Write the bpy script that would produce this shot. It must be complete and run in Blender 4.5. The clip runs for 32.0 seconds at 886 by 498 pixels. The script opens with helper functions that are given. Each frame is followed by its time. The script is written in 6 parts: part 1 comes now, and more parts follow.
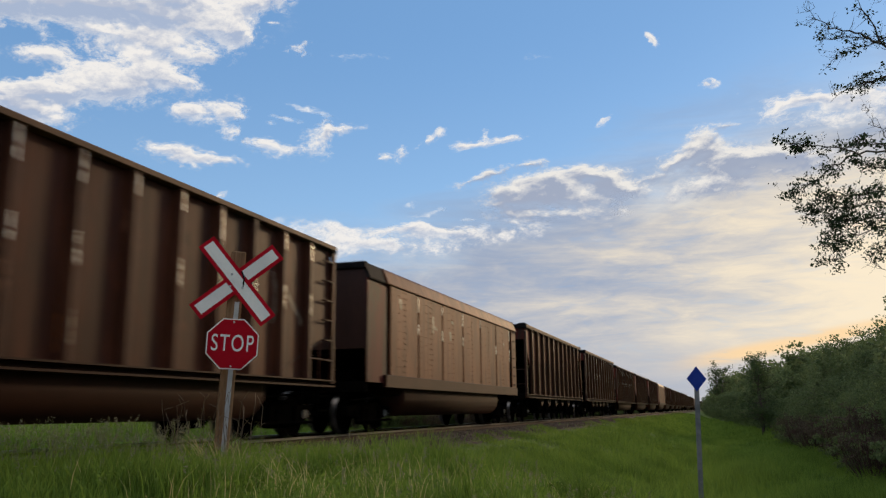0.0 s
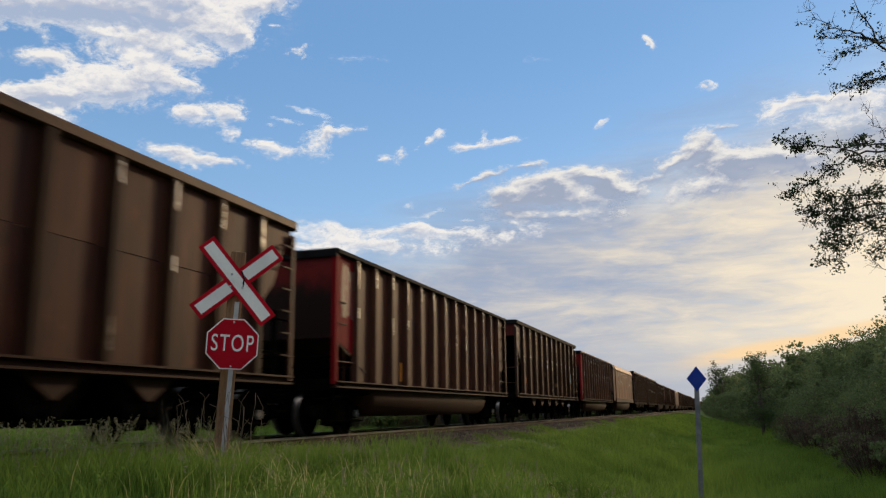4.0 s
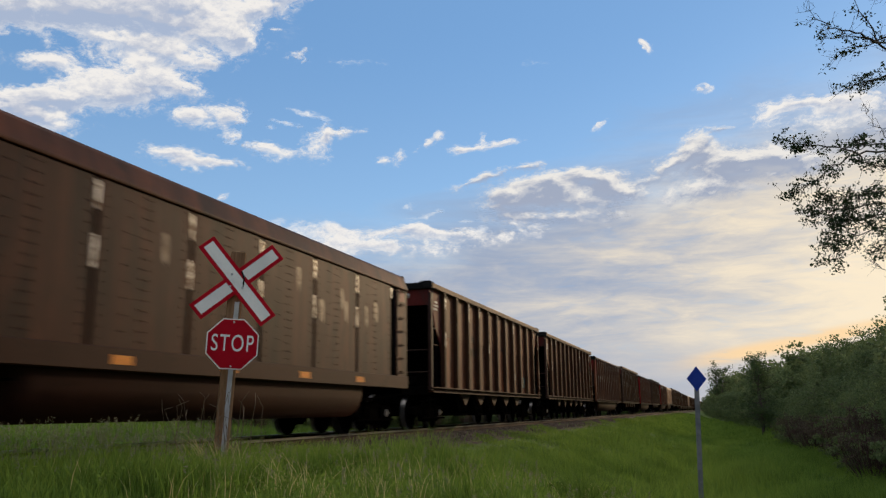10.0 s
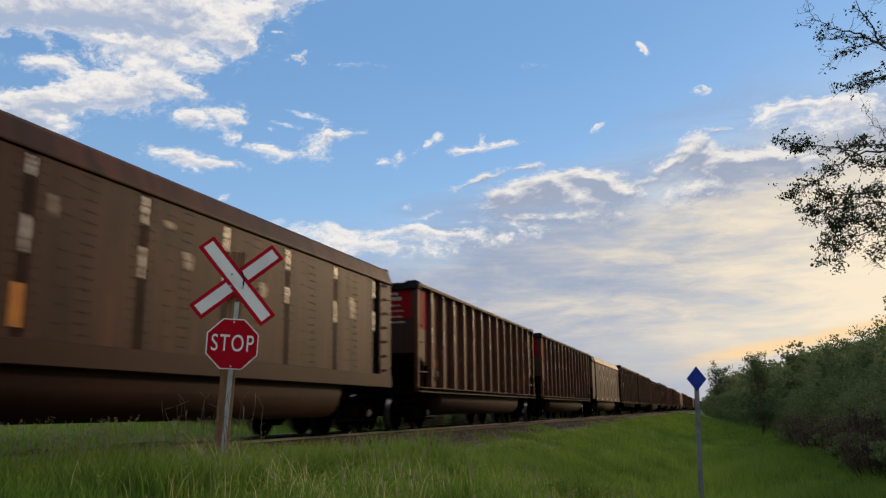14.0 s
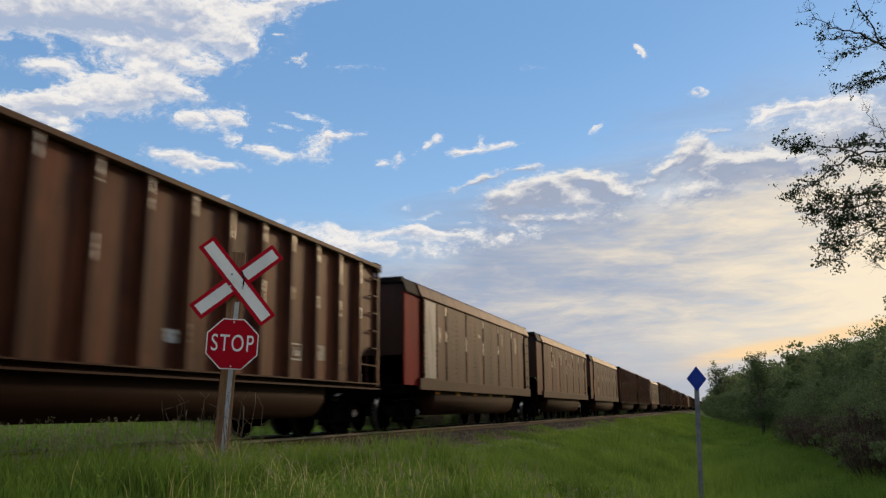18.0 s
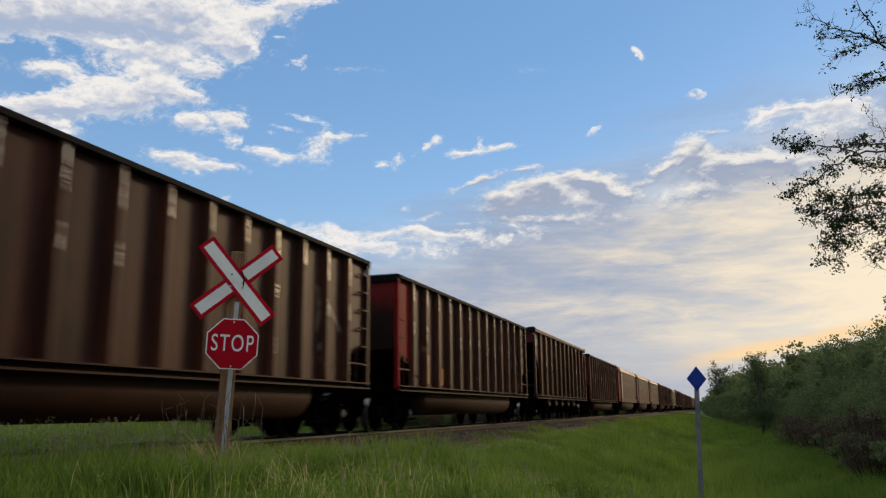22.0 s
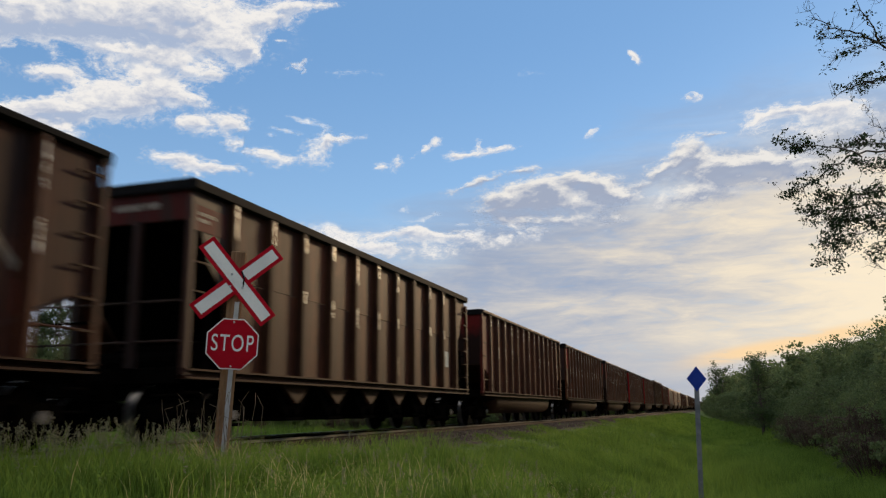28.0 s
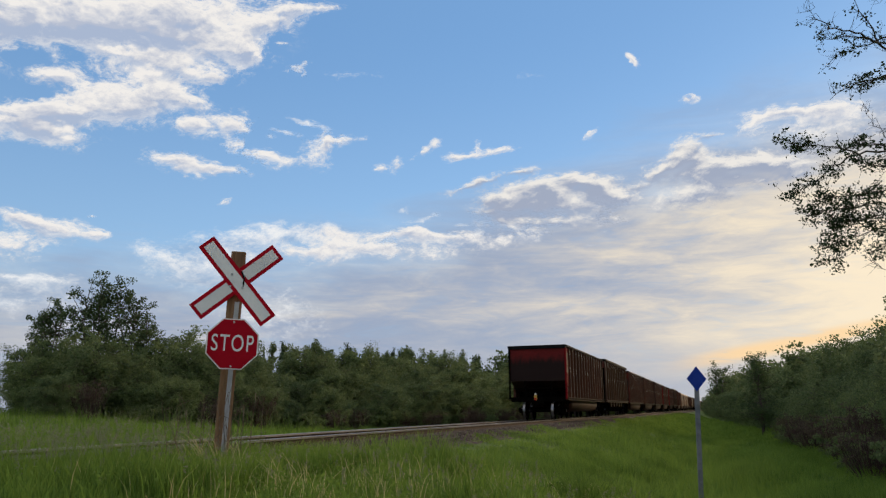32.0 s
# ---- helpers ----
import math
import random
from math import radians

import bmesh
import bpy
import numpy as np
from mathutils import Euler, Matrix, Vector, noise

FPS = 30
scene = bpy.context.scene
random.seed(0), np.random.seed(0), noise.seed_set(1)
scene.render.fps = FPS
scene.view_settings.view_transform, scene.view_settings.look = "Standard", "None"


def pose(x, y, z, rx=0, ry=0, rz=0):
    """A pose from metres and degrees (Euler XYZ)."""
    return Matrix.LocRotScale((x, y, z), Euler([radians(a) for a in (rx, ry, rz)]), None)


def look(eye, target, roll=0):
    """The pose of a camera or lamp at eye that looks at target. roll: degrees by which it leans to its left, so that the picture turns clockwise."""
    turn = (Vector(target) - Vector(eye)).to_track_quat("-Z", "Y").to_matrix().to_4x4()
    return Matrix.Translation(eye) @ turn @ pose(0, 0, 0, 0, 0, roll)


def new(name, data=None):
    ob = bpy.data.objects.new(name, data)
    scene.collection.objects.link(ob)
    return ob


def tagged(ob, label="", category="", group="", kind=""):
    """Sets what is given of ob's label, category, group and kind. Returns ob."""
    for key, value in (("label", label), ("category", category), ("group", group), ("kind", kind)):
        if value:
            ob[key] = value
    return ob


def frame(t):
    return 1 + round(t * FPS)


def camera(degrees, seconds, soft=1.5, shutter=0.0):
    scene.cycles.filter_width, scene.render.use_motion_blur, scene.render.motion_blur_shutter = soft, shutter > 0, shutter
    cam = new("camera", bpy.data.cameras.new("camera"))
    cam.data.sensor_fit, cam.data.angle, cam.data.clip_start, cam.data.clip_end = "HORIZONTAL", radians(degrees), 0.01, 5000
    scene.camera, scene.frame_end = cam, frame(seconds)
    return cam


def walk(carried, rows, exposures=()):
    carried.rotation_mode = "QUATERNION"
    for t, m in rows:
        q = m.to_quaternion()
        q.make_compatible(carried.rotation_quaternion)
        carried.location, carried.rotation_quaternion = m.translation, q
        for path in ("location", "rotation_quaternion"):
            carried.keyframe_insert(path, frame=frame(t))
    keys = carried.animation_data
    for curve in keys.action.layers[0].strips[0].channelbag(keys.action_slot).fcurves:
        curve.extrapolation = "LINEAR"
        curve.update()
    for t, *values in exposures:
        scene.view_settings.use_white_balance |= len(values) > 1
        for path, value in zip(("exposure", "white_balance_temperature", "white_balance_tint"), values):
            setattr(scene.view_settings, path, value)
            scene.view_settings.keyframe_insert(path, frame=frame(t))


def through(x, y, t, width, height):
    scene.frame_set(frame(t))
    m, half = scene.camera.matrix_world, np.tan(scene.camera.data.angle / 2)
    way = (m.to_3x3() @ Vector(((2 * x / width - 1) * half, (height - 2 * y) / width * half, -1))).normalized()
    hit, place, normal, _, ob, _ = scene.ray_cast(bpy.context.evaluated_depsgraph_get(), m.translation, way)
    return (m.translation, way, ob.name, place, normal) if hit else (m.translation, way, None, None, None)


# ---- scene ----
# The rails' top is z = 0, the track runs along +y, its centre line at x = TRACK.
TRACK = -8.876
EYE = Vector((0, 0, 0.484))
AHEAD = Vector((-0.30871, 0.93038, 0.19771))
SECONDS = 32.0
cam = camera(57.71, SECONDS, soft=1.3, shutter=0.5)
walk(cam, [(0, look(EYE, EYE + 10 * AHEAD, -0.62)), (SECONDS, look(EYE, EYE + 10 * AHEAD, -0.62))])

# ---- sky and sun ----
SUN_AZ, SUN_EL = radians(20), radians(15)     # azimuth from +y towards +x


class Nodes:
    """Short hand for a node tree."""

    def __init__(self, tree, fresh=True):
        self.tree = tree
        if fresh:
            tree.nodes.clear()

    def add(self, kind, **props):
        n = self.tree.nodes.new(kind)
        for key, v in props.items():
            if key == "operation":
                n.operation = v
            elif key == "blend_type":
                n.blend_type = v
            elif key == "data_type":
                n.data_type = v
        return n

    def put(self, socket, v):
        if isinstance(v, bpy.types.NodeSocket):
            self.tree.links.new(v, socket)
        elif v is not None:
            socket.default_value = (*v, 1) if isinstance(v, tuple) and len(v) == 3 and socket.type == "RGBA" else v

    def math(self, op, a, b=None, c=None, clamp=False):
        n = self.add("ShaderNodeMath", operation=op)
        n.use_clamp = clamp
        for s, v in zip(n.inputs, (a, b, c)):
            self.put(s, v)
        return n.outputs[0]

    def step(self, v, lo, hi, a=0.0, b=1.0):
        n = self.add("ShaderNodeMapRange")
        n.interpolation_type = "SMOOTHSTEP"
        for s, x in zip(n.inputs, (v, lo, hi, a, b)):
            self.put(s, x)
        return n.outputs[0]

    def mix(self, f, a, b, how="MIX"):
        n = self.add("ShaderNodeMix", data_type="RGBA", blend_type=how)
        self.put(n.inputs[0], f), self.put(n.inputs[6], a), self.put(n.inputs[7], b)
        return n.outputs[2]

    def noise(self, vec, scale, detail=4.0, rough=0.55, dist=0.0):
        n = self.add("ShaderNodeTexNoise")
        if vec is not None:
            self.put(n.inputs["Vector"], vec)
        n.inputs["Scale"].default_value, n.inputs["Detail"].default_value = scale, detail
        n.inputs["Roughness"].default_value, n.inputs["Distortion"].default_value = rough, dist
        return n.outputs[0]

    def vec(self, x, y, z):
        n = self.add("ShaderNodeCombineXYZ")
        for s, v in zip(n.inputs, (x, y, z)):
            self.put(s, v)
        return n.outputs[0]

    def scaled(self, vec, x, y, z, shift=None):
        n = self.add("ShaderNodeVectorMath", operation="MULTIPLY")
        self.put(n.inputs[0], vec)
        n.inputs[1].default_value = (x, y, z)
        if shift is None:
            return n.outputs[0]
        m = self.add("ShaderNodeVectorMath", operation="ADD")
        self.put(m.inputs[0], n.outputs[0]), self.put(m.inputs[1], shift)
        return m.outputs[0]


world = bpy.data.worlds.new("sky")
scene.world = world
world.use_nodes = True
k = Nodes(world.node_tree)
sky = k.add("ShaderNodeTexSky")
sky.sky_type, sky.sun_disc, sky.sun_elevation, sky.sun_rotation = "NISHITA", False, SUN_EL, SUN_AZ
sky.altitude, sky.air_density, sky.dust_density, sky.ozone_density = 700, 1.0, 0.4, 2.5
co = k.add("ShaderNodeTexCoord").outputs["Generated"]
sep = k.add("ShaderNodeSeparateXYZ")
k.put(sep.inputs[0], co)
dx, dy, dz = sep.outputs
az = k.math("ARCTAN2", dx, dy)
# the thin veil of high cloud: thick low down and towards the sun
sunward = k.step(k.math("ABSOLUTE", k.math("SUBTRACT", az, 0.36)), 1.1, 0.0)
band = k.vec(k.math("MULTIPLY", az, 2.0), k.math("MULTIPLY", dz, 9.5), 0.3)
waves = k.noise(band, 2.2, 6, 0.6, 0.4)
fine = k.noise(band, 7.0, 6, 0.62, 0.8)
height = k.math("SUBTRACT", dz, k.math("MULTIPLY", sunward, 0.19))
height = k.math("ADD", height, k.math("MULTIPLY", k.math("SUBTRACT", waves, 0.5), 0.16))
veil = k.step(height, 0.23, 0.09)
veil = k.math("MULTIPLY", veil, k.step(fine, 0.05, 0.5, 0.72, 1.0), clamp=True)
grey = (0.330, 0.400, 0.540)
cream = (0.97, 0.83, 0.62)
near_sun = k.math("MULTIPLY", k.step(k.math("ABSOLUTE", k.math("SUBTRACT", az, 0.34)), 0.62, 0.08), k.step(dz, 0.36, 0.1))
glow = k.math("ADD", near_sun, k.math("MULTIPLY", k.math("SUBTRACT", waves, 0.5), 1.5))
glow = k.math("ADD", glow, k.math("MULTIPLY", k.math("SUBTRACT", fine, 0.5), 0.75))
glow = k.math("MULTIPLY", glow, k.step(dz, 0.03, 0.13, 0.35, 1.0))
lit = k.mix(k.step(glow, -0.25, 0.95), grey, cream)
# a warm streak low over the woods under the sun
streak = k.math("MULTIPLY", k.step(k.math("ABSOLUTE", k.math("SUBTRACT", dz, k.math("ADD", 0.057, k.math("MULTIPLY", az, 0.165)))), 0.013, 0.002), k.step(az, -0.07, 0.04))
lit = k.mix(k.math("MULTIPLY", k.math("MULTIPLY", streak, 0.9), k.step(fine, 0.28, 0.52)), lit, (1.0, 0.70, 0.38))
clear = k.mix(1.0, sky.outputs[0], (0.112, 0.135, 0.150), "MULTIPLY")
clear = k.mix(1.0, clear, (0.052, 0.095, 0.145), "ADD")
clear = k.mix(0.6, clear, k.mix(k.step(dz, 0.10, 0.46), (0.345, 0.515, 0.715), (0.172, 0.345, 0.63)))
# unseen broken cloud overhead and behind, as the cloud ahead implies; kept bright and warm as fill light
heap = k.noise(co, 3.2, 7, 0.6, 0.4)
rest = k.math("MAXIMUM", k.step(dz, 0.50, 0.62), k.step(k.math("ABSOLUTE", k.math("ADD", az, 0.32)), 0.75, 1.0))
clear = k.mix(k.math("MULTIPLY", rest, k.step(heap, 0.40, 0.58)), clear, k.mix(k.step(dz, 0.3, 0.7), (0.60, 0.53, 0.46), (1.15, 1.06, 0.96)))
total = k.mix(veil, clear, lit)
bg = k.add("ShaderNodeBackground")
k.put(bg.inputs[0], total)
bg.inputs[1].default_value = 1.0
out = k.add("ShaderNodeOutputWorld")
k.tree.links.new(bg.outputs[0], out.inputs[0])

sun = new("sun", bpy.data.lights.new("sun", "SUN"))
sun.data.energy, sun.data.angle, sun.data.color = 1.6, radians(5), (1.0, 0.70, 0.40)
toward_sun = Vector((math.sin(SUN_AZ) * math.cos(SUN_EL), math.cos(SUN_AZ) * math.cos(SUN_EL), math.sin(SUN_EL)))
sun.matrix_world = look(toward_sun * 200, (0, 0, 0))

# ---- materials ----


def surface(name, a, b, rough=0.7, metal=0.0, scale=2.0, fine_scale=18.0, bump=0.15, stretch=(1, 1, 1), c=None, c_amount=0.5,
            vary=0.12, island=False, c_scale=1.2, spec=0.2, drips=0.0):
    """A procedural surface: colours a and b mixed by coarse and fine noise, patches of c, tone varied from object to object."""
    m = bpy.data.materials.new(name)
    m.use_nodes = True
    k = Nodes(m.node_tree)
    rnd = k.add("ShaderNodeObjectInfo").outputs["Random"]
    if island:
        rnd_tone = k.add("ShaderNodeNewGeometry").outputs["Random Per Island"]
    else:
        rnd_tone = rnd
    shift = k.vec(k.math("MULTIPLY", rnd, 37.0), k.math("MULTIPLY", rnd, 91.0), k.math("MULTIPLY", rnd, 53.0))
    vec = k.scaled(k.add("ShaderNodeTexCoord").outputs["Object"], *stretch, shift=shift)
    coarse = k.noise(vec, scale, 5, 0.6, 0.3)
    grain = k.noise(vec, fine_scale, 4, 0.6)
    f = k.math("ADD", k.math("MULTIPLY", coarse, 0.7), k.math("MULTIPLY", grain, 0.3))
    col = k.mix(k.step(f, 0.34, 0.66), a, b)
    if c:
        patch = k.noise(vec, c_scale, 6, 0.65, 0.6)
        col = k.mix(k.step(patch, 0.72 - c_amount * 0.4, 0.80 - c_amount * 0.4), col, c)
    if drips:
        # runs of grime down the sheets and rubbed, dusty spots
        raw = k.scaled(k.add("ShaderNodeTexCoord").outputs["Object"], 1, 1, 1, shift=shift)
        run_down = k.noise(k.scaled(raw, 1, 3.6, 0.22), 1.6, 4, 0.6, 0.2)
        tint = k.step(run_down, 0.32, 0.68, 1 - drips, 1 + drips)
        rubbed = k.step(k.noise(k.scaled(raw, 1, 1.3, 0.8), 2.1, 5, 0.62, 0.5), 0.60, 0.68, 0.0, 0.9 * drips)
        tint = k.math("ADD", tint, rubbed)
        col = k.mix(1.0, col, k.vec(tint, tint, tint), "MULTIPLY")
    tone = k.math("ADD", 1.0 - vary, k.math("MULTIPLY", rnd_tone, 2 * vary))
    col = k.mix(1.0, col, k.vec(tone, tone, tone), "MULTIPLY")
    p = k.add("ShaderNodeBsdfPrincipled")
    k.put(p.inputs["Base Color"], col)
    k.put(p.inputs["Roughness"], k.math("ADD", rough - 0.1, k.math("MULTIPLY", grain, 0.2), clamp=True))
    p.inputs["Metallic"].default_value = metal
    p.inputs["Specular IOR Level"].default_value = spec
    if bump:
        bn = k.add("ShaderNodeBump")
        bn.inputs["Strength"].default_value, bn.inputs["Distance"].default_value = bump, 0.02
        k.put(bn.inputs["Height"], f)
        k.put(p.inputs["Normal"], bn.outputs[0])
    o = k.add("ShaderNodeOutputMaterial")
    k.tree.links.new(p.outputs[0], o.inputs[0])
    return m


def leafy(name, a, b, through=0.35, rough=0.6, scale=0.5, gloss=0.3):
    """Leaves and blades: colour varied piece by piece, some light passes through."""
    m = bpy.data.materials.new(name)
    m.use_nodes = True
    k = Nodes(m.node_tree)
    isl = k.add("ShaderNodeNewGeometry").outputs["Random Per Island"]
    big = k.noise(k.add("ShaderNodeTexCoord").outputs["Object"], scale, 5, 0.65)
    f = k.math("ADD", k.math("MULTIPLY", isl, 0.55), k.math("MULTIPLY", k.step(big, 0.36, 0.64), 0.45))
    col = k.mix(f, a, b)
    tint = k.add("ShaderNodeObjectInfo").outputs["Random"]
    col = k.mix(k.math("MULTIPLY", tint, 0.35), col, (0.5 * (a[0] + b[0]) * 0.7, 0.5 * (a[1] + b[1]) * 0.75, 0.5 * (a[2] + b[2]) * 1.1))
    p = k.add("ShaderNodeBsdfPrincipled")
    k.put(p.inputs["Base Color"], col)
    p.inputs["Roughness"].default_value = rough
    p.inputs["Specular IOR Level"].default_value = gloss
    t = k.add("ShaderNodeBsdfTranslucent")
    k.put(t.inputs[0], col)
    mx = k.add("ShaderNodeMixShader")
    mx.inputs[0].default_value = through
    k.tree.links.new(p.outputs[0], mx.inputs[1]), k.tree.links.new(t.outputs[0], mx.inputs[2])
    o = k.add("ShaderNodeOutputMaterial")
    k.tree.links.new(mx.outputs[0], o.inputs[0])
    return m


STREAK = (1.0, 1.0, 0.22)
tan_paint = surface("weathered_tan_paint", (0.0474, 0.0137, 0.0055), (0.1293, 0.0396, 0.0161), 0.58, 0.0, 1.3, 14, 0.10, STREAK, c=(0.0344, 0.0104, 0.0047), c_amount=0.45, vary=0.1, spec=0.14, drips=0.32)
brown_paint = surface("weathered_brown_paint", (0.0310, 0.0083, 0.0035), (0.0843, 0.0242, 0.0096), 0.58, 0.0, 1.3, 14, 0.10, STREAK, c=(0.0234, 0.0074, 0.0034), c_amount=0.45, vary=0.1, spec=0.14, drips=0.38)
dark_paint = surface("dark_grimy_brown_paint", (0.0215, 0.0059, 0.0029), (0.0580, 0.0168, 0.0077), 0.58, 0.0, 1.3, 14, 0.10, STREAK, c=(0.0160, 0.0055, 0.0031), c_amount=0.45, vary=0.08, spec=0.14, drips=0.4)
dusty_paint = surface("dusty_light_brown_paint", (0.0660, 0.0209, 0.0086), (0.1700, 0.0555, 0.0228), 0.58, 0.0, 1.3, 14, 0.10, STREAK, c=(0.0480, 0.0150, 0.0070), c_amount=0.42, vary=0.08, spec=0.14, drips=0.3)
bright_paint = surface("dusty_beige_paint", (0.0999, 0.0348, 0.0150), (0.1948, 0.0716, 0.0313), 0.58, 0.0, 1.2, 14, 0.10, STREAK, c=(0.0907, 0.0332, 0.0154), c_amount=0.4, vary=0.08, spec=0.14, drips=0.22)
rib_paint = surface("worn_rib_paint", (0.0399, 0.0116, 0.0055), (0.0790, 0.0257, 0.0116), 0.55, 0.0, 1.6, 20, 0.10, (1, 1, 0.5), c=(0.1791, 0.0770, 0.0418), c_amount=0.25, c_scale=1.5, vary=0.15, spec=0.18)
rust_rib = surface("rusty_rib_paint", (0.0200, 0.0066, 0.0023), (0.0393, 0.0145, 0.0050), 0.6, 0.0, 1.6, 20, 0.12, (1, 1, 0.5), c=(0.2472, 0.1261, 0.0586), c_amount=0.16, c_scale=1.5, vary=0.15, spec=0.1)
red_paint = surface("faded_red_paint", (0.1500, 0.0035, 0.0065), (0.2150, 0.0068, 0.0105), 0.62, 0.0, 1.1, 16, 0.06, STREAK, c=(0.1000, 0.0120, 0.0110), c_amount=0.3, vary=0.12, spec=0.04, drips=0.2)
dull_red = surface("dirty_red_paint", (0.0560, 0.0085, 0.0065), (0.1050, 0.0145, 0.0112), 0.6, 0.0, 0.9, 16, 0.06, STREAK, c=(0.0382, 0.0210, 0.0165), c_amount=0.55, vary=0.12, spec=0.12)
# soot taken down to near black: the shade under the cars is in this colour
sooty = surface("sooty_shaded_steel", (0.002, 0.0018, 0.0016), (0.005, 0.0042, 0.0036), 0.9, 0.0, 3, 22, 0.15, c=(0.010, 0.007, 0.005), c_amount=0.12, spec=0.0)
black_rim = surface("black_rim_paint", (0.0060, 0.0060, 0.0066), (0.0144, 0.0138, 0.0138), 0.7, 0.1, 3, 22, 0.1, spec=0.05)
rim_paint = surface("worn_rim_metal", (0.0640, 0.0314, 0.0165), (0.1250, 0.0646, 0.0352), 0.55, 0.1, 2.2, 18, 0.08, (1, 0.4, 1), c=(0.0451, 0.0217, 0.0117), c_amount=0.4, spec=0.2)
tub_paint = surface("dusty_tub_paint", (0.0240, 0.0074, 0.0036), (0.0416, 0.0134, 0.0070), 0.6, 0.0, 1.0, 14, 0.08, (1, 0.5, 1), c=(0.0267, 0.0089, 0.0044), c_amount=0.4, vary=0.1, spec=0.12)
steel = surface("worn_bright_steel", (0.16, 0.15, 0.145), (0.32, 0.31, 0.30), 0.30, 0.9, 4, 30, 0.05)
rail_steel = surface("rail_head_steel", (0.24, 0.22, 0.20), (0.40, 0.38, 0.36), 0.34, 0.9, 3, 30, 0.05, (1, 0.1, 1))
rail_rust = surface("rusty_rail_steel", (0.026, 0.015, 0.010), (0.052, 0.031, 0.020), 0.8, 0.1, 6, 40, 0.2, spec=0.2)
cap_white = surface("pale_bearing_cap_paint", (0.17, 0.165, 0.16), (0.32, 0.31, 0.30), 0.35, 0.3, 4, 30, 0.05)
wood = surface("weathered_pole_wood", (0.15, 0.085, 0.045), (0.29, 0.175, 0.095), 0.85, 0, 5, 30, 0.4, (3, 3, 0.25), c=(0.08, 0.052, 0.034), c_amount=0.35)
tie_wood = surface("creosoted_tie_wood", (0.034, 0.026, 0.020), (0.075, 0.058, 0.045), 0.9, 0, 4, 26, 0.5, (0.3, 3, 3), vary=0.25)
galvanised = surface("galvanised_steel", (0.42, 0.42, 0.42), (0.58, 0.58, 0.57), 0.55, 0.2, 6, 40, 0.05)
old_post = surface("weathered_grey_post", (0.12, 0.13, 0.145), (0.20, 0.21, 0.225), 0.6, 0.2, 6, 40, 0.1)
sign_red = surface("sign_red_sheeting", (0.40, 0.004, 0.014), (0.48, 0.007, 0.020), 0.55, 0, 3, 40, 0.02, c=(0.30, 0.006, 0.013), c_amount=0.2, spec=0.06)
sign_white = surface("sign_white_sheeting", (0.76, 0.74, 0.71), (0.86, 0.84, 0.81), 0.45, 0, 3, 40, 0.02, c=(0.5, 0.48, 0.46), c_amount=0.25)
sign_blue = surface("sign_blue_sheeting", (0.010, 0.035, 0.26), (0.016, 0.05, 0.34), 0.45, 0, 3, 40, 0.02)
stencil = surface("faded_white_stencil", (0.42, 0.40, 0.37), (0.60, 0.58, 0.54), 0.6, 0, 5, 30, 0.02, c=(0.20, 0.16, 0.12), c_amount=0.5, c_scale=5)
faint_stencil = surface("very_faded_stencil", (0.23, 0.19, 0.15), (0.32, 0.28, 0.23), 0.6, 0, 5, 30, 0.02, c=(0.13, 0.10, 0.07), c_amount=0.55, c_scale=6)
worn_emblem = surface("worn_emblem_paint", (0.12, 0.085, 0.06), (0.22, 0.175, 0.135), 0.6, 0, 5, 30, 0.02, c=(0.06, 0.03, 0.015), c_amount=0.55, c_scale=5)
dark_stencil = surface("dark_painted_number", (0.016, 0.009, 0.005), (0.035, 0.02, 0.012), 0.6, 0, 5, 30, 0.02, c=(0.09, 0.04, 0.015), c_amount=0.4, c_scale=7)
red_stencil = surface("faded_red_stencil", (0.26, 0.03, 0.03), (0.36, 0.06, 0.05), 0.6, 0, 5, 30, 0.02)
orange_tape = surface("orange_reflective_tape", (0.62, 0.20, 0.025), (0.80, 0.29, 0.04), 0.4, 0, 5, 30, 0.02, c=(0.35, 0.12, 0.03), c_amount=0.3)
blue_placard = surface("pale_blue_placard", (0.20, 0.27, 0.30), (0.30, 0.38, 0.41), 0.5, 0, 5, 30, 0.02, c=(0.16, 0.18, 0.18), c_amount=0.4, c_scale=8)
teal_paint = surface("pale_teal_stencil", (0.10, 0.15, 0.13), (0.17, 0.23, 0.20), 0.6, 0, 5, 30, 0.02)
bark = surface("grey_brown_bark", (0.055, 0.045, 0.036), (0.12, 0.10, 0.08), 0.9, 0, 4, 24, 0.5, (2, 2, 0.5))
# axles, wheels and gates, with the shade beneath the cars put into the colour
shaded_gear = surface("shaded_axle_steel", (0.002, 0.0018, 0.0016), (0.005, 0.0042, 0.0036), 0.9, 0.0, 5, 30, 0.1, spec=0.0)
willow_leaf = leafy("willow_leaves", (0.064, 0.096, 0.036), (0.240, 0.295, 0.112), 0.45, gloss=0.12)
aspen_leaf = leafy("aspen_leaves", (0.042, 0.066, 0.028), (0.138, 0.188, 0.074), 0.45, gloss=0.12)
# darker than the other leaves: the look against a bright sky is painted in
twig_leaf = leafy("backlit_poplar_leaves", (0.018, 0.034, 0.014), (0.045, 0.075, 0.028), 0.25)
brown_leaf = leafy("dry_undergrowth", (0.075, 0.060, 0.042), (0.16, 0.125, 0.085), 0.3, gloss=0.05)
twig_bark = surface("reddish_twig_bark", (0.050, 0.032, 0.027), (0.105, 0.070, 0.058), 0.9, 0, 4, 24, 0.2, vary=0.2, spec=0.05)
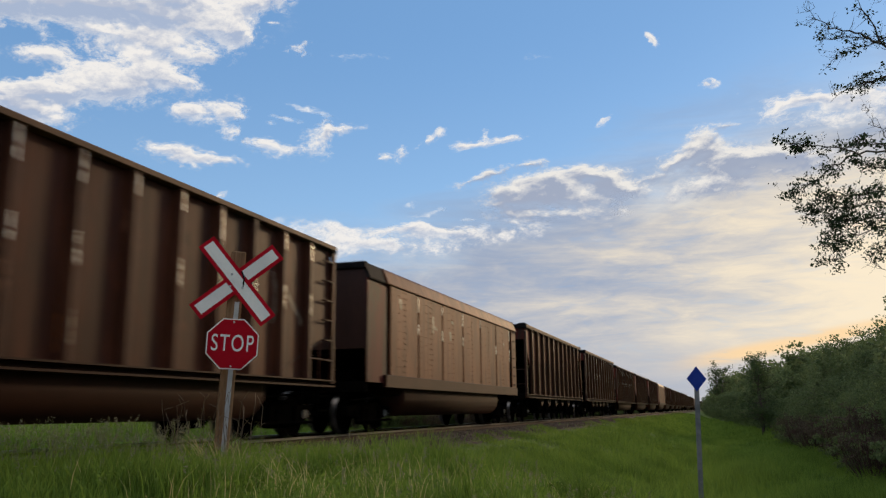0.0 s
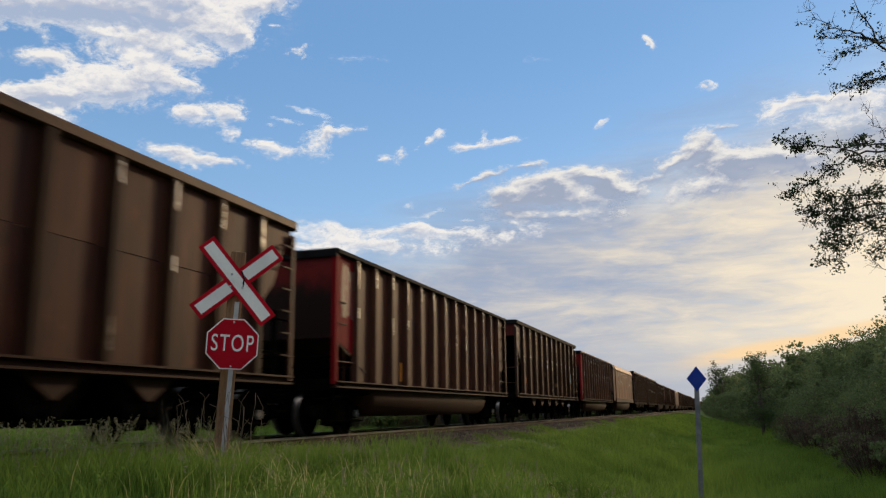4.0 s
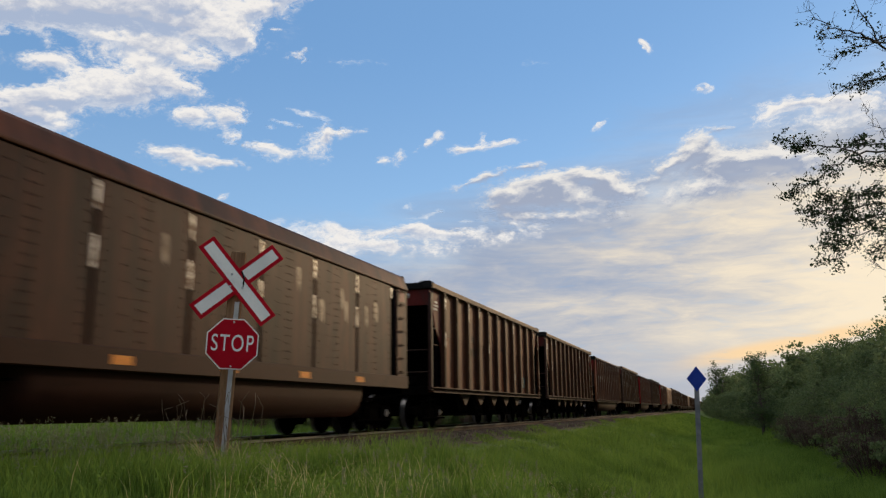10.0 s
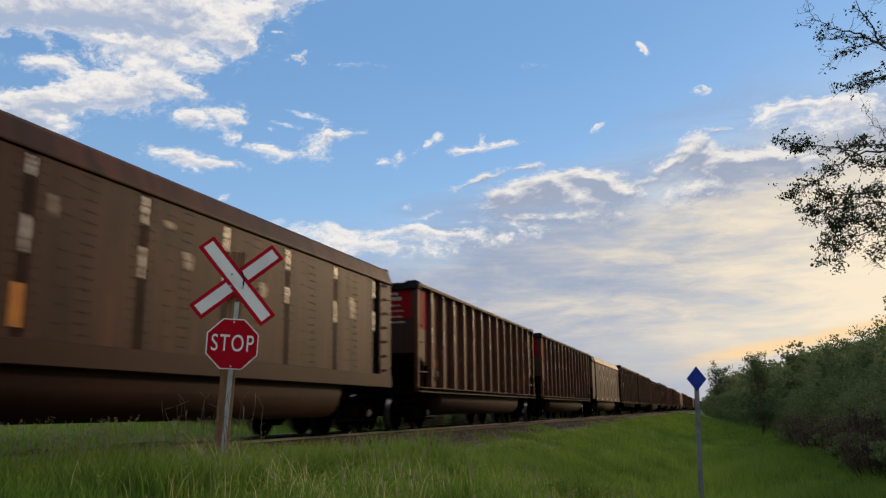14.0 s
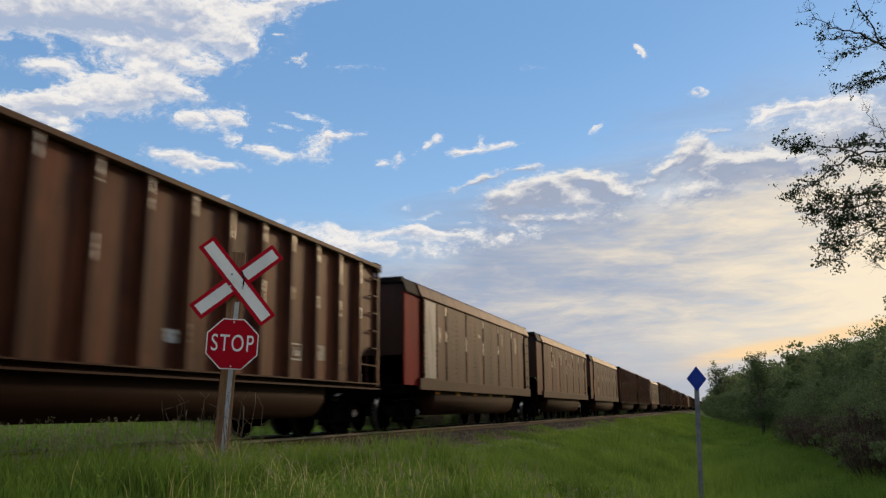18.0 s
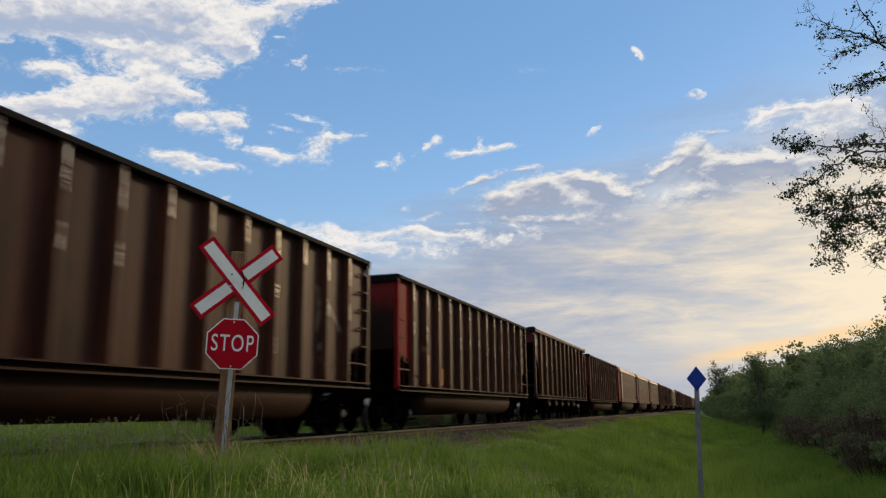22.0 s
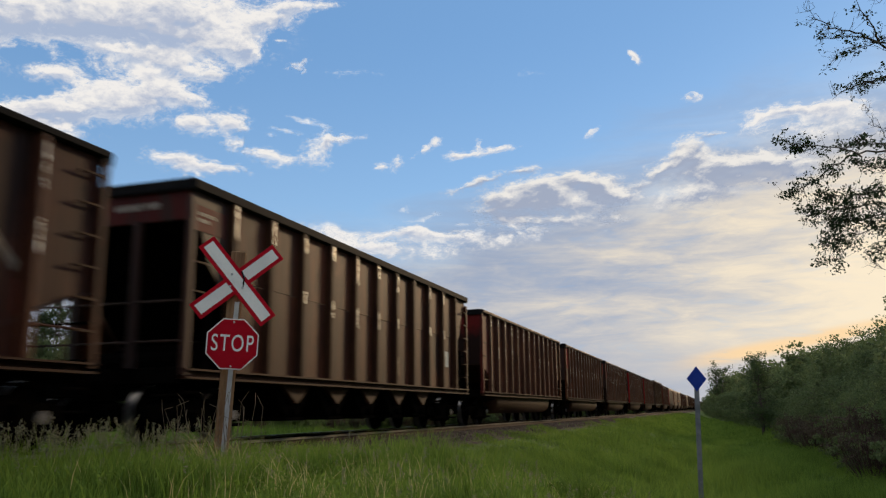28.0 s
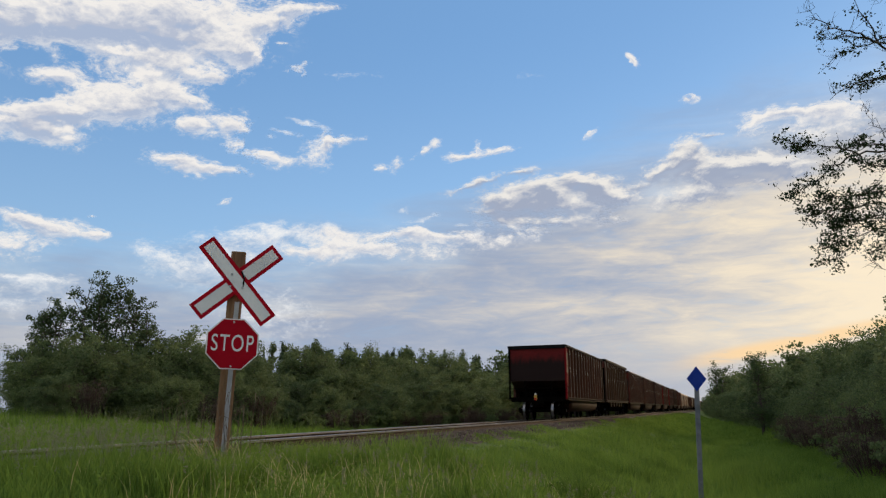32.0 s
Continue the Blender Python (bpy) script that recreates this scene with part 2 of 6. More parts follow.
grass_blade = leafy("grass_blades", (0.049, 0.102, 0.013), (0.285, 0.415, 0.070), 0.45, 0.6, 0.75, 0.10)
weed_stem = surface("dead_weed_stem", (0.09, 0.065, 0.045), (0.20, 0.155, 0.11), 0.9, 0, 6, 30, 0.1, spec=0.05)
dry_blade = leafy("dry_grass_blades", (0.42, 0.35, 0.14), (0.68, 0.59, 0.28), 0.3, gloss=0.1)
stain = surface("faded_orange_stain", (0.22, 0.060, 0.016), (0.32, 0.085, 0.024), 0.6, 0, 6, 30, 0.02, c=(0.10, 0.05, 0.025), c_amount=0.5, c_scale=7, spec=0.1)
seed_head = leafy("pale_seed_heads", (0.15, 0.16, 0.075), (0.36, 0.33, 0.20), 0.4)
soil = surface("grassy_soil", (0.065, 0.105, 0.020), (0.12, 0.175, 0.034), 0.95, 0, 0.35, 6, 0.6, c=(0.075, 0.085, 0.03), c_amount=0.35, c_scale=0.15, vary=0)
stone = surface("ballast_stone", (0.045, 0.033, 0.025), (0.150, 0.115, 0.088), 0.9, 0, 6, 30, 0.3, vary=0.45, island=True)
ballast_dirt = surface("ballast_fines", (0.04, 0.03, 0.023), (0.085, 0.065, 0.05), 0.95, 0, 3, 30, 0.5, vary=0)

# ---- mesh helpers ----


def box(bm, x0, x1, y0, y1, z0, z1):
    v = [bm.verts.new((x, y, z)) for x in (x0, x1) for y in (y0, y1) for z in (z0, z1)]
    for f in ((0, 1, 3, 2), (4, 6, 7, 5), (0, 4, 5, 1), (2, 3, 7, 6), (0, 2, 6, 4), (1, 5, 7, 3)):
        bm.faces.new([v[i] for i in f])


def prism(bm, outline, axis, lo, hi):
    """A closed outline, in the two other axes' coordinates, drawn out along an axis from lo to hi."""
    def at(p, d):
        return {"x": (d, p[0], p[1]), "y": (p[0], d, p[1]), "z": (p[0], p[1], d)}[axis]
    a = [bm.verts.new(at(p, lo)) for p in outline]
    b = [bm.verts.new(at(p, hi)) for p in outline]
    bm.faces.new(a), bm.faces.new(b[::-1])
    n = len(outline)
    for i in range(n):
        bm.faces.new((a[i], b[i], b[(i + 1) % n], a[(i + 1) % n]))


def rod(bm, a, b, r, n=8, r2=None):
    a, b = Vector(a), Vector(b)
    m = (b - a).to_track_quat("Z", "Y").to_matrix()
    rings = []
    for c, rr in ((a, r), (b, r if r2 is None else r2)):
        rings.append([bm.verts.new(c + m @ Vector((rr * math.cos(2 * math.pi * i / n), rr * math.sin(2 * math.pi * i / n), 0))) for i in range(n)])
    for i in range(n):
        bm.faces.new((rings[0][i], rings[0][(i + 1) % n], rings[1][(i + 1) % n], rings[1][i]))
    bm.faces.new(rings[0][::-1]), bm.faces.new(rings[1])


def finish(bm, name, material, bevel=0.0, smooth=False):
    bmesh.ops.recalc_face_normals(bm, faces=bm.faces)
    if bevel:
        bmesh.ops.bevel(bm, geom=list(bm.edges), offset=bevel, segments=1, profile=0.5, affect="EDGES", clamp_overlap=True)
    me = bpy.data.meshes.new(name)
    bm.to_mesh(me)
    bm.free()
    me.materials.append(material)
    if smooth:
        me.shade_smooth()
    return me


def part(name, data, material, parent, label="", bevel=0.0, smooth=False):
    """One mesh object under a thing or a part; data is a bmesh or a mesh that is shared."""
    me = data if isinstance(data, bpy.types.Mesh) else finish(data, name, material, bevel, smooth)
    ob = new(name, me)
    ob.parent = parent
    if label:
        ob["label"] = label
    return ob


def thing(name, label, category, m=None, group=""):
    ob = new(name)
    ob.empty_display_size = 0.2
    if m is not None:
        ob.matrix_world = m
    return tagged(ob, label, category, group)


def soup(name, verts, faces, material, smooth=False):
    """A mesh from arrays of vertices and equal-sized faces."""
    me = bpy.data.meshes.new(name)
    n, s = faces.shape
    me.vertices.add(len(verts)), me.loops.add(n * s), me.polygons.add(n)
    me.vertices.foreach_set("co", np.ascontiguousarray(verts, np.float32).ravel())
    me.loops.foreach_set("vertex_index", np.ascontiguousarray(faces, np.int32).ravel())
    me.polygons.foreach_set("loop_start", np.arange(0, n * s, s, dtype=np.int32))
    me.polygons.foreach_set("loop_total", np.full(n, s, np.int32))
    me.update(calc_edges=True)
    me.materials.append(material)
    if smooth:
        me.shade_smooth()
    return me


def ramp(v, lo, hi):
    t = np.clip((v - lo) / (hi - lo), 0, 1)
    return t * t * (3 - 2 * t)


# ---- ground ----


def ground_z(x, y):
    """Height of the ground: the rail bed, a ditch on the near side, the level by the crossing."""
    x, y = np.asarray(x, float), np.asarray(y, float)
    u = x - TRACK
    near = np.interp(u, [0, 1.65, 2.45, 3.4, 7.6, 12, 16, 60, 4000], [-0.20, -0.20, -0.42, -0.56, -1.72, -1.74, -1.5, -1.3, -1.3])
    level = np.interp(u, [0, 1.65, 2.3, 3.0, 5.5, 9, 14, 60, 4000], [-0.20, -0.20, -0.28, -0.20, -0.22, -0.90, -1.3, -1.3, -1.3])
    far = np.interp(-u, [0, 1.65, 2.45, 5, 9, 14, 30, 4000], [-0.20, -0.20, -0.42, -0.65, -0.55, -0.3, -0.3, -0.6])
    bank = np.interp(-u, [0, 1.65, 2.3, 8, 14, 22, 40, 4000], [-0.20, -0.20, -0.30, -0.1, 0.45, 1.15, 1.3, 0.0])
    w = 1 - ramp(y, 8.5, 17)
    wl = 1 - ramp(y, 20, 40)
    z = np.where(u >= 0, near * (1 - w) + level * w, far * (1 - wl) + bank * wl)
    lump = 0.05 * np.sin(1.7 * x + 0.6 * y) * np.sin(0.9 * y - 0.5 * x) + 0.04 * np.sin(0.43 * x + 2.1) * np.sin(0.37 * y)
    return z + lump * ramp(np.abs(u), 2.5, 4.5)


def lines(*spans):
    return np.unique(np.concatenate([np.arange(a, b, s) for a, b, s in spans]))


gx = np.unique(np.concatenate([lines((-4000, -300, 370), (-300, -60, 30), (-60, -26, 3.0), (-26, 10, 0.35), (10, 40, 3), (40, 300, 26), (300, 4001, 370)), TRACK + np.array([-2.45, -1.65, 1.65, 2.45])]))
gy = lines((-1500, -100, 200), (-100, -10, 10), (-10, 30, 0.4), (30, 70, 1.2), (70, 200, 6), (200, 700, 25), (700, 4501, 200))
GX, GY = np.meshgrid(gx, gy)
nx, ny = len(gx), len(gy)
idx = np.arange(nx * ny).reshape(ny, nx)
quads = np.stack([idx[:-1, :-1], idx[:-1, 1:], idx[1:, 1:], idx[1:, :-1]], -1).reshape(-1, 4)
ground = new("ground", soup("ground", np.stack([GX, GY, ground_z(GX, GY)], -1).reshape(-1, 3), quads, soil, True))
tagged(ground, "green grassy ground with a ditch beside the track", "ground", kind="structure")

# ---- the track ----
track = thing("railway_track", "single railway track on dark wooden ties and gravel ballast", "railway track")
bed = bmesh.new()
prism(bed, [(TRACK - 2.6, -0.46), (TRACK - 1.6, -0.175), (TRACK + 1.6, -0.175), (TRACK + 2.6, -0.46)], "y", -60, 1800)
part("ballast_bed", bed, ballast_dirt, track, "grey-brown gravel bed")
for side in (-1, 1):
    c = TRACK + side * 0.754
    rb = bmesh.new()
    prism(rb, [(c - 0.07, -0.172), (c + 0.07, -0.172), (c + 0.07, -0.160), (c + 0.012, -0.142), (c + 0.012, -0.045), (c - 0.012, -0.045), (c - 0.012, -0.142), (c - 0.07, -0.160)], "y", -60, 1800)
    rail = part("rail", rb, rail_rust, track, "rusty steel rail")
    hb = bmesh.new()
    prism(hb, [(c - 0.036, -0.045), (c + 0.036, -0.045), (c + 0.036, -0.008), (c + 0.026, 0), (c - 0.026, 0), (c - 0.036, -0.008)], "y", -60, 1800)
    part("rail_head", hb, rail_steel, rail, "polished rail head")
tb = bmesh.new()
box(tb, -1.3, 1.3, -0.115, 0.115, -0.36, -0.166)
tie_mesh = finish(tb, "tie", tie_wood, 0.012)
tp = bmesh.new()
box(tp, -0.17, 0.17, -0.09, 0.09, -0.168, -0.158)
plate_mesh = finish(tp, "tie_plate", rail_rust)
for i in range(220):
    t = part("tie", tie_mesh, None, track)
    t.location = (TRACK + random.uniform(-0.05, 0.05), -14 + i * 0.54 + random.uniform(-0.03, 0.03), random.uniform(-0.006, 0.004))
    t.rotation_euler[2] = random.uniform(-0.02, 0.02)
    if i < 110:
        for side in (-1, 1):
            part("tie_plate", plate_mesh, None, t).location = (side * 0.754, 0, 0)


def stones(name, n, rng, place, size):
    """Loose stones: squashed, jittered eight-sided lumps."""
    base = np.array([(1, 0, 0), (-1, 0, 0), (0, 1, 0), (0, -1, 0), (0, 0, 1), (0, 0, -1)], float)
    tri = np.array([(0, 2, 4), (2, 1, 4), (1, 3, 4), (3, 0, 4), (2, 0, 5), (1, 2, 5), (3, 1, 5), (0, 3, 5)])
    s = rng.uniform(*size, n)[:, None, None] * rng.uniform(0.6, 1.2, (n, 1, 3))
    v = base[None] * s * rng.uniform(0.7, 1.25, (n, 6, 1))
    a = rng.uniform(0, 2 * np.pi, n)
    ca, sa = np.cos(a)[:, None], np.sin(a)[:, None]
    tilt = rng.uniform(-0.6, 0.6, n)[:, None]
    x, y, z = v[..., 0], v[..., 1], v[..., 2]
    z, x = z * np.cos(tilt) + x * np.sin(tilt), x * np.cos(tilt) - z * np.sin(tilt)
    v = np.stack([x * ca - y * sa, x * sa + y * ca, z], -1) + place[:, None, :]
    f = (tri[None] + 6 * np.arange(n)[:, None, None]).reshape(-1, 3)
    return soup(name, v.reshape(-1, 3), f, stone)


rng = np.random.default_rng(4)
n = 34000
u = np.where(rng.random(n) < 0.75, rng.uniform(0.0, 3.3, n), rng.uniform(-2.7, 0, n))
y = 4 + 66 * rng.random(n) ** 1.6
z = np.interp(np.abs(u), [0, 1.6, 2.6, 3.3], [-0.175, -0.175, -0.46, -0.55])
keep = (np.abs(np.abs(u) - 0.754) > 0.09) & (u < np.interp(y, [14, 20], [3.3, 2.2]))
place = np.stack([TRACK + u, y, z + 0.005], -1)[keep]
tagged(part("loose_ballast", stones("loose_ballast", len(place), rng, place, (0.022, 0.05)), None, track, "loose grey-brown ballast stones"), kind="stuff")

# ---- coal cars ----
# Each car's own space: y forward along the track, z = 0 at the rails' top, x = +HALF the side that faces the road.
PITCH = 16.15          # coupled length of a car
LONG = 7.2             # half the body's length
HALF = 1.584           # half the body's width
meshes = {}
patched = surface("tan_patch_on_red_paint", (0.13, 0.085, 0.055), (0.22, 0.155, 0.10), 0.55, 0.0, 1.6, 14, 0.06, STREAK, c=(0.14, 0.025, 0.02), c_amount=0.6, c_scale=2.4)
plain_rim = plain_end = False
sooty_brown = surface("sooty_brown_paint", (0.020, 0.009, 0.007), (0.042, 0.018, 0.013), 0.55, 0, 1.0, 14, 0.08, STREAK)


def shared(key, material, build, bevel=0.0, smooth=False):
    """The mesh under that key and material, built once."""
    full = (key, material.name)
    if full not in meshes:
        bm = bmesh.new()
        build(bm)
        meshes[full] = finish(bm, key.split("/")[-1], material, bevel, smooth)
    return meshes[full]


def put(name, key, material, parent, build, label="", at=None, turn=None, bevel=0.0, smooth=False):
    ob = part(name, shared(key, material, build, bevel, smooth), None, parent, label)
    if at is not None:
        ob.location = at
    if turn is not None:
        ob.rotation_euler = turn
    return ob


def side_frame_shape(bm):
    out = [(-1.22, 0.40), (-1.22, 0.60), (-0.95, 0.64), (-0.62, 0.62), (-0.42, 0.72), (0.42, 0.72), (0.62, 0.62), (0.95, 0.64), (1.22, 0.60), (1.22, 0.40),
           (0.98, 0.36), (0.62, 0.34), (0.40, 0.20), (-0.40, 0.20), (-0.62, 0.34), (-0.98, 0.36)]
    prism(bm, out, "x", -0.07, 0.07)


def springs_shape(bm):
    left = [(-0.27 if i % 2 else -0.23, 0.22 + i * 0.025) for i in range(12)]
    prism(bm, left + [(-y, z) for y, z in left[::-1]], "x", -0.06, 0.06)


def wheelset_shape(bm):
    half = [(0.66, 0.085), (0.66, 0.485), (0.69, 0.485), (0.69, 0.457), (0.82, 0.452), (0.82, 0.39), (0.775, 0.36), (0.79, 0.15), (0.85, 0.14), (0.85, 0.085), (0.95, 0.085)]
    profile = [(-x, r) for x, r in reversed(half)] + half
    n = 28
    rings = [[bm.verts.new((x, r * math.cos(k * math.tau / n), r * math.sin(k * math.tau / n))) for k in range(n)] for x, r in profile]
    for a, b in zip(rings, rings[1:]):
        for k in range(n):
            bm.faces.new((a[k], b[k], b[(k + 1) % n], a[(k + 1) % n]))
    bm.faces.new(rings[0])
    bm.faces.new(list(reversed(rings[-1])))
    bmesh.ops.recalc_face_normals(bm, faces=bm.faces)


def cap_shape(bm):
    rod(bm, (0, 0, 0), (0.10, 0, 0), 0.085, 12)
    for i in range(3):
        a = i * 2.0944
        rod(bm, (0.10, 0.06 * math.cos(a), 0.06 * math.sin(a)), (0.125, 0.06 * math.cos(a), 0.06 * math.sin(a)), 0.02, 6)


def coupler_shape(bm):
    box(bm, -0.09, 0.09, 0.0, 0.68, 0.78, 0.94)
    prism(bm, [(-0.19, 0.6), (-0.19, 0.84), (-0.05, 0.93), (0.05, 0.78), (0.17, 0.84), (0.19, 0.6)], "z", 0.72, 0.99)


spinning = []


def add_truck(car, y, spin):
    def bolster(bm):
        box(bm, -0.95, 0.95, -0.17, 0.17, 0.42, 0.66)
    truck = put("truck", "truck", shaded_gear, car, bolster, "sooty cast steel wheel truck", (0, y, 0), bevel=0.02)
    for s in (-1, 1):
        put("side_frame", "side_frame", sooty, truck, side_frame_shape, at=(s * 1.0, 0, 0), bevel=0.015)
        put("coil_spring", "springs", shaded_gear, truck, springs_shape, at=(s * 1.06, 0, 0.06))
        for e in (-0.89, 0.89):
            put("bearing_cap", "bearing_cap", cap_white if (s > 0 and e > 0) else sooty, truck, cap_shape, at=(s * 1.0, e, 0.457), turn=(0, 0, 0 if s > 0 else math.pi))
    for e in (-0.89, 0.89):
        w = put("wheelset", "wheelset", shaded_gear, truck, wheelset_shape, "rolling steel wheels on an axle", (0, e, 0.457))
        if len(w.data.materials) == 1:
            # the treads are rolled bright
            w.data.materials.append(steel)
            for f in w.data.polygons:
                r = math.hypot(f.center.y, f.center.z)
                if 0.44 < r < 0.47 and abs(f.normal.x) < 0.5:
                    f.material_index = 1
        if spin:
            spinning.append((w, e))


def add_running_gear(car, spin):
    for s in (-1, 1):
        add_truck(car, s * 6.0, spin)
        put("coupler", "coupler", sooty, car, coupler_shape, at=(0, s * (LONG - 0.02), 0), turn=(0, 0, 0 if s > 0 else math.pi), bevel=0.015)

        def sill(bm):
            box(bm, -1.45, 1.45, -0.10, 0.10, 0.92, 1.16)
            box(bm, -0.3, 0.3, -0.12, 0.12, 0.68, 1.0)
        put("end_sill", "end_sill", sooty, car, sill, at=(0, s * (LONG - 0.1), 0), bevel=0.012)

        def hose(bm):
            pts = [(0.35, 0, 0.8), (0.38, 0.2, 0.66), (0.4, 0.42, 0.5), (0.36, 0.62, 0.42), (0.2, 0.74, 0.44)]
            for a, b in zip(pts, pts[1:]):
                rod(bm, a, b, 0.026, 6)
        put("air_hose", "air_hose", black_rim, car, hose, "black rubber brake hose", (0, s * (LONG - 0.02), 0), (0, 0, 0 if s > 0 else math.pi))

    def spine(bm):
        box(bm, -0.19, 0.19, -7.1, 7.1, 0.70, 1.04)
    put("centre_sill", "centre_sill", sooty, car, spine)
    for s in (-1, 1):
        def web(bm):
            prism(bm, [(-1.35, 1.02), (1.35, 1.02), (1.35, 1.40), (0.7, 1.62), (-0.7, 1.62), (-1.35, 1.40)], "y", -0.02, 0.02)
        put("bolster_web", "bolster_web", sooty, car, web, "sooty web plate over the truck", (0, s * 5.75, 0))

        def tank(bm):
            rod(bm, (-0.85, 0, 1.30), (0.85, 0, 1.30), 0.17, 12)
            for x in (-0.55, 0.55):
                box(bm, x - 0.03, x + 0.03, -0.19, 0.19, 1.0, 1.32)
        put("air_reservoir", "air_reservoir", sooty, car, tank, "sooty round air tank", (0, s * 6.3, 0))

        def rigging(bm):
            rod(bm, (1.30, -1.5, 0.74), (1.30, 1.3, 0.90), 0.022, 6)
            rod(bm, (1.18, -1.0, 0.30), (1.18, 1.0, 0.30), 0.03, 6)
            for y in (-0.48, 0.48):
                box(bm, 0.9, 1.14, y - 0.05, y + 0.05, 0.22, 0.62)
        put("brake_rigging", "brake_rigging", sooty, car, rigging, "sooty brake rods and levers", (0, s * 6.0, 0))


def add_ladder(car, x, y, s=1, lo=1.45, hi=3.45, n=7, depth=0.05, width=0.24):
    """A row of round grab irons that stand out from a side, one above the other."""
    def rung(bm):
        ring = []
        for px, py in ((0, 0), (depth, 0.01), (depth, width - 0.01), (0, width)):
            ring.append([bm.verts.new((px + dx, py, dz)) for dx, dz in ((-0.013, -0.013), (0.013, -0.013), (0.013, 0.013), (-0.013, 0.013))])
        for a, b in zip(ring, ring[1:]):
            for i in range(4):
                bm.faces.new((a[i], a[(i + 1) % 4], b[(i + 1) % 4], b[i]))
        bm.faces.new(ring[0]), bm.faces.new(ring[-1][::-1])
    for i in range(n):
        z = lo + (hi - lo) * i / (n - 1)
        put("grab_iron", "grab_iron" + str((depth, width)), rust_rib, car, rung, at=(x, y + (0 if s > 0 else width), z), turn=(0, 0, 0 if s > 0 else math.pi))


def bars(bm, rows, x):
    """Thin painted bars on a side: y0, y1, z0, z1."""
    for y0, y1, z0, z1 in rows:
        box(bm, x, x + 0.004, y0, y1, z0, z1)


def end_bars(bm, rows, y):
    for x0, x1, z0, z1 in rows:
        box(bm, x0, x1, y - 0.004, y, z0, z1)


def add_rim(car, top, material, deep=0.095):
    hump = not plain_rim
    for s in (-1, 1):
        def chord(bm):
            prism(bm, [(-0.09, -deep), (0.075, -deep), (0.085, -0.02), (0.06, 0.0), (-0.09, 0.0)], "y", -LONG + 0.04, LONG - 0.04)
        c = put("top_chord", "top_chord" + str(deep), material, car, chord, "worn metal top rim", (s * (HALF - 0.06), 0, top), bevel=0.008)
        if s < 0:
            c.rotation_euler[2] = math.pi

        def end_chord(bm):
            prism(bm, [(-0.08, -0.17), (0.09, -0.17), (0.10, -0.02), (0.06, 0.012), (-0.08, 0.012)], "x", -HALF + 0.02, HALF - 0.02)
            if hump:
                for e in (-1, 1):
                    prism(bm, [(e * (HALF - 0.40), 0.0), (e * (HALF - 0.30), 0.045), (e * (HALF - 0.06), 0.052), (e * (HALF + 0.012), 0.01), (e * (HALF + 0.012), -0.17), (e * (HALF - 0.14), -0.17)], "y", -0.16, 0.105)
        put("end_chord", "end_chord" + str(hump), black_rim, car, end_chord, "black end rim with raised corners", (0, s * (LONG - 0.06), top), (0, 0, 0 if s > 0 else math.pi), bevel=0.008)


def add_steps(car, wall, corner):
    """Corner posts, ladders and grab irons at both ends."""
    for e in (-1, 1):
        for s in (-1, 1):
            def post(bm):
                prism(bm, [(-0.05, -0.05), (0.05, -0.05), (0.05, 0.05), (0.02, 0.05), (0.02, -0.02), (-0.05, -0.02)], "z", 1.05, 3.74)
            put("corner_post", "corner_post", sooty if s < 0 else corner if e < 0 else wall, car, post, at=(s * (HALF - 0.07), e * (LONG - 0.07), 0), turn=(0, 0, {(1, -1): 0, (1, 1): 1.5708, (-1, 1): 3.1416, (-1, -1): -1.5708}[(s, e)]))
            add_ladder(car, s * (HALF - 0.09), e * (LONG - 0.30) - 0.16, s, 1.5 if e > 0 else 2.3, 3.5 if e > 0 else 2.75, 6 if e > 0 else 2, 0.075, 0.34)
            if s > 0 and e < 0:
                # the tabs of the end ladder show round the corner
                for j in range(13):
                    put("ladder_tab", "ladder_tab", rubbed_metal, car, lambda bm: box(bm, -0.03, 0.03, -0.02, 0.05, -0.035, 0.035), at=(HALF - 0.055, -LONG + 0.05, 1.55 + 0.17 * j))
            if s > 0:
                def stirrup(bm):
                    for y in (0, 0.42):
                        rod(bm, (0, y, 0.52), (0, y, 1.08), 0.02, 6)
                    for z in (0.52, 0.80):
                        rod(bm, (0, 0, z), (0, 0.42, z), 0.02, 6)
                put("sill_step", "sill_step", sooty, car, stirrup, at=(HALF - 0.1, e * (LONG - 0.30) - 0.21, 0))


bare_metal = surface("bare_scuffed_metal", (0.38, 0.34, 0.29), (0.74, 0.70, 0.63), 0.38, 0.3, 6, 30, 0.1, c=(0.12, 0.08, 0.055), c_amount=0.55, c_scale=14)
rubbed_metal = surface("dull_rubbed_metal", (0.12, 0.09, 0.065), (0.26, 0.21, 0.16), 0.5, 0.2, 6, 30, 0.1, c=(0.07, 0.04, 0.025), c_amount=0.5, c_scale=9)
rs_wear = random.Random(9)


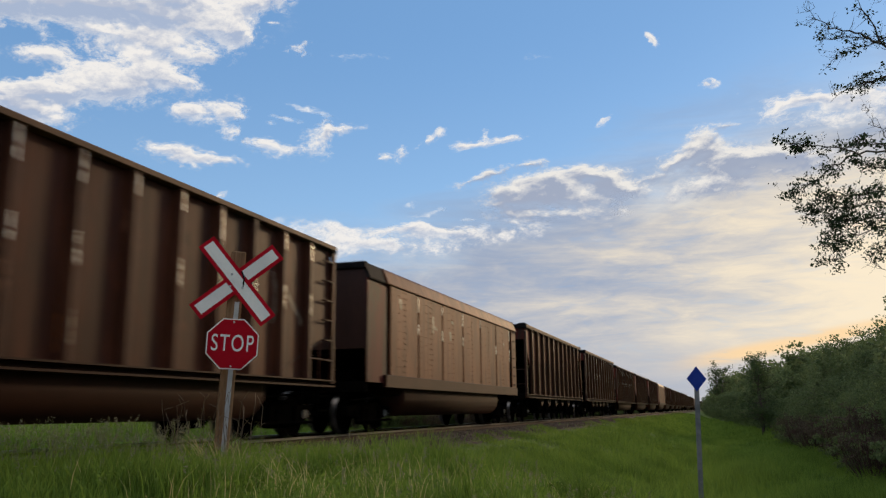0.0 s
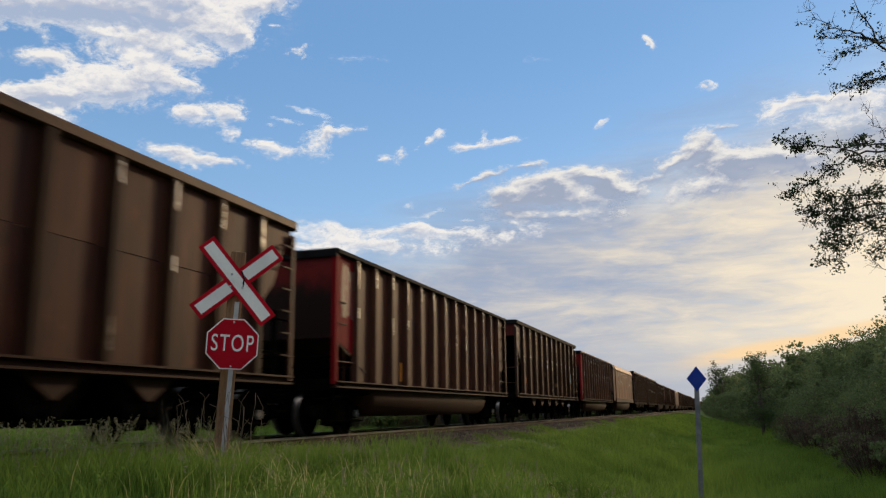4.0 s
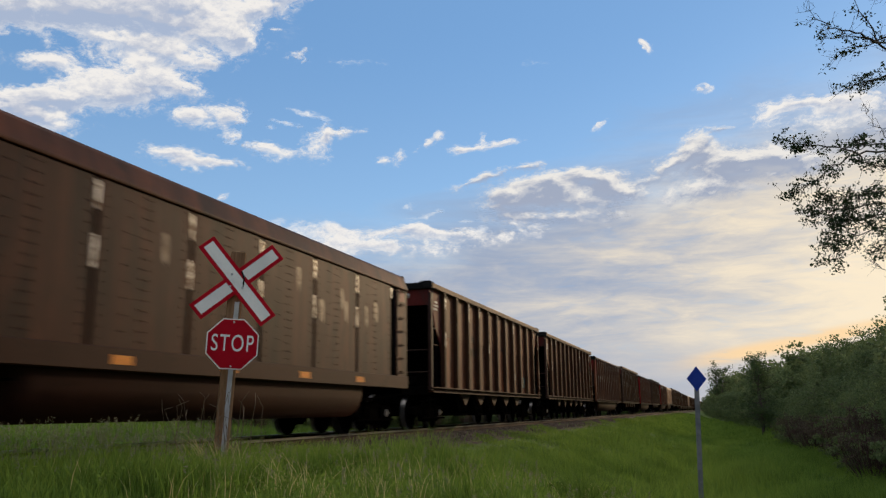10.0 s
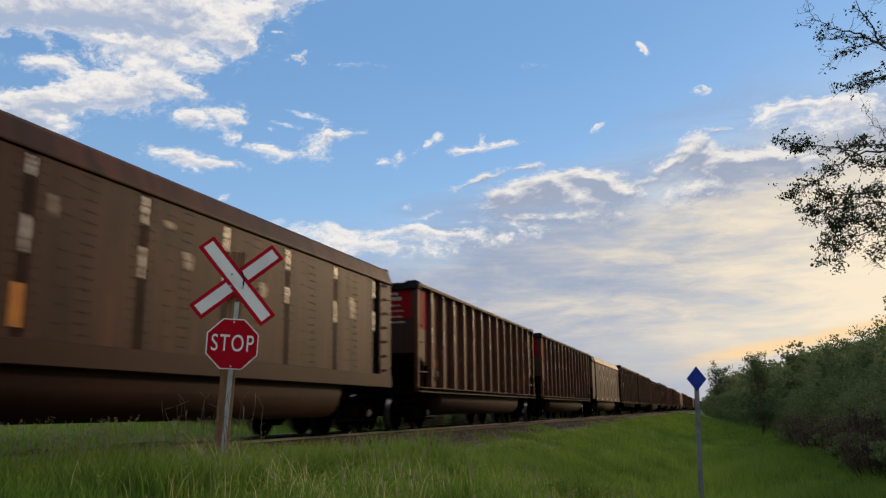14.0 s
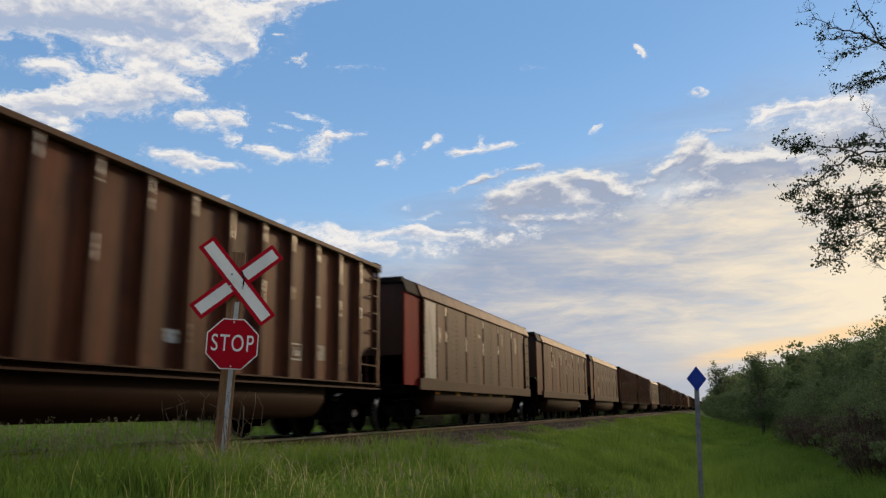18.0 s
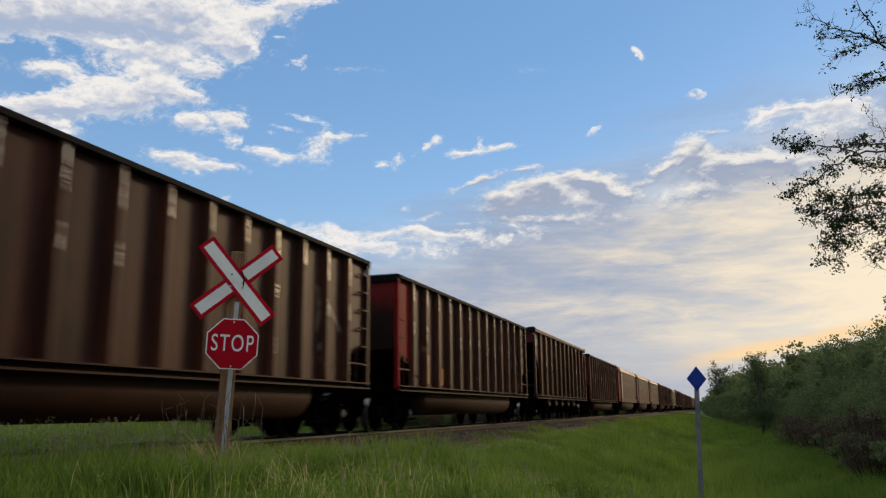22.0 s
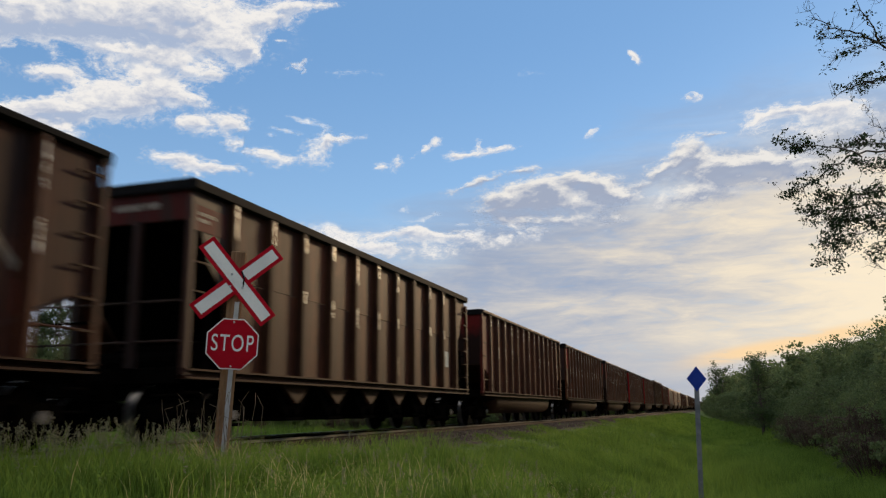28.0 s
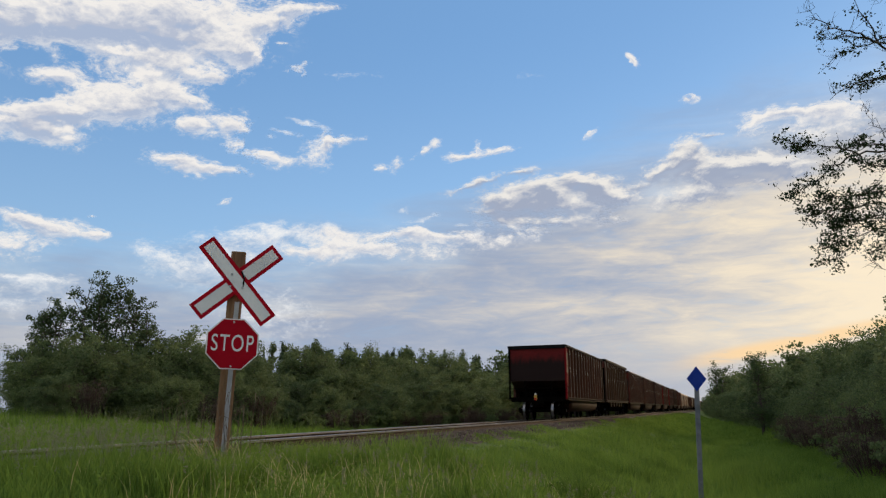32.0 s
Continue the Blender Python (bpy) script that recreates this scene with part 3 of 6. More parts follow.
def add_wear(p, rs, out=0.1365, half=0.032, chance=0.9):
    """Scuffed strips of bare metal on a post's face: one under the rim, one at mid height, at times a dull one low down."""
    for place, likely, lengths in ((3.755 if out > 0.13 else 3.86, chance, (0.30, 0.44, 0.60)), (2.78, 0.75 * chance, (0.24, 0.36, 0.46)), (1.80, 0.2 * chance, (0.30, 0.45))):
        if rs.random() > likely:
            continue
        i = rs.randrange(len(lengths))
        h, w = lengths[i], half * (1.0, 0.8, 0.9)[i]

        def strip(bm):
            n = 7
            left = [(-w * (0.8 + 0.2 * math.sin(2.7 * j + i)), -h * j / n) for j in range(n + 1)]
            right = [(w * (0.55 + 0.45 * math.cos(1.9 * j + 2 * i)), -h * (j + 0.25) / n) for j in range(n)]
            prism(bm, left + right[::-1], "y", out - 0.001, out + 0.002)
        put("bare_patch", "bare_patch" + str((i, half, place, out)), bare_metal if place > 2 else rubbed_metal, p, strip, at=(0, 0, place - rs.uniform(0, 0.07)))


def tub_car(name, label, wall, rib, end, corner, rim, spin=True, fine=True):
    """A coal gondola with posts along its sides and a round-bottomed tub between the trucks."""
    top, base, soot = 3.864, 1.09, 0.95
    car = thing(name, label, "coal car", group="cars of the coal train")
    posts = [-LONG + 1.10 + 1.017 * i for i in range(13)]

    def wall_shape(bm):
        prism(bm, [(-LONG + 1.10, base), (LONG - 1.10, base), (LONG - 1.10, top - 0.1), (-LONG + 1.10, top - 0.1)], "x", 1.395, 1.445)
    for s in (-1, 1):
        if s < 0 or not fine:
            w = put("side_wall", "tub/side_wall", wall, car, wall_shape)
            w.rotation_euler[2] = 0 if s > 0 else math.pi
        else:
            def bay_shape(bm):
                prism(bm, [(0.0, base), (1.013, base), (1.013, top - 0.08), (0.0, top - 0.08)], "x", 1.395, 1.445)
            for y in posts[:-1]:
                put("side_panel", "tub/side_panel", wall, car, bay_shape, at=(0, y + 0.002, 0))
        def rib_shape(bm):
            prism(bm, [(-0.085, 0.0), (-0.046, 0.135), (0.046, 0.135), (0.085, 0.0)][::-1], "z", base - 0.02, top - 0.085)
        for y in posts:
            p = put("side_post", "tub/side_post", rib, car, rib_shape, at=(s * 1.445, y, 0), turn=(0, 0, -1.5708 if s > 0 else 1.5708), bevel=0.01)
            if s > 0 and fine:
                add_wear(p, rs_wear, chance=0.8 if plain_end else 0.9)

        def sill_shape(bm):
            prism(bm, [(1.38, 0.98), (1.60, 0.98), (1.60, 1.01), (1.47, 1.02), (1.47, 1.08), (1.61, 1.09), (1.61, 1.115), (1.38, 1.115)], "y", -LONG + 0.05, LONG - 0.05)
        q = put("side_sill", "side_sill", tub_paint, car, sill_shape, "worn steel side sill")
        q.rotation_euler[2] = 0 if s > 0 else math.pi
    add_rim(car, top, rim)

    def tub_shape(bm):
        ring = [(-1.40, 1.05), (-1.40, 0.80)] + [(-1.40 + 0.42 * (1 - math.cos(a)), 0.80 - 0.42 * math.sin(a)) for a in (0.4, 0.8, 1.2, 1.5708)]
        ring = ring + [(-x, z) for x, z in ring[::-1]]
        rows = []
        for y, sc, lift in ((-5.05, 0.86, 0.30), (-4.9, 0.96, 0.10), (-4.72, 1.0, 0.0), (0, 1.0, 0.0), (4.72, 1.0, 0.0), (4.9, 0.96, 0.10), (5.05, 0.86, 0.30)):
            rows.append([bm.verts.new((x * sc, y, min(1.05, z + lift * (1.05 - z) / 0.67))) for x, z in ring])
        for a, b in zip(rows, rows[1:]):
            for i in range(len(ring) - 1):
                bm.faces.new((a[i], a[i + 1], b[i + 1], b[i]))
        bm.faces.new(rows[0][::-1]), bm.faces.new(rows[-1])
    put("tub", "tub/tub", tub_paint, car, tub_shape, "round-bottomed dusty tub", smooth=True)

    for e in (-1, 1):
        def end_shape(bm):
            prism(bm, [(LONG - 0.10, top - 0.1), (LONG - 0.07, top - 0.1), (LONG - 0.07, 2.0), (4.8, 1.08), (4.77, 1.08), (LONG - 0.10, 2.0)], "x", -HALF + 0.12, HALF - 0.12)
        q = put("end_wall", "tub/end_wall", sooty_brown, car, end_shape, "sooty end wall above a dark slope sheet")
        q.rotation_euler[2] = 0 if e > 0 else math.pi

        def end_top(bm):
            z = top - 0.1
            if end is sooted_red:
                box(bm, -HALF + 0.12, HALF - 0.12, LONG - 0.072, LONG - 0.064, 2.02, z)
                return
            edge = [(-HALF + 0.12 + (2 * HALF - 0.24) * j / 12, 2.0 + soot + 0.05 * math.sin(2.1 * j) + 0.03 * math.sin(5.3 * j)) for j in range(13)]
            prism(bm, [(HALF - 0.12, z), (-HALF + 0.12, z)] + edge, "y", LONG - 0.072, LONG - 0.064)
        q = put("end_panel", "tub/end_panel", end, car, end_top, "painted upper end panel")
        q.rotation_euler[2] = 0 if e > 0 else math.pi
        for s in (-1, 1):
            near = s > 0
            q = put("corner_panel", "tub/corner_panel" + str((e, near)), corner if e < 0 else wall, car,
                    lambda bm, e=e: prism(bm, [(0.0, top - 0.1), (-e * 1.12, top - 0.1), (-e * 1.12, 1.62), (0.0, 2.02)], "x", 0.0, 0.03), at=(s * (HALF - 0.12) - 0.015, e * (LONG - 0.10), 0))
        if fine:
            def rail_shape(bm):
                rod(bm, (-1.5, 0, 1.62), (1.5, 0, 1.62), 0.018, 6)
            put("end_handrail", "end_handrail", sooty, car, rail_shape, at=(0, e * (LONG - 0.09), 0))

            def post_shape(bm):
                rod(bm, (0, 0, 1.1), (0, 0, 2.0), 0.03, 6)
            for x in (-0.7, 0.7):
                put("end_post", "end_post", sooty, car, post_shape, at=(x, e * (LONG - 0.09), 0))

            def side_rail(bm):
                rod(bm, (0, 0.05, 1.52), (0, 1.05, 1.52), 0.016, 6)
                rod(bm, (0, 0.55, 1.1), (0, 0.55, 1.85), 0.016, 6)
            put("corner_handrail", "corner_handrail", rib_paint, car, side_rail, at=(HALF - 0.09, e * LONG if e < 0 else LONG - 1.1, 0))
    if fine:
        add_steps(car, wall, corner)
    add_running_gear(car, spin) if fine else far_gear(car)
    return car


def far_gear(car):
    def gear(bm):
        for y in (-6.89, -5.11, 5.11, 6.89):
            for s in (-1, 1):
                rod(bm, (s * 0.66, y, 0.457), (s * 0.82, y, 0.457), 0.457, 14)
        for y in (-6, 6):
            for s in (-1, 1):
                prism(bm, [(y - 1.2, 0.4), (y - 1.2, 0.6), (y - 0.4, 0.72), (y + 0.4, 0.72), (y + 1.2, 0.6), (y + 1.2, 0.4), (y + 0.4, 0.2), (y - 0.4, 0.2)], "x", s * 1.0 - 0.07, s * 1.0 + 0.07)
        box(bm, -0.19, 0.19, -8.07, 8.07, 0.70, 1.0)
    put("running_gear", "running_gear", sooty, car, gear, "sooty wheels and trucks")


def hopper_car(name, label, wall, rib, end, corner, rim, spin=True, fine=True):
    """A coal hopper with five bays, posts along its sides and open, sloping ends."""
    top, base = 4.02, 1.12
    car = thing(name, label, "coal car", group="cars of the coal train")
    posts = [-LONG + 1.2 * i for i in range(1, 12)]
    for s in (-1, 1):
        def wall_shape(bm):
            box(bm, 1.43, 1.455, -LONG + 1.2, LONG - 1.2, base, 2.62)
            box(bm, 1.438, 1.463, -LONG + 1.2, LONG - 1.2, 2.628, top - 0.1)
        if s < 0 or not fine:
            q = put("side_wall", "hop/side_wall", wall, car, wall_shape)
            q.rotation_euler[2] = 0 if s > 0 else math.pi
        else:
            for y in posts[:-1]:
                put("lower_panel", "hop/lower_panel", wall, car, lambda bm: box(bm, 1.43, 1.455, 0.002, 1.198, base, 2.62), at=(0, y, 0))
                put("upper_panel", "hop/upper_panel", wall, car, lambda bm: box(bm, 1.43, 1.463, 0.002, 1.198, 2.632, top - 0.1), at=(0, y, 0))
        def rib_shape(bm):
            prism(bm, [(-0.13, 0.0), (-0.075, 0.125), (0.075, 0.125), (0.13, 0.0)][::-1], "z", base - 0.03, top - 0.14)
        for y in posts:
            p = put("side_post", "hop/side_post", rib, car, rib_shape, at=(s * 1.46, y, 0), turn=(0, 0, -1.5708 if s > 0 else 1.5708), bevel=0.01)
            if s > 0 and fine:
                add_wear(p, rs_wear, 0.1265, 0.04, 0.9 if wall is brown_paint else 0.4)

        def sill_shape(bm):
            prism(bm, [(1.38, 0.99), (1.60, 0.99), (1.60, 1.02), (1.50, 1.03), (1.50, 1.10), (1.61, 1.11), (1.61, 1.14), (1.38, 1.14)], "y", -LONG + 0.05, LONG - 0.05)
        q = put("side_sill", "hop/side_sill", tub_paint, car, sill_shape, "worn steel side sill")
        q.rotation_euler[2] = 0 if s > 0 else math.pi
    add_rim(car, top, rim, 0.15)
    for i in range(5):
        y = (i - 2) * 1.74

        def bay(bm):
            prism(bm, [(-0.86, 1.05), (0.86, 1.05), (0.26, 0.42), (-0.26, 0.42)], "x", -1.30, 1.30)
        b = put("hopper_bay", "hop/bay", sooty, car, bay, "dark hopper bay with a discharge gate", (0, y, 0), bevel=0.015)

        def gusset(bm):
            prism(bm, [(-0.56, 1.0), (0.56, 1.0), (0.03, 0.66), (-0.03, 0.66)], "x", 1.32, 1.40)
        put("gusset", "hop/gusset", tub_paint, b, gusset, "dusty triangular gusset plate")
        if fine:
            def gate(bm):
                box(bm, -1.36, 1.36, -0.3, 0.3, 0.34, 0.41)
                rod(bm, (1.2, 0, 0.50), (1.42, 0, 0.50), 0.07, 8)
            put("gate", "hop/gate", shaded_gear, b, gate)
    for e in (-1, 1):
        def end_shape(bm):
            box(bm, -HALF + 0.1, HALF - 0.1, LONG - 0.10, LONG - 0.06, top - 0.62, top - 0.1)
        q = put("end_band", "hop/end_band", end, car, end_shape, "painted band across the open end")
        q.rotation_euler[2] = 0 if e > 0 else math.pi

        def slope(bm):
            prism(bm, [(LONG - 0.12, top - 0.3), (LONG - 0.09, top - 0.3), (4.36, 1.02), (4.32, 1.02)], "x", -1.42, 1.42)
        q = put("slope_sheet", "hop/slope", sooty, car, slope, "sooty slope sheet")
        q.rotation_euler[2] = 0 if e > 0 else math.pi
        for s in (-1, 1):
            put("corner_panel", "hop/corner" + str(e), corner if e < 0 else wall, car,
                lambda bm, e=e: prism(bm, [(0.0, top - 0.1), (-e * 1.14, top - 0.1), (-e * 1.14, 1.55), (-e * 0.98, 2.35), (-e * 0.55, 2.75), (-e * 0.28, 3.35), (0.0, 3.62)], "x", 0.0, 0.028),
                "three-cornered panel over the open end", at=(s * (HALF - 0.12) - 0.014, e * (LONG - 0.08), 0))
        if fine:
            def cage_shape(bm):
                box(bm, -0.06, 0.06, -0.05, 0.05, 1.1, top - 0.6)
            for x in (-0.55, 0.55):
                put("end_post", "hop/end_post", sooty_brown, car, cage_shape, "sooty upright end post", (x, e * (LONG - 0.08), 0))

            def bar_shape(bm):
                rod(bm, (-1.5, 0, 0), (1.5, 0, 0), 0.018, 6)
            for z in (1.55, 2.15):
                put("end_handrail", "hop/end_bar", sooty_brown, car, bar_shape, at=(0, e * (LONG - 0.05), z))

            def brace(bm):
                for z in (1.55, 2.15):
                    rod(bm, (0, 0.03, z), (0, 1.15, z), 0.016, 6)
                box(bm, -0.03, 0.03, 0.62, 0.70, 1.1, 2.3)
            put("corner_brace", "hop/brace", sooty, car, brace, at=(HALF - 0.13, -LONG if e < 0 else LONG - 1.18, 0))
    if fine:
        add_steps(car, wall, sooty_brown)
    add_running_gear(car, spin) if fine else far_gear(car)
    return car


def panel_car(name, label, wall, rib, end, corner, rim, spin=True, fine=True):
    """A smooth-sided coal car: wide riveted panels, narrow dark seams, a sloping top band, a tub below."""
    top, base = 3.895, 1.34
    car = thing(name, label, "coal car", group="cars of the coal train")
    seams = [-LONG + 1.28 + 2.0 * i for i in range(7)]
    for s in (-1, 1):
        turn = (0, 0, 0 if s > 0 else math.pi)

        def back(bm):
            box(bm, 1.47, 1.49, -LONG + 1.2, LONG - 0.75, base - 0.2, top - 0.3)
        put("inner_wall", "pan/inner", sooty, car, back, turn=turn)
        for i in range(6):
            def panel(bm):
                prism(bm, [(0.045, base - 0.02), (1.955, base - 0.02), (1.955, 3.50), (0.045, 3.50)], "x", 1.49, 1.545)
            p = put("side_panel", "pan/panel", wall, car, panel, at=(0, seams[i], 0) if s > 0 else (0, -seams[i], 0), turn=turn, bevel=0.012)
            if fine and s > 0:
                def rivets(bm):
                    for y in (0.16, 0.92, 1.04, 1.84):
                        for j in range(15):
                            z = 1.44 + j * 0.142
                            box(bm, 1.545, 1.556, y - 0.014, y + 0.014, z - 0.014, z + 0.014)
                    for j in range(9):
                        z = 1.55 + j * 0.22
                        box(bm, 1.545, 1.556, 0.56 + 0.02 * (j % 2), 0.64, z, z + 0.02)
                tagged(put("rivets", "pan/rivets", wall, p, rivets, "rows of rivets"), kind="stuff")

        if fine and s > 0:
            for y in seams[1:]:
                for z, h in ((3.46, rs_wear.choice((0.25, 0.4))), (2.75, rs_wear.choice((0.3, 0.45)))):
                    if rs_wear.random() < 0.8:
                        put("bare_patch", "pan/bare" + str(h), bare_metal, car, lambda bm, h=h: prism(bm, [(-0.035, 0), (0.03, -0.02), (0.036, -h * 0.5), (0.02, -h), (-0.03, -h * 0.95)], "x", 1.490, 1.549), "scuffed bare metal on a seam", (0, y, z))
            for q in range(7):
                w, h = rs_wear.choice((0.07, 0.12, 0.18)), rs_wear.choice((0.12, 0.3, 0.5))
                y = rs_wear.choice(seams[:-1]) + rs_wear.uniform(0.3, 1.6)
                put("rubbed_smear", "pan/smear" + str((w, h)), rubbed_metal, car, lambda bm, w=w, h=h: prism(bm, [(-w, -h * 0.1), (-w * 0.4, 0), (w * 0.5, -h * 0.06), (w, -h * 0.4), (w * 0.55, -h), (w * 0.1, -h * 0.8), (-w * 0.5, -h * 0.95)], "x", 1.544, 1.5475), "pale rubbed smear", (0, y, 3.3 - rs_wear.uniform(0, 0.6)))

        def end_panel(bm):
            box(bm, 1.50, 1.53, LONG - 0.70, LONG - 0.05, base - 0.2, top - 0.36)
        put("end_panel", "pan/end_panel", wall, car, end_panel, turn=turn)

        def band(bm):
            prism(bm, [(1.46, 3.50), (1.575, 3.50), (1.585, 3.54), (1.47, top - 0.06), (1.42, top), (1.36, top), (1.36, 3.5)], "y", -LONG + 1.05, LONG - 0.08)
        put("top_band", "pan/band", rim, car, band, "sloping top band", turn=turn, bevel=0.01)

        def low_band(bm):
            box(bm, 1.47, 1.575, -LONG + 1.0, LONG - 0.08, 1.04, base)
        put("side_sill", "pan/low_band", tub_paint, car, low_band, "wide dusty bottom band", turn=turn, bevel=0.012)

    def tub_shape(bm):
        ring = [(-1.44, 1.10), (-1.42, 0.80)] + [(-1.42 + 0.42 * (1 - math.cos(a)), 0.80 - 0.42 * math.sin(a)) for a in (0.4, 0.8, 1.2, 1.5708)]
        ring = ring + [(-x, z) for x, z in ring[::-1]]
        rows = []
        for y, sc, lift in ((-4.75, 0.97, 0.18), (-4.6, 1.0, 0.0), (0, 1.0, 0.0), (4.6, 1.0, 0.0), (4.75, 0.97, 0.18)):
            rows.append([bm.verts.new((x * sc, y, min(1.10, z + lift * (1.05 - z) / 0.67))) for x, z in ring])
        for a, b in zip(rows, rows[1:]):
            for i in range(len(ring) - 1):
                bm.faces.new((a[i], a[i + 1], b[i + 1], b[i]))
        bm.faces.new(rows[0][::-1]), bm.faces.new(rows[-1])
    put("tub", "pan/tub", tub_paint, car, tub_shape, "round-bottomed dusty tub", smooth=True)
    for e in (-1, 1):
        turn = (0, 0, 0 if e > 0 else math.pi)

        def end_shape(bm):
            prism(bm, [(-1.46, 1.9), (1.46, 1.9), (1.46, top - 0.36), (1.38, top - 0.1), (-1.38, top - 0.1), (-1.46, top - 0.36)], "y", LONG - 0.10, LONG - 0.06)
        put("end_wall", "pan/end_wall", end, car, end_shape, "painted end wall", turn=turn)
        put("slope_sheet", "pan/slope", sooty, car, lambda bm: prism(bm, [(LONG - 0.10, 1.9), (LONG - 0.06, 1.9), (4.7, 1.06), (4.66, 1.06)], "x", -1.36, 1.36), "sooty slope sheet", turn=turn)

        def end_chord(bm):
            prism(bm, [(-0.10, -0.16), (0.08, -0.16), (0.09, -0.03), (0.05, 0.0), (-0.10, 0.0)], "x", -1.44, 1.44)
        put("end_chord", "pan/end_chord", black_rim, car, end_chord, "black end rim", (0, e * (LONG - 0.06), top + 0.01), turn, bevel=0.01)
        if e < 0:
            for s in (-1, 1):
                put("corner_panel", "pan/corner" + str(s), corner, car, lambda bm, s=s: box(bm, s * 1.47 - 0.02, s * 1.47 + 0.02, -LONG + 0.05, -LONG + 1.22, 1.15, 3.52), "inset painted corner panel")

                def hip(bm):
                    prism(bm, [(s * 1.40, 3.50), (s * 1.53, 3.50), (s * 1.54, 3.54), (s * 1.43, top - 0.05), (s * 1.39, top), (s * 1.34, top), (s * 1.34, 3.5)], "y", -LONG + 0.06, -LONG + 1.06)
                put("hip_plate", "pan/hip" + str(s), black_rim, car, hip, "dark slanting hip plate")

    if fine:
        for e in (-1, 1):
            add_ladder(car, 1.53 if e > 0 else 1.40, e * (LONG - 0.36) - 0.17)
    add_running_gear(car, spin) if fine else far_gear(car)
    return car


stencil_panel = surface("pale_dusty_panel_paint", (0.30, 0.27, 0.22), (0.42, 0.385, 0.32), 0.55, 0, 1.1, 14, 0.06, STREAK, c=(0.25, 0.22, 0.18), c_amount=0.35)


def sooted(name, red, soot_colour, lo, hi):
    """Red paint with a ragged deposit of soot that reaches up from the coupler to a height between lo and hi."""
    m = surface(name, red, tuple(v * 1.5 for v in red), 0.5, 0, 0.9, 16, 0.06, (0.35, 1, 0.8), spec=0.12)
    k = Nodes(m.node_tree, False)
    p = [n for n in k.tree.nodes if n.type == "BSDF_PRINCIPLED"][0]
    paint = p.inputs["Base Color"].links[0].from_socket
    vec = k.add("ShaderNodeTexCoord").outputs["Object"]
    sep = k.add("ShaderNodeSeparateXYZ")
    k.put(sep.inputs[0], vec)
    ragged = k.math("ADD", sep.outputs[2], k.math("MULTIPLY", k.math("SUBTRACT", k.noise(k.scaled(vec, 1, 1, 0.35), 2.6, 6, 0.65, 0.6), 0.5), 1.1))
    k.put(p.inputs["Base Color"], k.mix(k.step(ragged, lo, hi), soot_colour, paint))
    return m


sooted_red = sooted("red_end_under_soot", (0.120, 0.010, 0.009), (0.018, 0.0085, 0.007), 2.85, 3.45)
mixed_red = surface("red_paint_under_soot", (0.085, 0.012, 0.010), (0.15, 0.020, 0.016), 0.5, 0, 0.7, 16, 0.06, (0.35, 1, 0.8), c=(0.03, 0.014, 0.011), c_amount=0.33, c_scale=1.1)

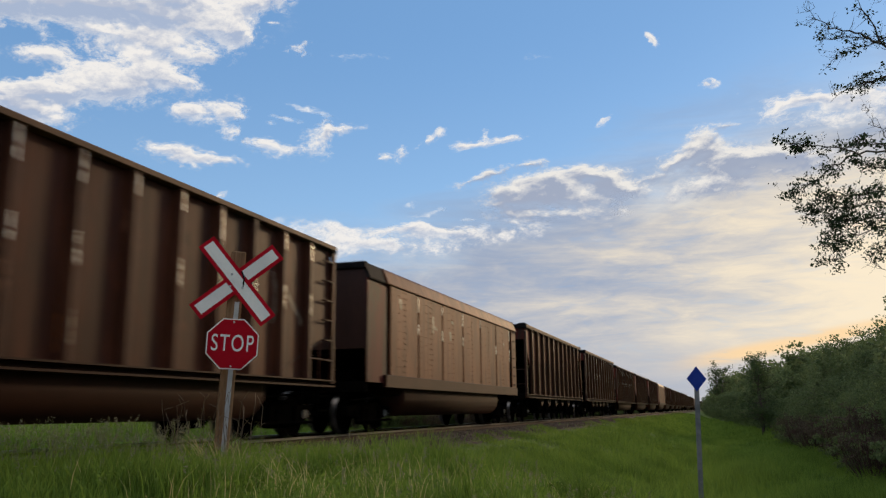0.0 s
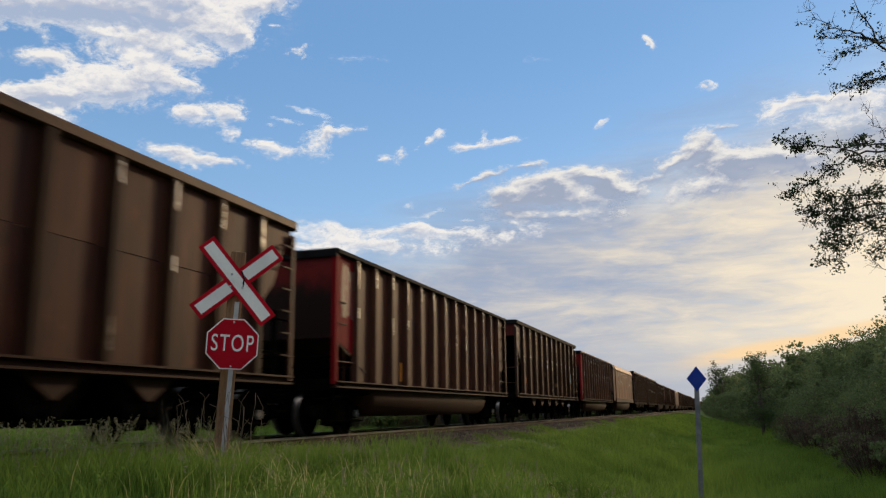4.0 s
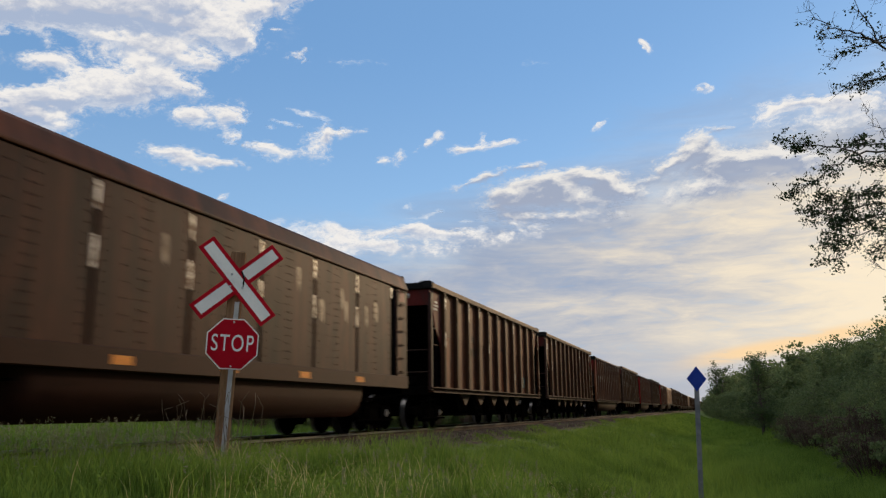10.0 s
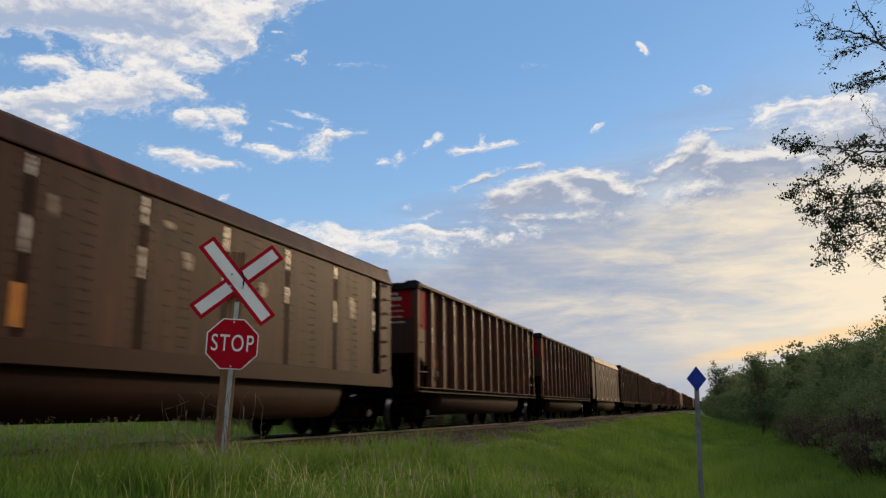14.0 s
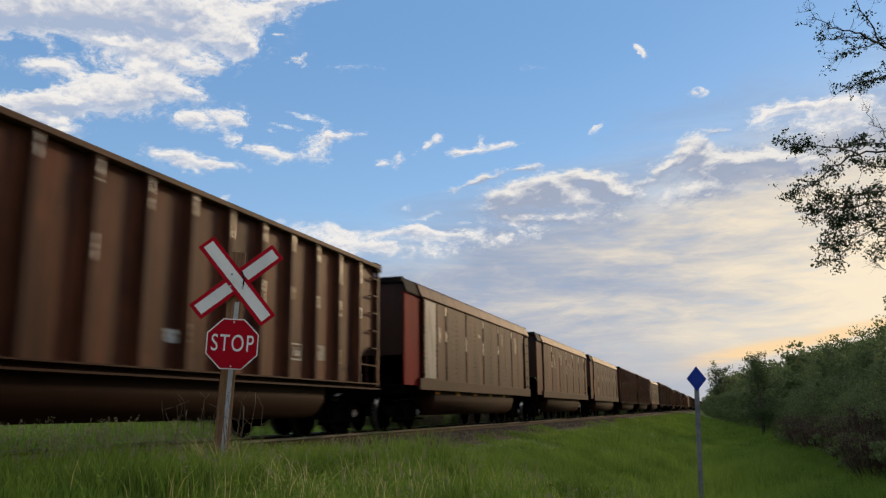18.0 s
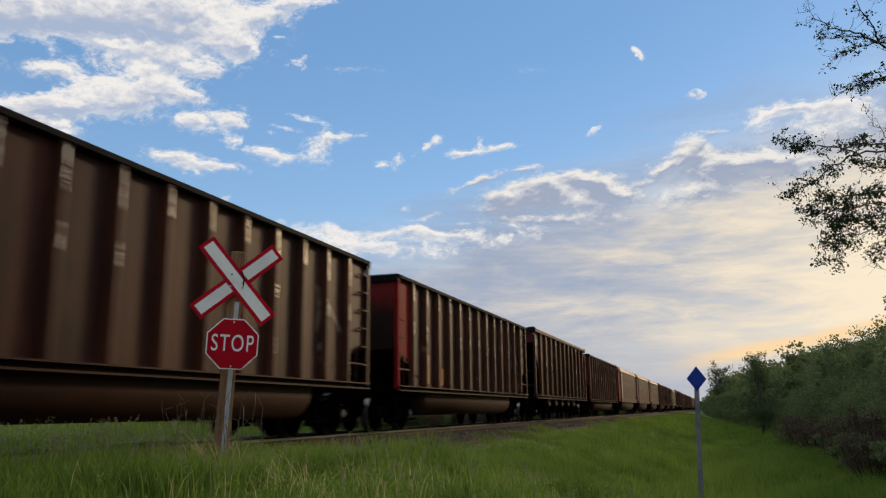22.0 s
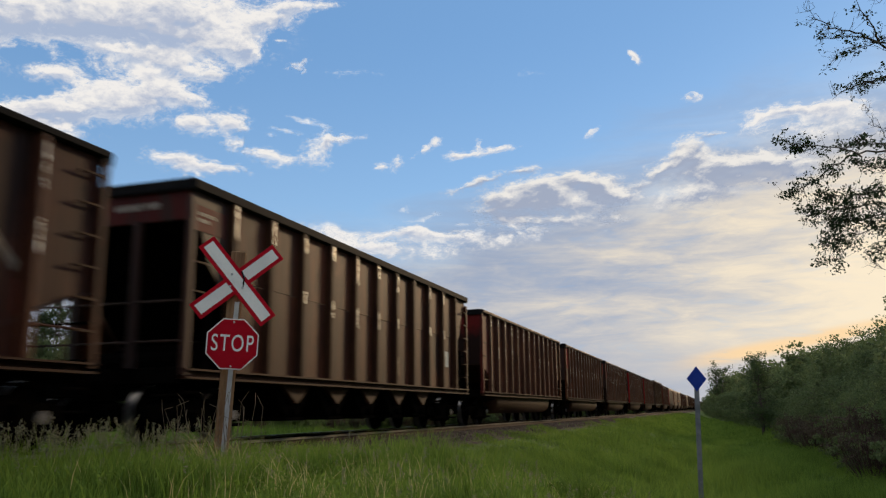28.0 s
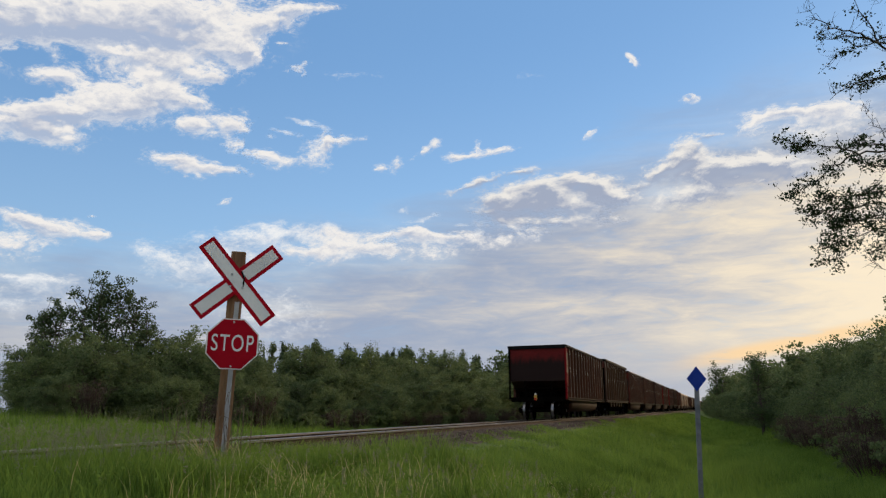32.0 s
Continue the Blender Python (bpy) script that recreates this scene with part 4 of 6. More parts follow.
# what each car looks like, counted from the train's rear: kind, wall, post, end, corner panel, top rim
T, H, P = tub_car, hopper_car, panel_car
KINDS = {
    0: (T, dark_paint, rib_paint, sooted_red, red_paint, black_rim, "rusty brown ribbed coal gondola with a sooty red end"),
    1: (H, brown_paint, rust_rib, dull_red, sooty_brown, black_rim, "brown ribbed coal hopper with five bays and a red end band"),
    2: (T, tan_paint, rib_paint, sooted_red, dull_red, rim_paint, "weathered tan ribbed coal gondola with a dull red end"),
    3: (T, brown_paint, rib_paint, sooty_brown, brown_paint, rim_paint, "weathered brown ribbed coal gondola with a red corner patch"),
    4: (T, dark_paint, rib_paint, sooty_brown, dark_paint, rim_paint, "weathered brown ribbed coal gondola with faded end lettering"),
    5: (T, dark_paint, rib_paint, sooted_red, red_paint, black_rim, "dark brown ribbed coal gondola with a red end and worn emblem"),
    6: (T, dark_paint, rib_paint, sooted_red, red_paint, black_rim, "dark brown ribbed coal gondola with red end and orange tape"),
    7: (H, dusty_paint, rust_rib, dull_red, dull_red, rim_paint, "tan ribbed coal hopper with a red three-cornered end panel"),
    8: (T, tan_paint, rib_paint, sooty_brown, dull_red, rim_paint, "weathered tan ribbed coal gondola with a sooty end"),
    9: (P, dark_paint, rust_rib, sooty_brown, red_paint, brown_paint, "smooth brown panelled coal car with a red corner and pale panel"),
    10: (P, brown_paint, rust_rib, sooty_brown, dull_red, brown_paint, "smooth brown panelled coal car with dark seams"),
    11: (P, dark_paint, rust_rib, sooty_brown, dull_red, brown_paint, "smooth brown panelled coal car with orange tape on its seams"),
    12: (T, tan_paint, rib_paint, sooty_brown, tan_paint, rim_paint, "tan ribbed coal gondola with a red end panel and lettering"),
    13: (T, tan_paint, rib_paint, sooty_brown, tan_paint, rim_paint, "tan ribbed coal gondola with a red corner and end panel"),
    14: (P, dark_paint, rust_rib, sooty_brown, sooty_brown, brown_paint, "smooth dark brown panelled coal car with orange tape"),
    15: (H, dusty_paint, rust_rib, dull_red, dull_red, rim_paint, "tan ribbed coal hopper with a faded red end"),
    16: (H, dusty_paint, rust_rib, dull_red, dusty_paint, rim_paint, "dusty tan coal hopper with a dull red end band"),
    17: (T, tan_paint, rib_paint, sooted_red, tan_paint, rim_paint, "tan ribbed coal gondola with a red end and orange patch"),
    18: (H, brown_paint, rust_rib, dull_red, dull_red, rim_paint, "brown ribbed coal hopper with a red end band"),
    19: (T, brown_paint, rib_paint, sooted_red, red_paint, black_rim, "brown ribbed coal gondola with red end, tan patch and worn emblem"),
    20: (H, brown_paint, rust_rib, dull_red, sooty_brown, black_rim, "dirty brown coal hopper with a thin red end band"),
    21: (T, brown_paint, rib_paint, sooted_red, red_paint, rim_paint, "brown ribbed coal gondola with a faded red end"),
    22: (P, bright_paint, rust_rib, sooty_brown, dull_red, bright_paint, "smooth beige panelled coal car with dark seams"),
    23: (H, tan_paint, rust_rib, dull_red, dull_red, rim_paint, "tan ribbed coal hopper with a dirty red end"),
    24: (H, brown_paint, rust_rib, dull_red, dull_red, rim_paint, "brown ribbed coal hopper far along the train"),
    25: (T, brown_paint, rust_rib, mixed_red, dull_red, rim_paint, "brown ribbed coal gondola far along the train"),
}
CARS = 78
train = []
for i in range(CARS):
    if i in KINDS:
        make, wall, rib, end, corner, rim, label = KINDS[i]
    else:
        make = (T, H, T, T, P, T, H)[(i * 5 + i // 7) % 7]
        wall = (brown_paint, tan_paint, sooty_brown, brown_paint)[(i * 3) % 4] if make is not P else (tan_paint, brown_paint)[i % 2]
        rib, end, corner, rim = rust_rib, mixed_red, dull_red, rim_paint
        label = {T: "brown ribbed coal gondola far along the train", H: "brown coal hopper far along the train", P: "smooth panelled coal car far along the train"}[make]
    args = dict(spin=i < 23, fine=i < 26)
    name = {T: "coal_gondola", H: "coal_hopper", P: "panelled_coal_car"}[make]
    plain_end = i == 0
    plain_rim = i in (0, 1, 2, 5, 6, 18, 19, 20, 21, 24)
    train.append(make(name, label, wall, rib, end, corner, rim, **args))

# markings on the sides and ends
rs_mark = random.Random(3)
SKIN_T, SKIN_H, SKIN_P = 1.446, 1.464, 1.546


def mark(i, name, material, rows, x, label=""):
    for row in rows:
        bm = bmesh.new()
        bars(bm, [row], x)
        part(name, bm, material, train[i], label)


def ragged_mark(i, name, material, rows, x, label=""):
    """Worn patches with torn edges: y0, y1, z0, z1."""
    for y0, y1, z0, z1 in rows:
        n, w, h = 6, 0.10 * (y1 - y0), 0.10 * (z1 - z0)
        jit = rs_mark.uniform
        edge = [(y0 + (y1 - y0) * j / n, z0 + jit(-h, h)) for j in range(n)] + [(y1 + jit(-w, w), z0 + (z1 - z0) * j / n) for j in range(n)]
        edge += [(y1 - (y1 - y0) * j / n, z1 + jit(-h, h)) for j in range(n)] + [(y0 + jit(-w, w), z1 - (z1 - z0) * j / n) for j in range(n)]
        bm = bmesh.new()
        prism(bm, edge, "x", x, x + 0.004)
        part(name, bm, material, train[i], label)


def frame_mark(i, y, z, w, h, x):
    bm = bmesh.new()
    bars(bm, [(y, y + w, z, z + 0.03), (y, y + w, z + h - 0.03, z + h), (y, y + 0.03, z, z + h), (y + w - 0.03, y + w, z, z + h), (y + w * 0.3, y + w * 0.45, z + 0.08, z + h - 0.08), (y + w * 0.58, y + w * 0.8, z + 0.08, z + h * 0.6)], x)
    part("stencil_box", bm, stencil, train[i], "white stencilled box")


def end_lettering(i, rows, top_z, material=stencil):
    bm = bmesh.new()
    for r, (x0, x1, h) in enumerate(rows):
        z = top_z - r * 0.15
        box(bm, x0, x1, -LONG + 0.050, -LONG + 0.056, z, z + h)
    part("end_lettering", bm, material, train[i], "faded white lettering bars")


def emblem(i, y):
    """The owner's worn emblem as plain pale strokes between the posts."""
    bm = bmesh.new()
    bow = [(y + 0.16 * math.sin(math.pi * j / 8), 2.05 + 0.95 * j / 8) for j in range(9)]
    prism(bm, bow + [(a - 0.03 - 0.11 * math.sin(math.pi * (j + 0.5) / 9.5), b) for j, (a, b) in reversed(list(enumerate(bow)))], "x", SKIN_T, SKIN_T + 0.004)
    prism(bm, [(y + 0.10, 2.97), (y + 0.24, 2.97), (y + 1.12, 2.20), (y + 1.06, 2.08)], "x", SKIN_T, SKIN_T + 0.004)
    part("emblem_stroke", bm, worn_emblem, train[i], "worn white emblem strokes")
    mark(i, "emblem_tip", red_stencil, [(y + 1.12, y + 1.22, 1.62, 2.0)], SKIN_T, "worn red emblem end")


for i in (3, 4, 8, 12, 13):
    frame_mark(i, 3.3, 1.45, 0.34, 0.32, SKIN_T)
    mark(i, "stencil", faint_stencil, [(4.35, 4.65, 1.5, 1.8), (-5.4, -5.1, 1.45, 1.6)], SKIN_T)
for i in (7, 15, 16):
    frame_mark(i, 2.75, 1.55, 0.3, 0.32, SKIN_H)
    mark(i, "stencil", stencil, [(1.45, 1.7, 1.72, 1.86)], SKIN_H)
    for y0, z0, count in ((-3.5, 2.66, 4), (-3.62, 2.22, 6)):
        for q in range(count):
            y = y0 + 0.2 * q + (0.12 if q > 1 else 0)
            mark(i, "number_bar", dark_stencil, [(y, y + 0.04, z0, z0 + 0.24), (y + 0.07, y + 0.11, z0, z0 + 0.24), (y + 0.04, y + 0.07, z0 + (0.20 if q % 2 else 0.0), z0 + (0.24 if q % 2 else 0.04))], SKIN_H, "dark painted number bars")
    mark(i, "corner_stencil", stencil, [(-6.75, -6.45, 3.5, 3.56), (-6.75, -6.40, 3.40, 3.46), (-6.75, -6.45, 3.30, 3.36)], HALF - 0.098)
mark(15, "teal_stencil", teal_paint, [(4.02, 4.65, 1.39 + 0.085 * j, 1.44 + 0.085 * j) for j in range(5)], SKIN_H)
ragged_mark(20, "orange_stain", stain, [(-5.82, -5.18, 1.57, 1.81)], SKIN_H, "faded orange patch")
mark(7, "teal_stencil", teal_paint, [(4.4, 4.75, 1.5 + 0.09 * j, 1.55 + 0.09 * j) for j in range(5)], SKIN_H)
mark(20, "pale_patch", blue_placard, [(5.18, 5.82, 1.86, 2.36)], SKIN_H, "pale blue placard")
ragged_mark(20, "orange_stain", stain, [(5.75, 5.95, 1.5, 1.68), (4.05, 4.5, 1.22, 1.32)], SKIN_H, "faded orange patch")
mark(1, "pale_patch", blue_placard, [(5.2, 5.5, 1.75, 2.2)], SKIN_H, "pale blue placard")
for i, y in ((0, 4.85), (5, 4.85), (6, 4.95), (19, 4.85), (21, 4.9)):
    emblem(i, y)
for i, rows in ((21, [(-0.08, 0.06)]), (19, [(-3.3, -3.18), (5.4, 5.5)]), (6, [(-4.75, -4.6), (-3.5, -3.38), (5.98, 6.1)]), (5, [(-5.6, -5.5)]), (0, [(5.45, 5.55)])):
    mark(i, "reflective_tape", orange_tape, [(a, b, 1.22, 2.0 if a > 4 or a < -4 else 1.68) for a, b in rows], SKIN_T, "orange reflective tape")
mark(17, "reflective_tape", orange_tape, [(-5.75, -5.3, 1.45, 1.68), (-0.5, 0.05, 1.38, 1.48), (2.6, 3.0, 1.37, 1.49), (5.95, 6.25, 1.42, 1.55)], SKIN_T, "orange reflective tape")
ragged_mark(12, "orange_stain", stain, [(-5.6, -5.25, 1.68, 1.92), (3.45, 3.85, 1.56, 1.68), (5.5, 5.95, 1.75, 1.95)], SKIN_T, "faded orange patch")
mark(11, "reflective_tape", orange_tape, [(-6.1, -5.97, 1.45, 2.35), (-4.02, -3.9, 1.45, 1.95)], SKIN_P, "orange reflective tape")
mark(10, "reflective_tape", orange_tape, [(5.9, 6.02, 1.5, 2.2)], SKIN_P, "orange reflective tape")
mark(14, "reflective_tape", orange_tape, [(-6.0 + 2.5 * j, -5.6 + 2.5 * j, 1.12, 1.24) for j in range(5)], 1.576, "orange reflective tape")
mark(9, "reflective_tape", orange_tape, [(-4.6 + 1.9 * j, -4.25 + 1.9 * j, 0.95, 1.03) for j in range(5)], 1.442, "orange reflective tape")
bm = bmesh.new()
box(bm, 1.546, 1.562, -LONG + 1.42, -LONG + 2.32, 1.36, 3.46)
pale = part("pale_panel", bm, stencil_panel, train[9], "pale dusty replacement panel", bevel=0.002)
for y in (-LONG + 1.34, -LONG + 2.42):
    for j in range(15):
        bm = bmesh.new()
        prism(bm, [(y - 0.05, 1.40 + j * 0.14), (y + 0.05, 1.40 + j * 0.14), (y + 0.05, 1.50 + j * 0.14), (y - 0.05, 1.50 + j * 0.14)], "x", 1.546, 1.582)
        part("clamp", bm, tan_paint, pale, bevel=0.008)
ragged_mark(13, "orange_stain", stain, [(-5.55, -5.25, 1.6, 1.8)], SKIN_T, "faded orange patch")
ragged_mark(3, "orange_stain", stain, [(5.55, 6.0, 1.7, 1.84)], SKIN_T, "faded orange patch")
ragged_mark(4, "orange_stain", stain, [(-2.5, -2.1, 1.4, 1.5)], SKIN_T, "faded orange patch")
ragged_mark(4, "pale_patch", stencil, [(-1.4, -1.12, 1.34, 1.46), (4.65, 4.85, 1.45, 1.66)], SKIN_T)
ragged_mark(14, "pale_patch", patched, [(6.62, 7.0, 3.2, 3.5)], 1.531, "pale worn patch near the rim")
ragged_mark(8, "pale_patch", stencil, [(-0.4, -0.1, 1.5, 1.7)], SKIN_T)
ragged_mark(5, "pale_patch", stencil, [(5.0, 5.35, 1.5, 1.85)], SKIN_T)
for i in (12, 13, 4):
    bm = bmesh.new()
    box(bm, 0.28, 1.36, -LONG + 0.0575, -LONG + 0.0635, 2.92, 3.70)
    part("red_panel", bm, red_paint, train[i], "red repainted rectangle on the end")
    end_lettering(i, [(0.62, 0.98, 0.07), (0.60, 1.08, 0.10), (0.70, 1.05, 0.04), (0.62, 1.15, 0.04), (0.64, 1.12, 0.04), (0.52, 1.18, 0.04)], 3.55, faint_stencil)
    mark(i, "red_panel", red_paint, [(-LONG + 0.2, -LONG + 1.06, 2.66, 3.70)], HALF - 0.104, "red repainted rectangle on the corner")
mark(3, "red_panel", red_paint, [(-LONG + 0.2, -LONG + 1.06, 2.66, 3.70)], HALF - 0.104, "red repainted rectangle on the corner")
ragged_mark(3, "orange_stain", stain, [(-5.65, -5.20, 1.73, 1.91)], SKIN_T, "faded orange patch")
mark(17, "red_panel", red_paint, [(-LONG + 0.2, -LONG + 1.06, 2.70, 3.70)], HALF - 0.104, "red repainted rectangle on the corner")
ragged_mark(0, "worn_patch", patched, [(-LONG + 0.45, -LONG + 1.0, 2.45, 3.55)], HALF - 0.104, "tan patch where the red paint has gone")
ragged_mark(19, "worn_patch", patched, [(-LONG + 0.45, -LONG + 1.0, 2.45, 3.55)], HALF - 0.104, "tan patch where the red paint has gone")
for i in (15, 16, 7):
    end_lettering(i, [(0.2, 0.9, 0.12)], 3.62)
for i in (1, 20):
    end_lettering(i, [(0.1, 0.95, 0.10)], 3.60, faint_stencil)
    mark(i, "painted_band", dull_red, [(-LONG + 0.16, -LONG + 0.98, 3.26, 3.66)], HALF - 0.100, "red band on the corner panel")
    mark(i, "corner_stencil", faint_stencil, [(-LONG + 0.28, -LONG + 0.74, 3.50, 3.56), (-LONG + 0.28, -LONG + 0.58, 3.40, 3.46)], HALF - 0.094)


# the marker hung on the last coupler
device = thing("end_of_train_marker", "small orange and red end-of-train marker on the coupler", "train marker")
bm = bmesh.new()
box(bm, -0.065, 0.065, -0.06, 0.06, -0.1, 0.28)
part("case", bm, surface("orange_case_paint", (0.42, 0.24, 0.04), (0.55, 0.33, 0.06), 0.5, 0, 5, 30, 0.03), device, bevel=0.02)
bm = bmesh.new()
box(bm, -0.05, 0.05, -0.066, -0.061, -0.06, 0.12)
part("reflector", bm, sign_red, device, "red reflector")
bm = bmesh.new()
rod(bm, (0, 0, 0.28), (0, 0, 0.36), 0.05, 12)
part("lamp", bm, sign_white, device, "pale lamp head")
bm = bmesh.new()
box(bm, -0.03, 0.03, 0.02, 0.10, -0.28, 0.02)
part("bracket", bm, sooty, device)

# ---- signs ----


def lettering(text, size, depth, material, parent, at, name="lettering"):
    cu = bpy.data.curves.new(name, "FONT")
    cu.body, cu.size, cu.extrude, cu.align_x, cu.align_y = text, size, depth, "CENTER", "CENTER"
    cu.offset, cu.space_character = 0.0005, 1.16
    tmp = new(name, cu)
    bpy.context.view_layer.update()
    me = bpy.data.meshes.new_from_object(tmp.evaluated_get(bpy.context.evaluated_depsgraph_get()))
    bpy.data.objects.remove(tmp)
    me.materials.clear()
    me.materials.append(material)
    ob = part(name, me, None, parent, "white sign lettering")
    ob.matrix_basis = at
    return ob


# signs are built upright with their face towards -y
cross = thing("crossbuck_sign", "white railway crossbuck with red borders on a leaning wooden post", "crossing sign", pose(-5.19, 8.02, -0.30, 0, 0, 33))
bm = bmesh.new()
prism(bm, [(-0.085, -0.085), (0.085, -0.085), (0.085, 0.085), (-0.085, 0.085)], "z", -0.5, 2.66)
post = part("post", bm, wood, cross, "weathered square wooden post", bevel=0.012)
post.matrix_basis = pose(-0.12, 0.13, 0, 0, 2.75, 0)
for q, (a, off) in enumerate(((-51.3, 0.008), (39.0, 0.0))):
    bm = bmesh.new()
    box(bm, -0.585, 0.585, -0.004, 0.004, -0.108, 0.108)
    blade = part("blade", bm, sign_red, cross, "red-bordered crossbuck blade", bevel=0.002)
    blade.matrix_basis = pose(0.0, -off - 0.005, 2.29, 0, -a, 0)
    bm = bmesh.new()
    box(bm, -0.545, 0.545, -0.0075, -0.0045, -0.064, 0.064)
    part("white_face", bm, sign_white, blade, "white reflective face")
    bm = bmesh.new()
    for x in (-0.1, 0.1):
        rod(bm, (x, -0.008, 0), (x, -0.018, 0), 0.014, 8)
    part("bolt", bm, galvanised, blade)
bm = bmesh.new()
prism(bm, [(-0.06, 0.10), (-0.03, 0.02), (-0.04, -0.04), (-0.03, -0.10), (-0.02, -0.04), (-0.012, 0.03), (-0.045, 0.11)], "y", -0.0235, -0.0215)
q = part("torn_sheeting", bm, black_rim, cross, "dark tear in the sheeting")
q.matrix_basis = pose(0.10, 0, 2.30)

stop = thing("stop_sign", "red octagonal stop sign on a thin galvanised post", "stop sign", pose(-5.15, 7.92, -0.30, 0, 0, 33))
bm = bmesh.new()
prism(bm, [(-0.026, 0.0), (-0.026, -0.03), (-0.014, -0.03), (-0.014, -0.008), (0.014, -0.008), (0.014, -0.03), (0.026, -0.03), (0.026, 0.0)], "z", -0.4, 2.04)
sp = part("post", bm, galvanised, stop, "galvanised channel post")
sp.matrix_basis = pose(-0.075, 0.03, 0, 0, 2.9, 0)


def octagon(r):
    return [(r / math.cos(math.pi / 8) * math.cos(math.pi / 8 + i * math.pi / 4), r / math.cos(math.pi / 8) * math.sin(math.pi / 8 + i * math.pi / 4)) for i in range(8)]


plate_at = pose(-0.005, -0.01, 1.555, 0, 2.2, 0)
bm = bmesh.new()
prism(bm, octagon(0.286), "y", -0.002, 0.002)
plate = part("plate", bm, sign_white, stop, "white-edged octagonal plate")
plate.matrix_basis = plate_at
bm = bmesh.new()
prism(bm, octagon(0.273), "y", -0.005, -0.0022)
part("red_face", bm, sign_red, plate, "red reflective face")
lettering("STOP", 0.268, 0.001, sign_white, plate, pose(0, -0.0065, 0.0, 90, 0, 0) @ Matrix.Diagonal((0.67, 1.0, 1, 1)))
bm = bmesh.new()
for z in (-0.25, 0.25):
    rod(bm, (0, -0.004, z), (0, -0.012, z), 0.011, 8)
part("bolt", bm, galvanised, plate)

marker = thing("marker_sign", "small blue diamond marker sign on a thin leaning post", "marker sign", pose(-0.395, 15.45, -1.75, 0, 0, 12))
bm = bmesh.new()
prism(bm, [(-0.04, -0.02), (0.04, -0.02), (0.04, 0.02), (-0.04, 0.02)], "z", -0.3, 2.62)
q = part("post", bm, old_post, marker, "weathered grey post")
q.matrix_basis = pose(0, 0, 0, 0, 1.65, 0)
bm = bmesh.new()
prism(bm, [(0, -0.225), (0.175, 0), (0, 0.225), (-0.175, 0)], "y", -0.004, 0.004)
q = part("plate", bm, sign_blue, marker, "blue diamond plate", bevel=0.001)
q.matrix_basis = pose(0.079, -0.03, 2.76, 0, 1.65, 0)

# ---- trees and bushes ----


def leaves(rng, centres, per, spread, size, aspect=0.6):
    """Leaf quads scattered round clump centres: arrays of vertices and faces."""
    n = len(centres) * per
    c = np.repeat(centres, per, 0) + np.clip(rng.normal(0, 1, (n, 3)), -1.5, 1.5) * np.repeat(spread, per, 0)[:, None] * (1, 1, 0.75)
    d = rng.normal(0, 1, (n, 3))
    d /= np.linalg.norm(d, axis=1)[:, None]
    e = np.cross(d, rng.normal(0, 1, (n, 3)))
    e /= np.linalg.norm(e, axis=1)[:, None]
    s = size * rng.uniform(0.6, 1.35, n)[:, None]
    v = np.stack([c - d * s, c + e * s * aspect, c + d * s, c - e * s * aspect], 1).reshape(-1, 3)
    return v, np.arange(4 * n).reshape(-1, 4)


def limb(verts, faces, a, b, r0, r1, n=5):
    a, b = np.array(a, float), np.array(b, float)
    d = (b - a) / (np.linalg.norm(b - a) + 1e-9)
    p = np.cross(d, (0.31, 0.17, 0.93))
    p /= np.linalg.norm(p)
    q = np.cross(d, p)
    base = len(verts)
    for c, r in ((a, r0), (b, r1)):
        for i in range(n):
            t = 2 * math.pi * i / n
            verts.append(c + r * (p * math.cos(t) + q * math.sin(t)))
    for i in range(n):
        j = (i + 1) % n
        faces.append((base + i, base + j, base + n + j, base + n + i))


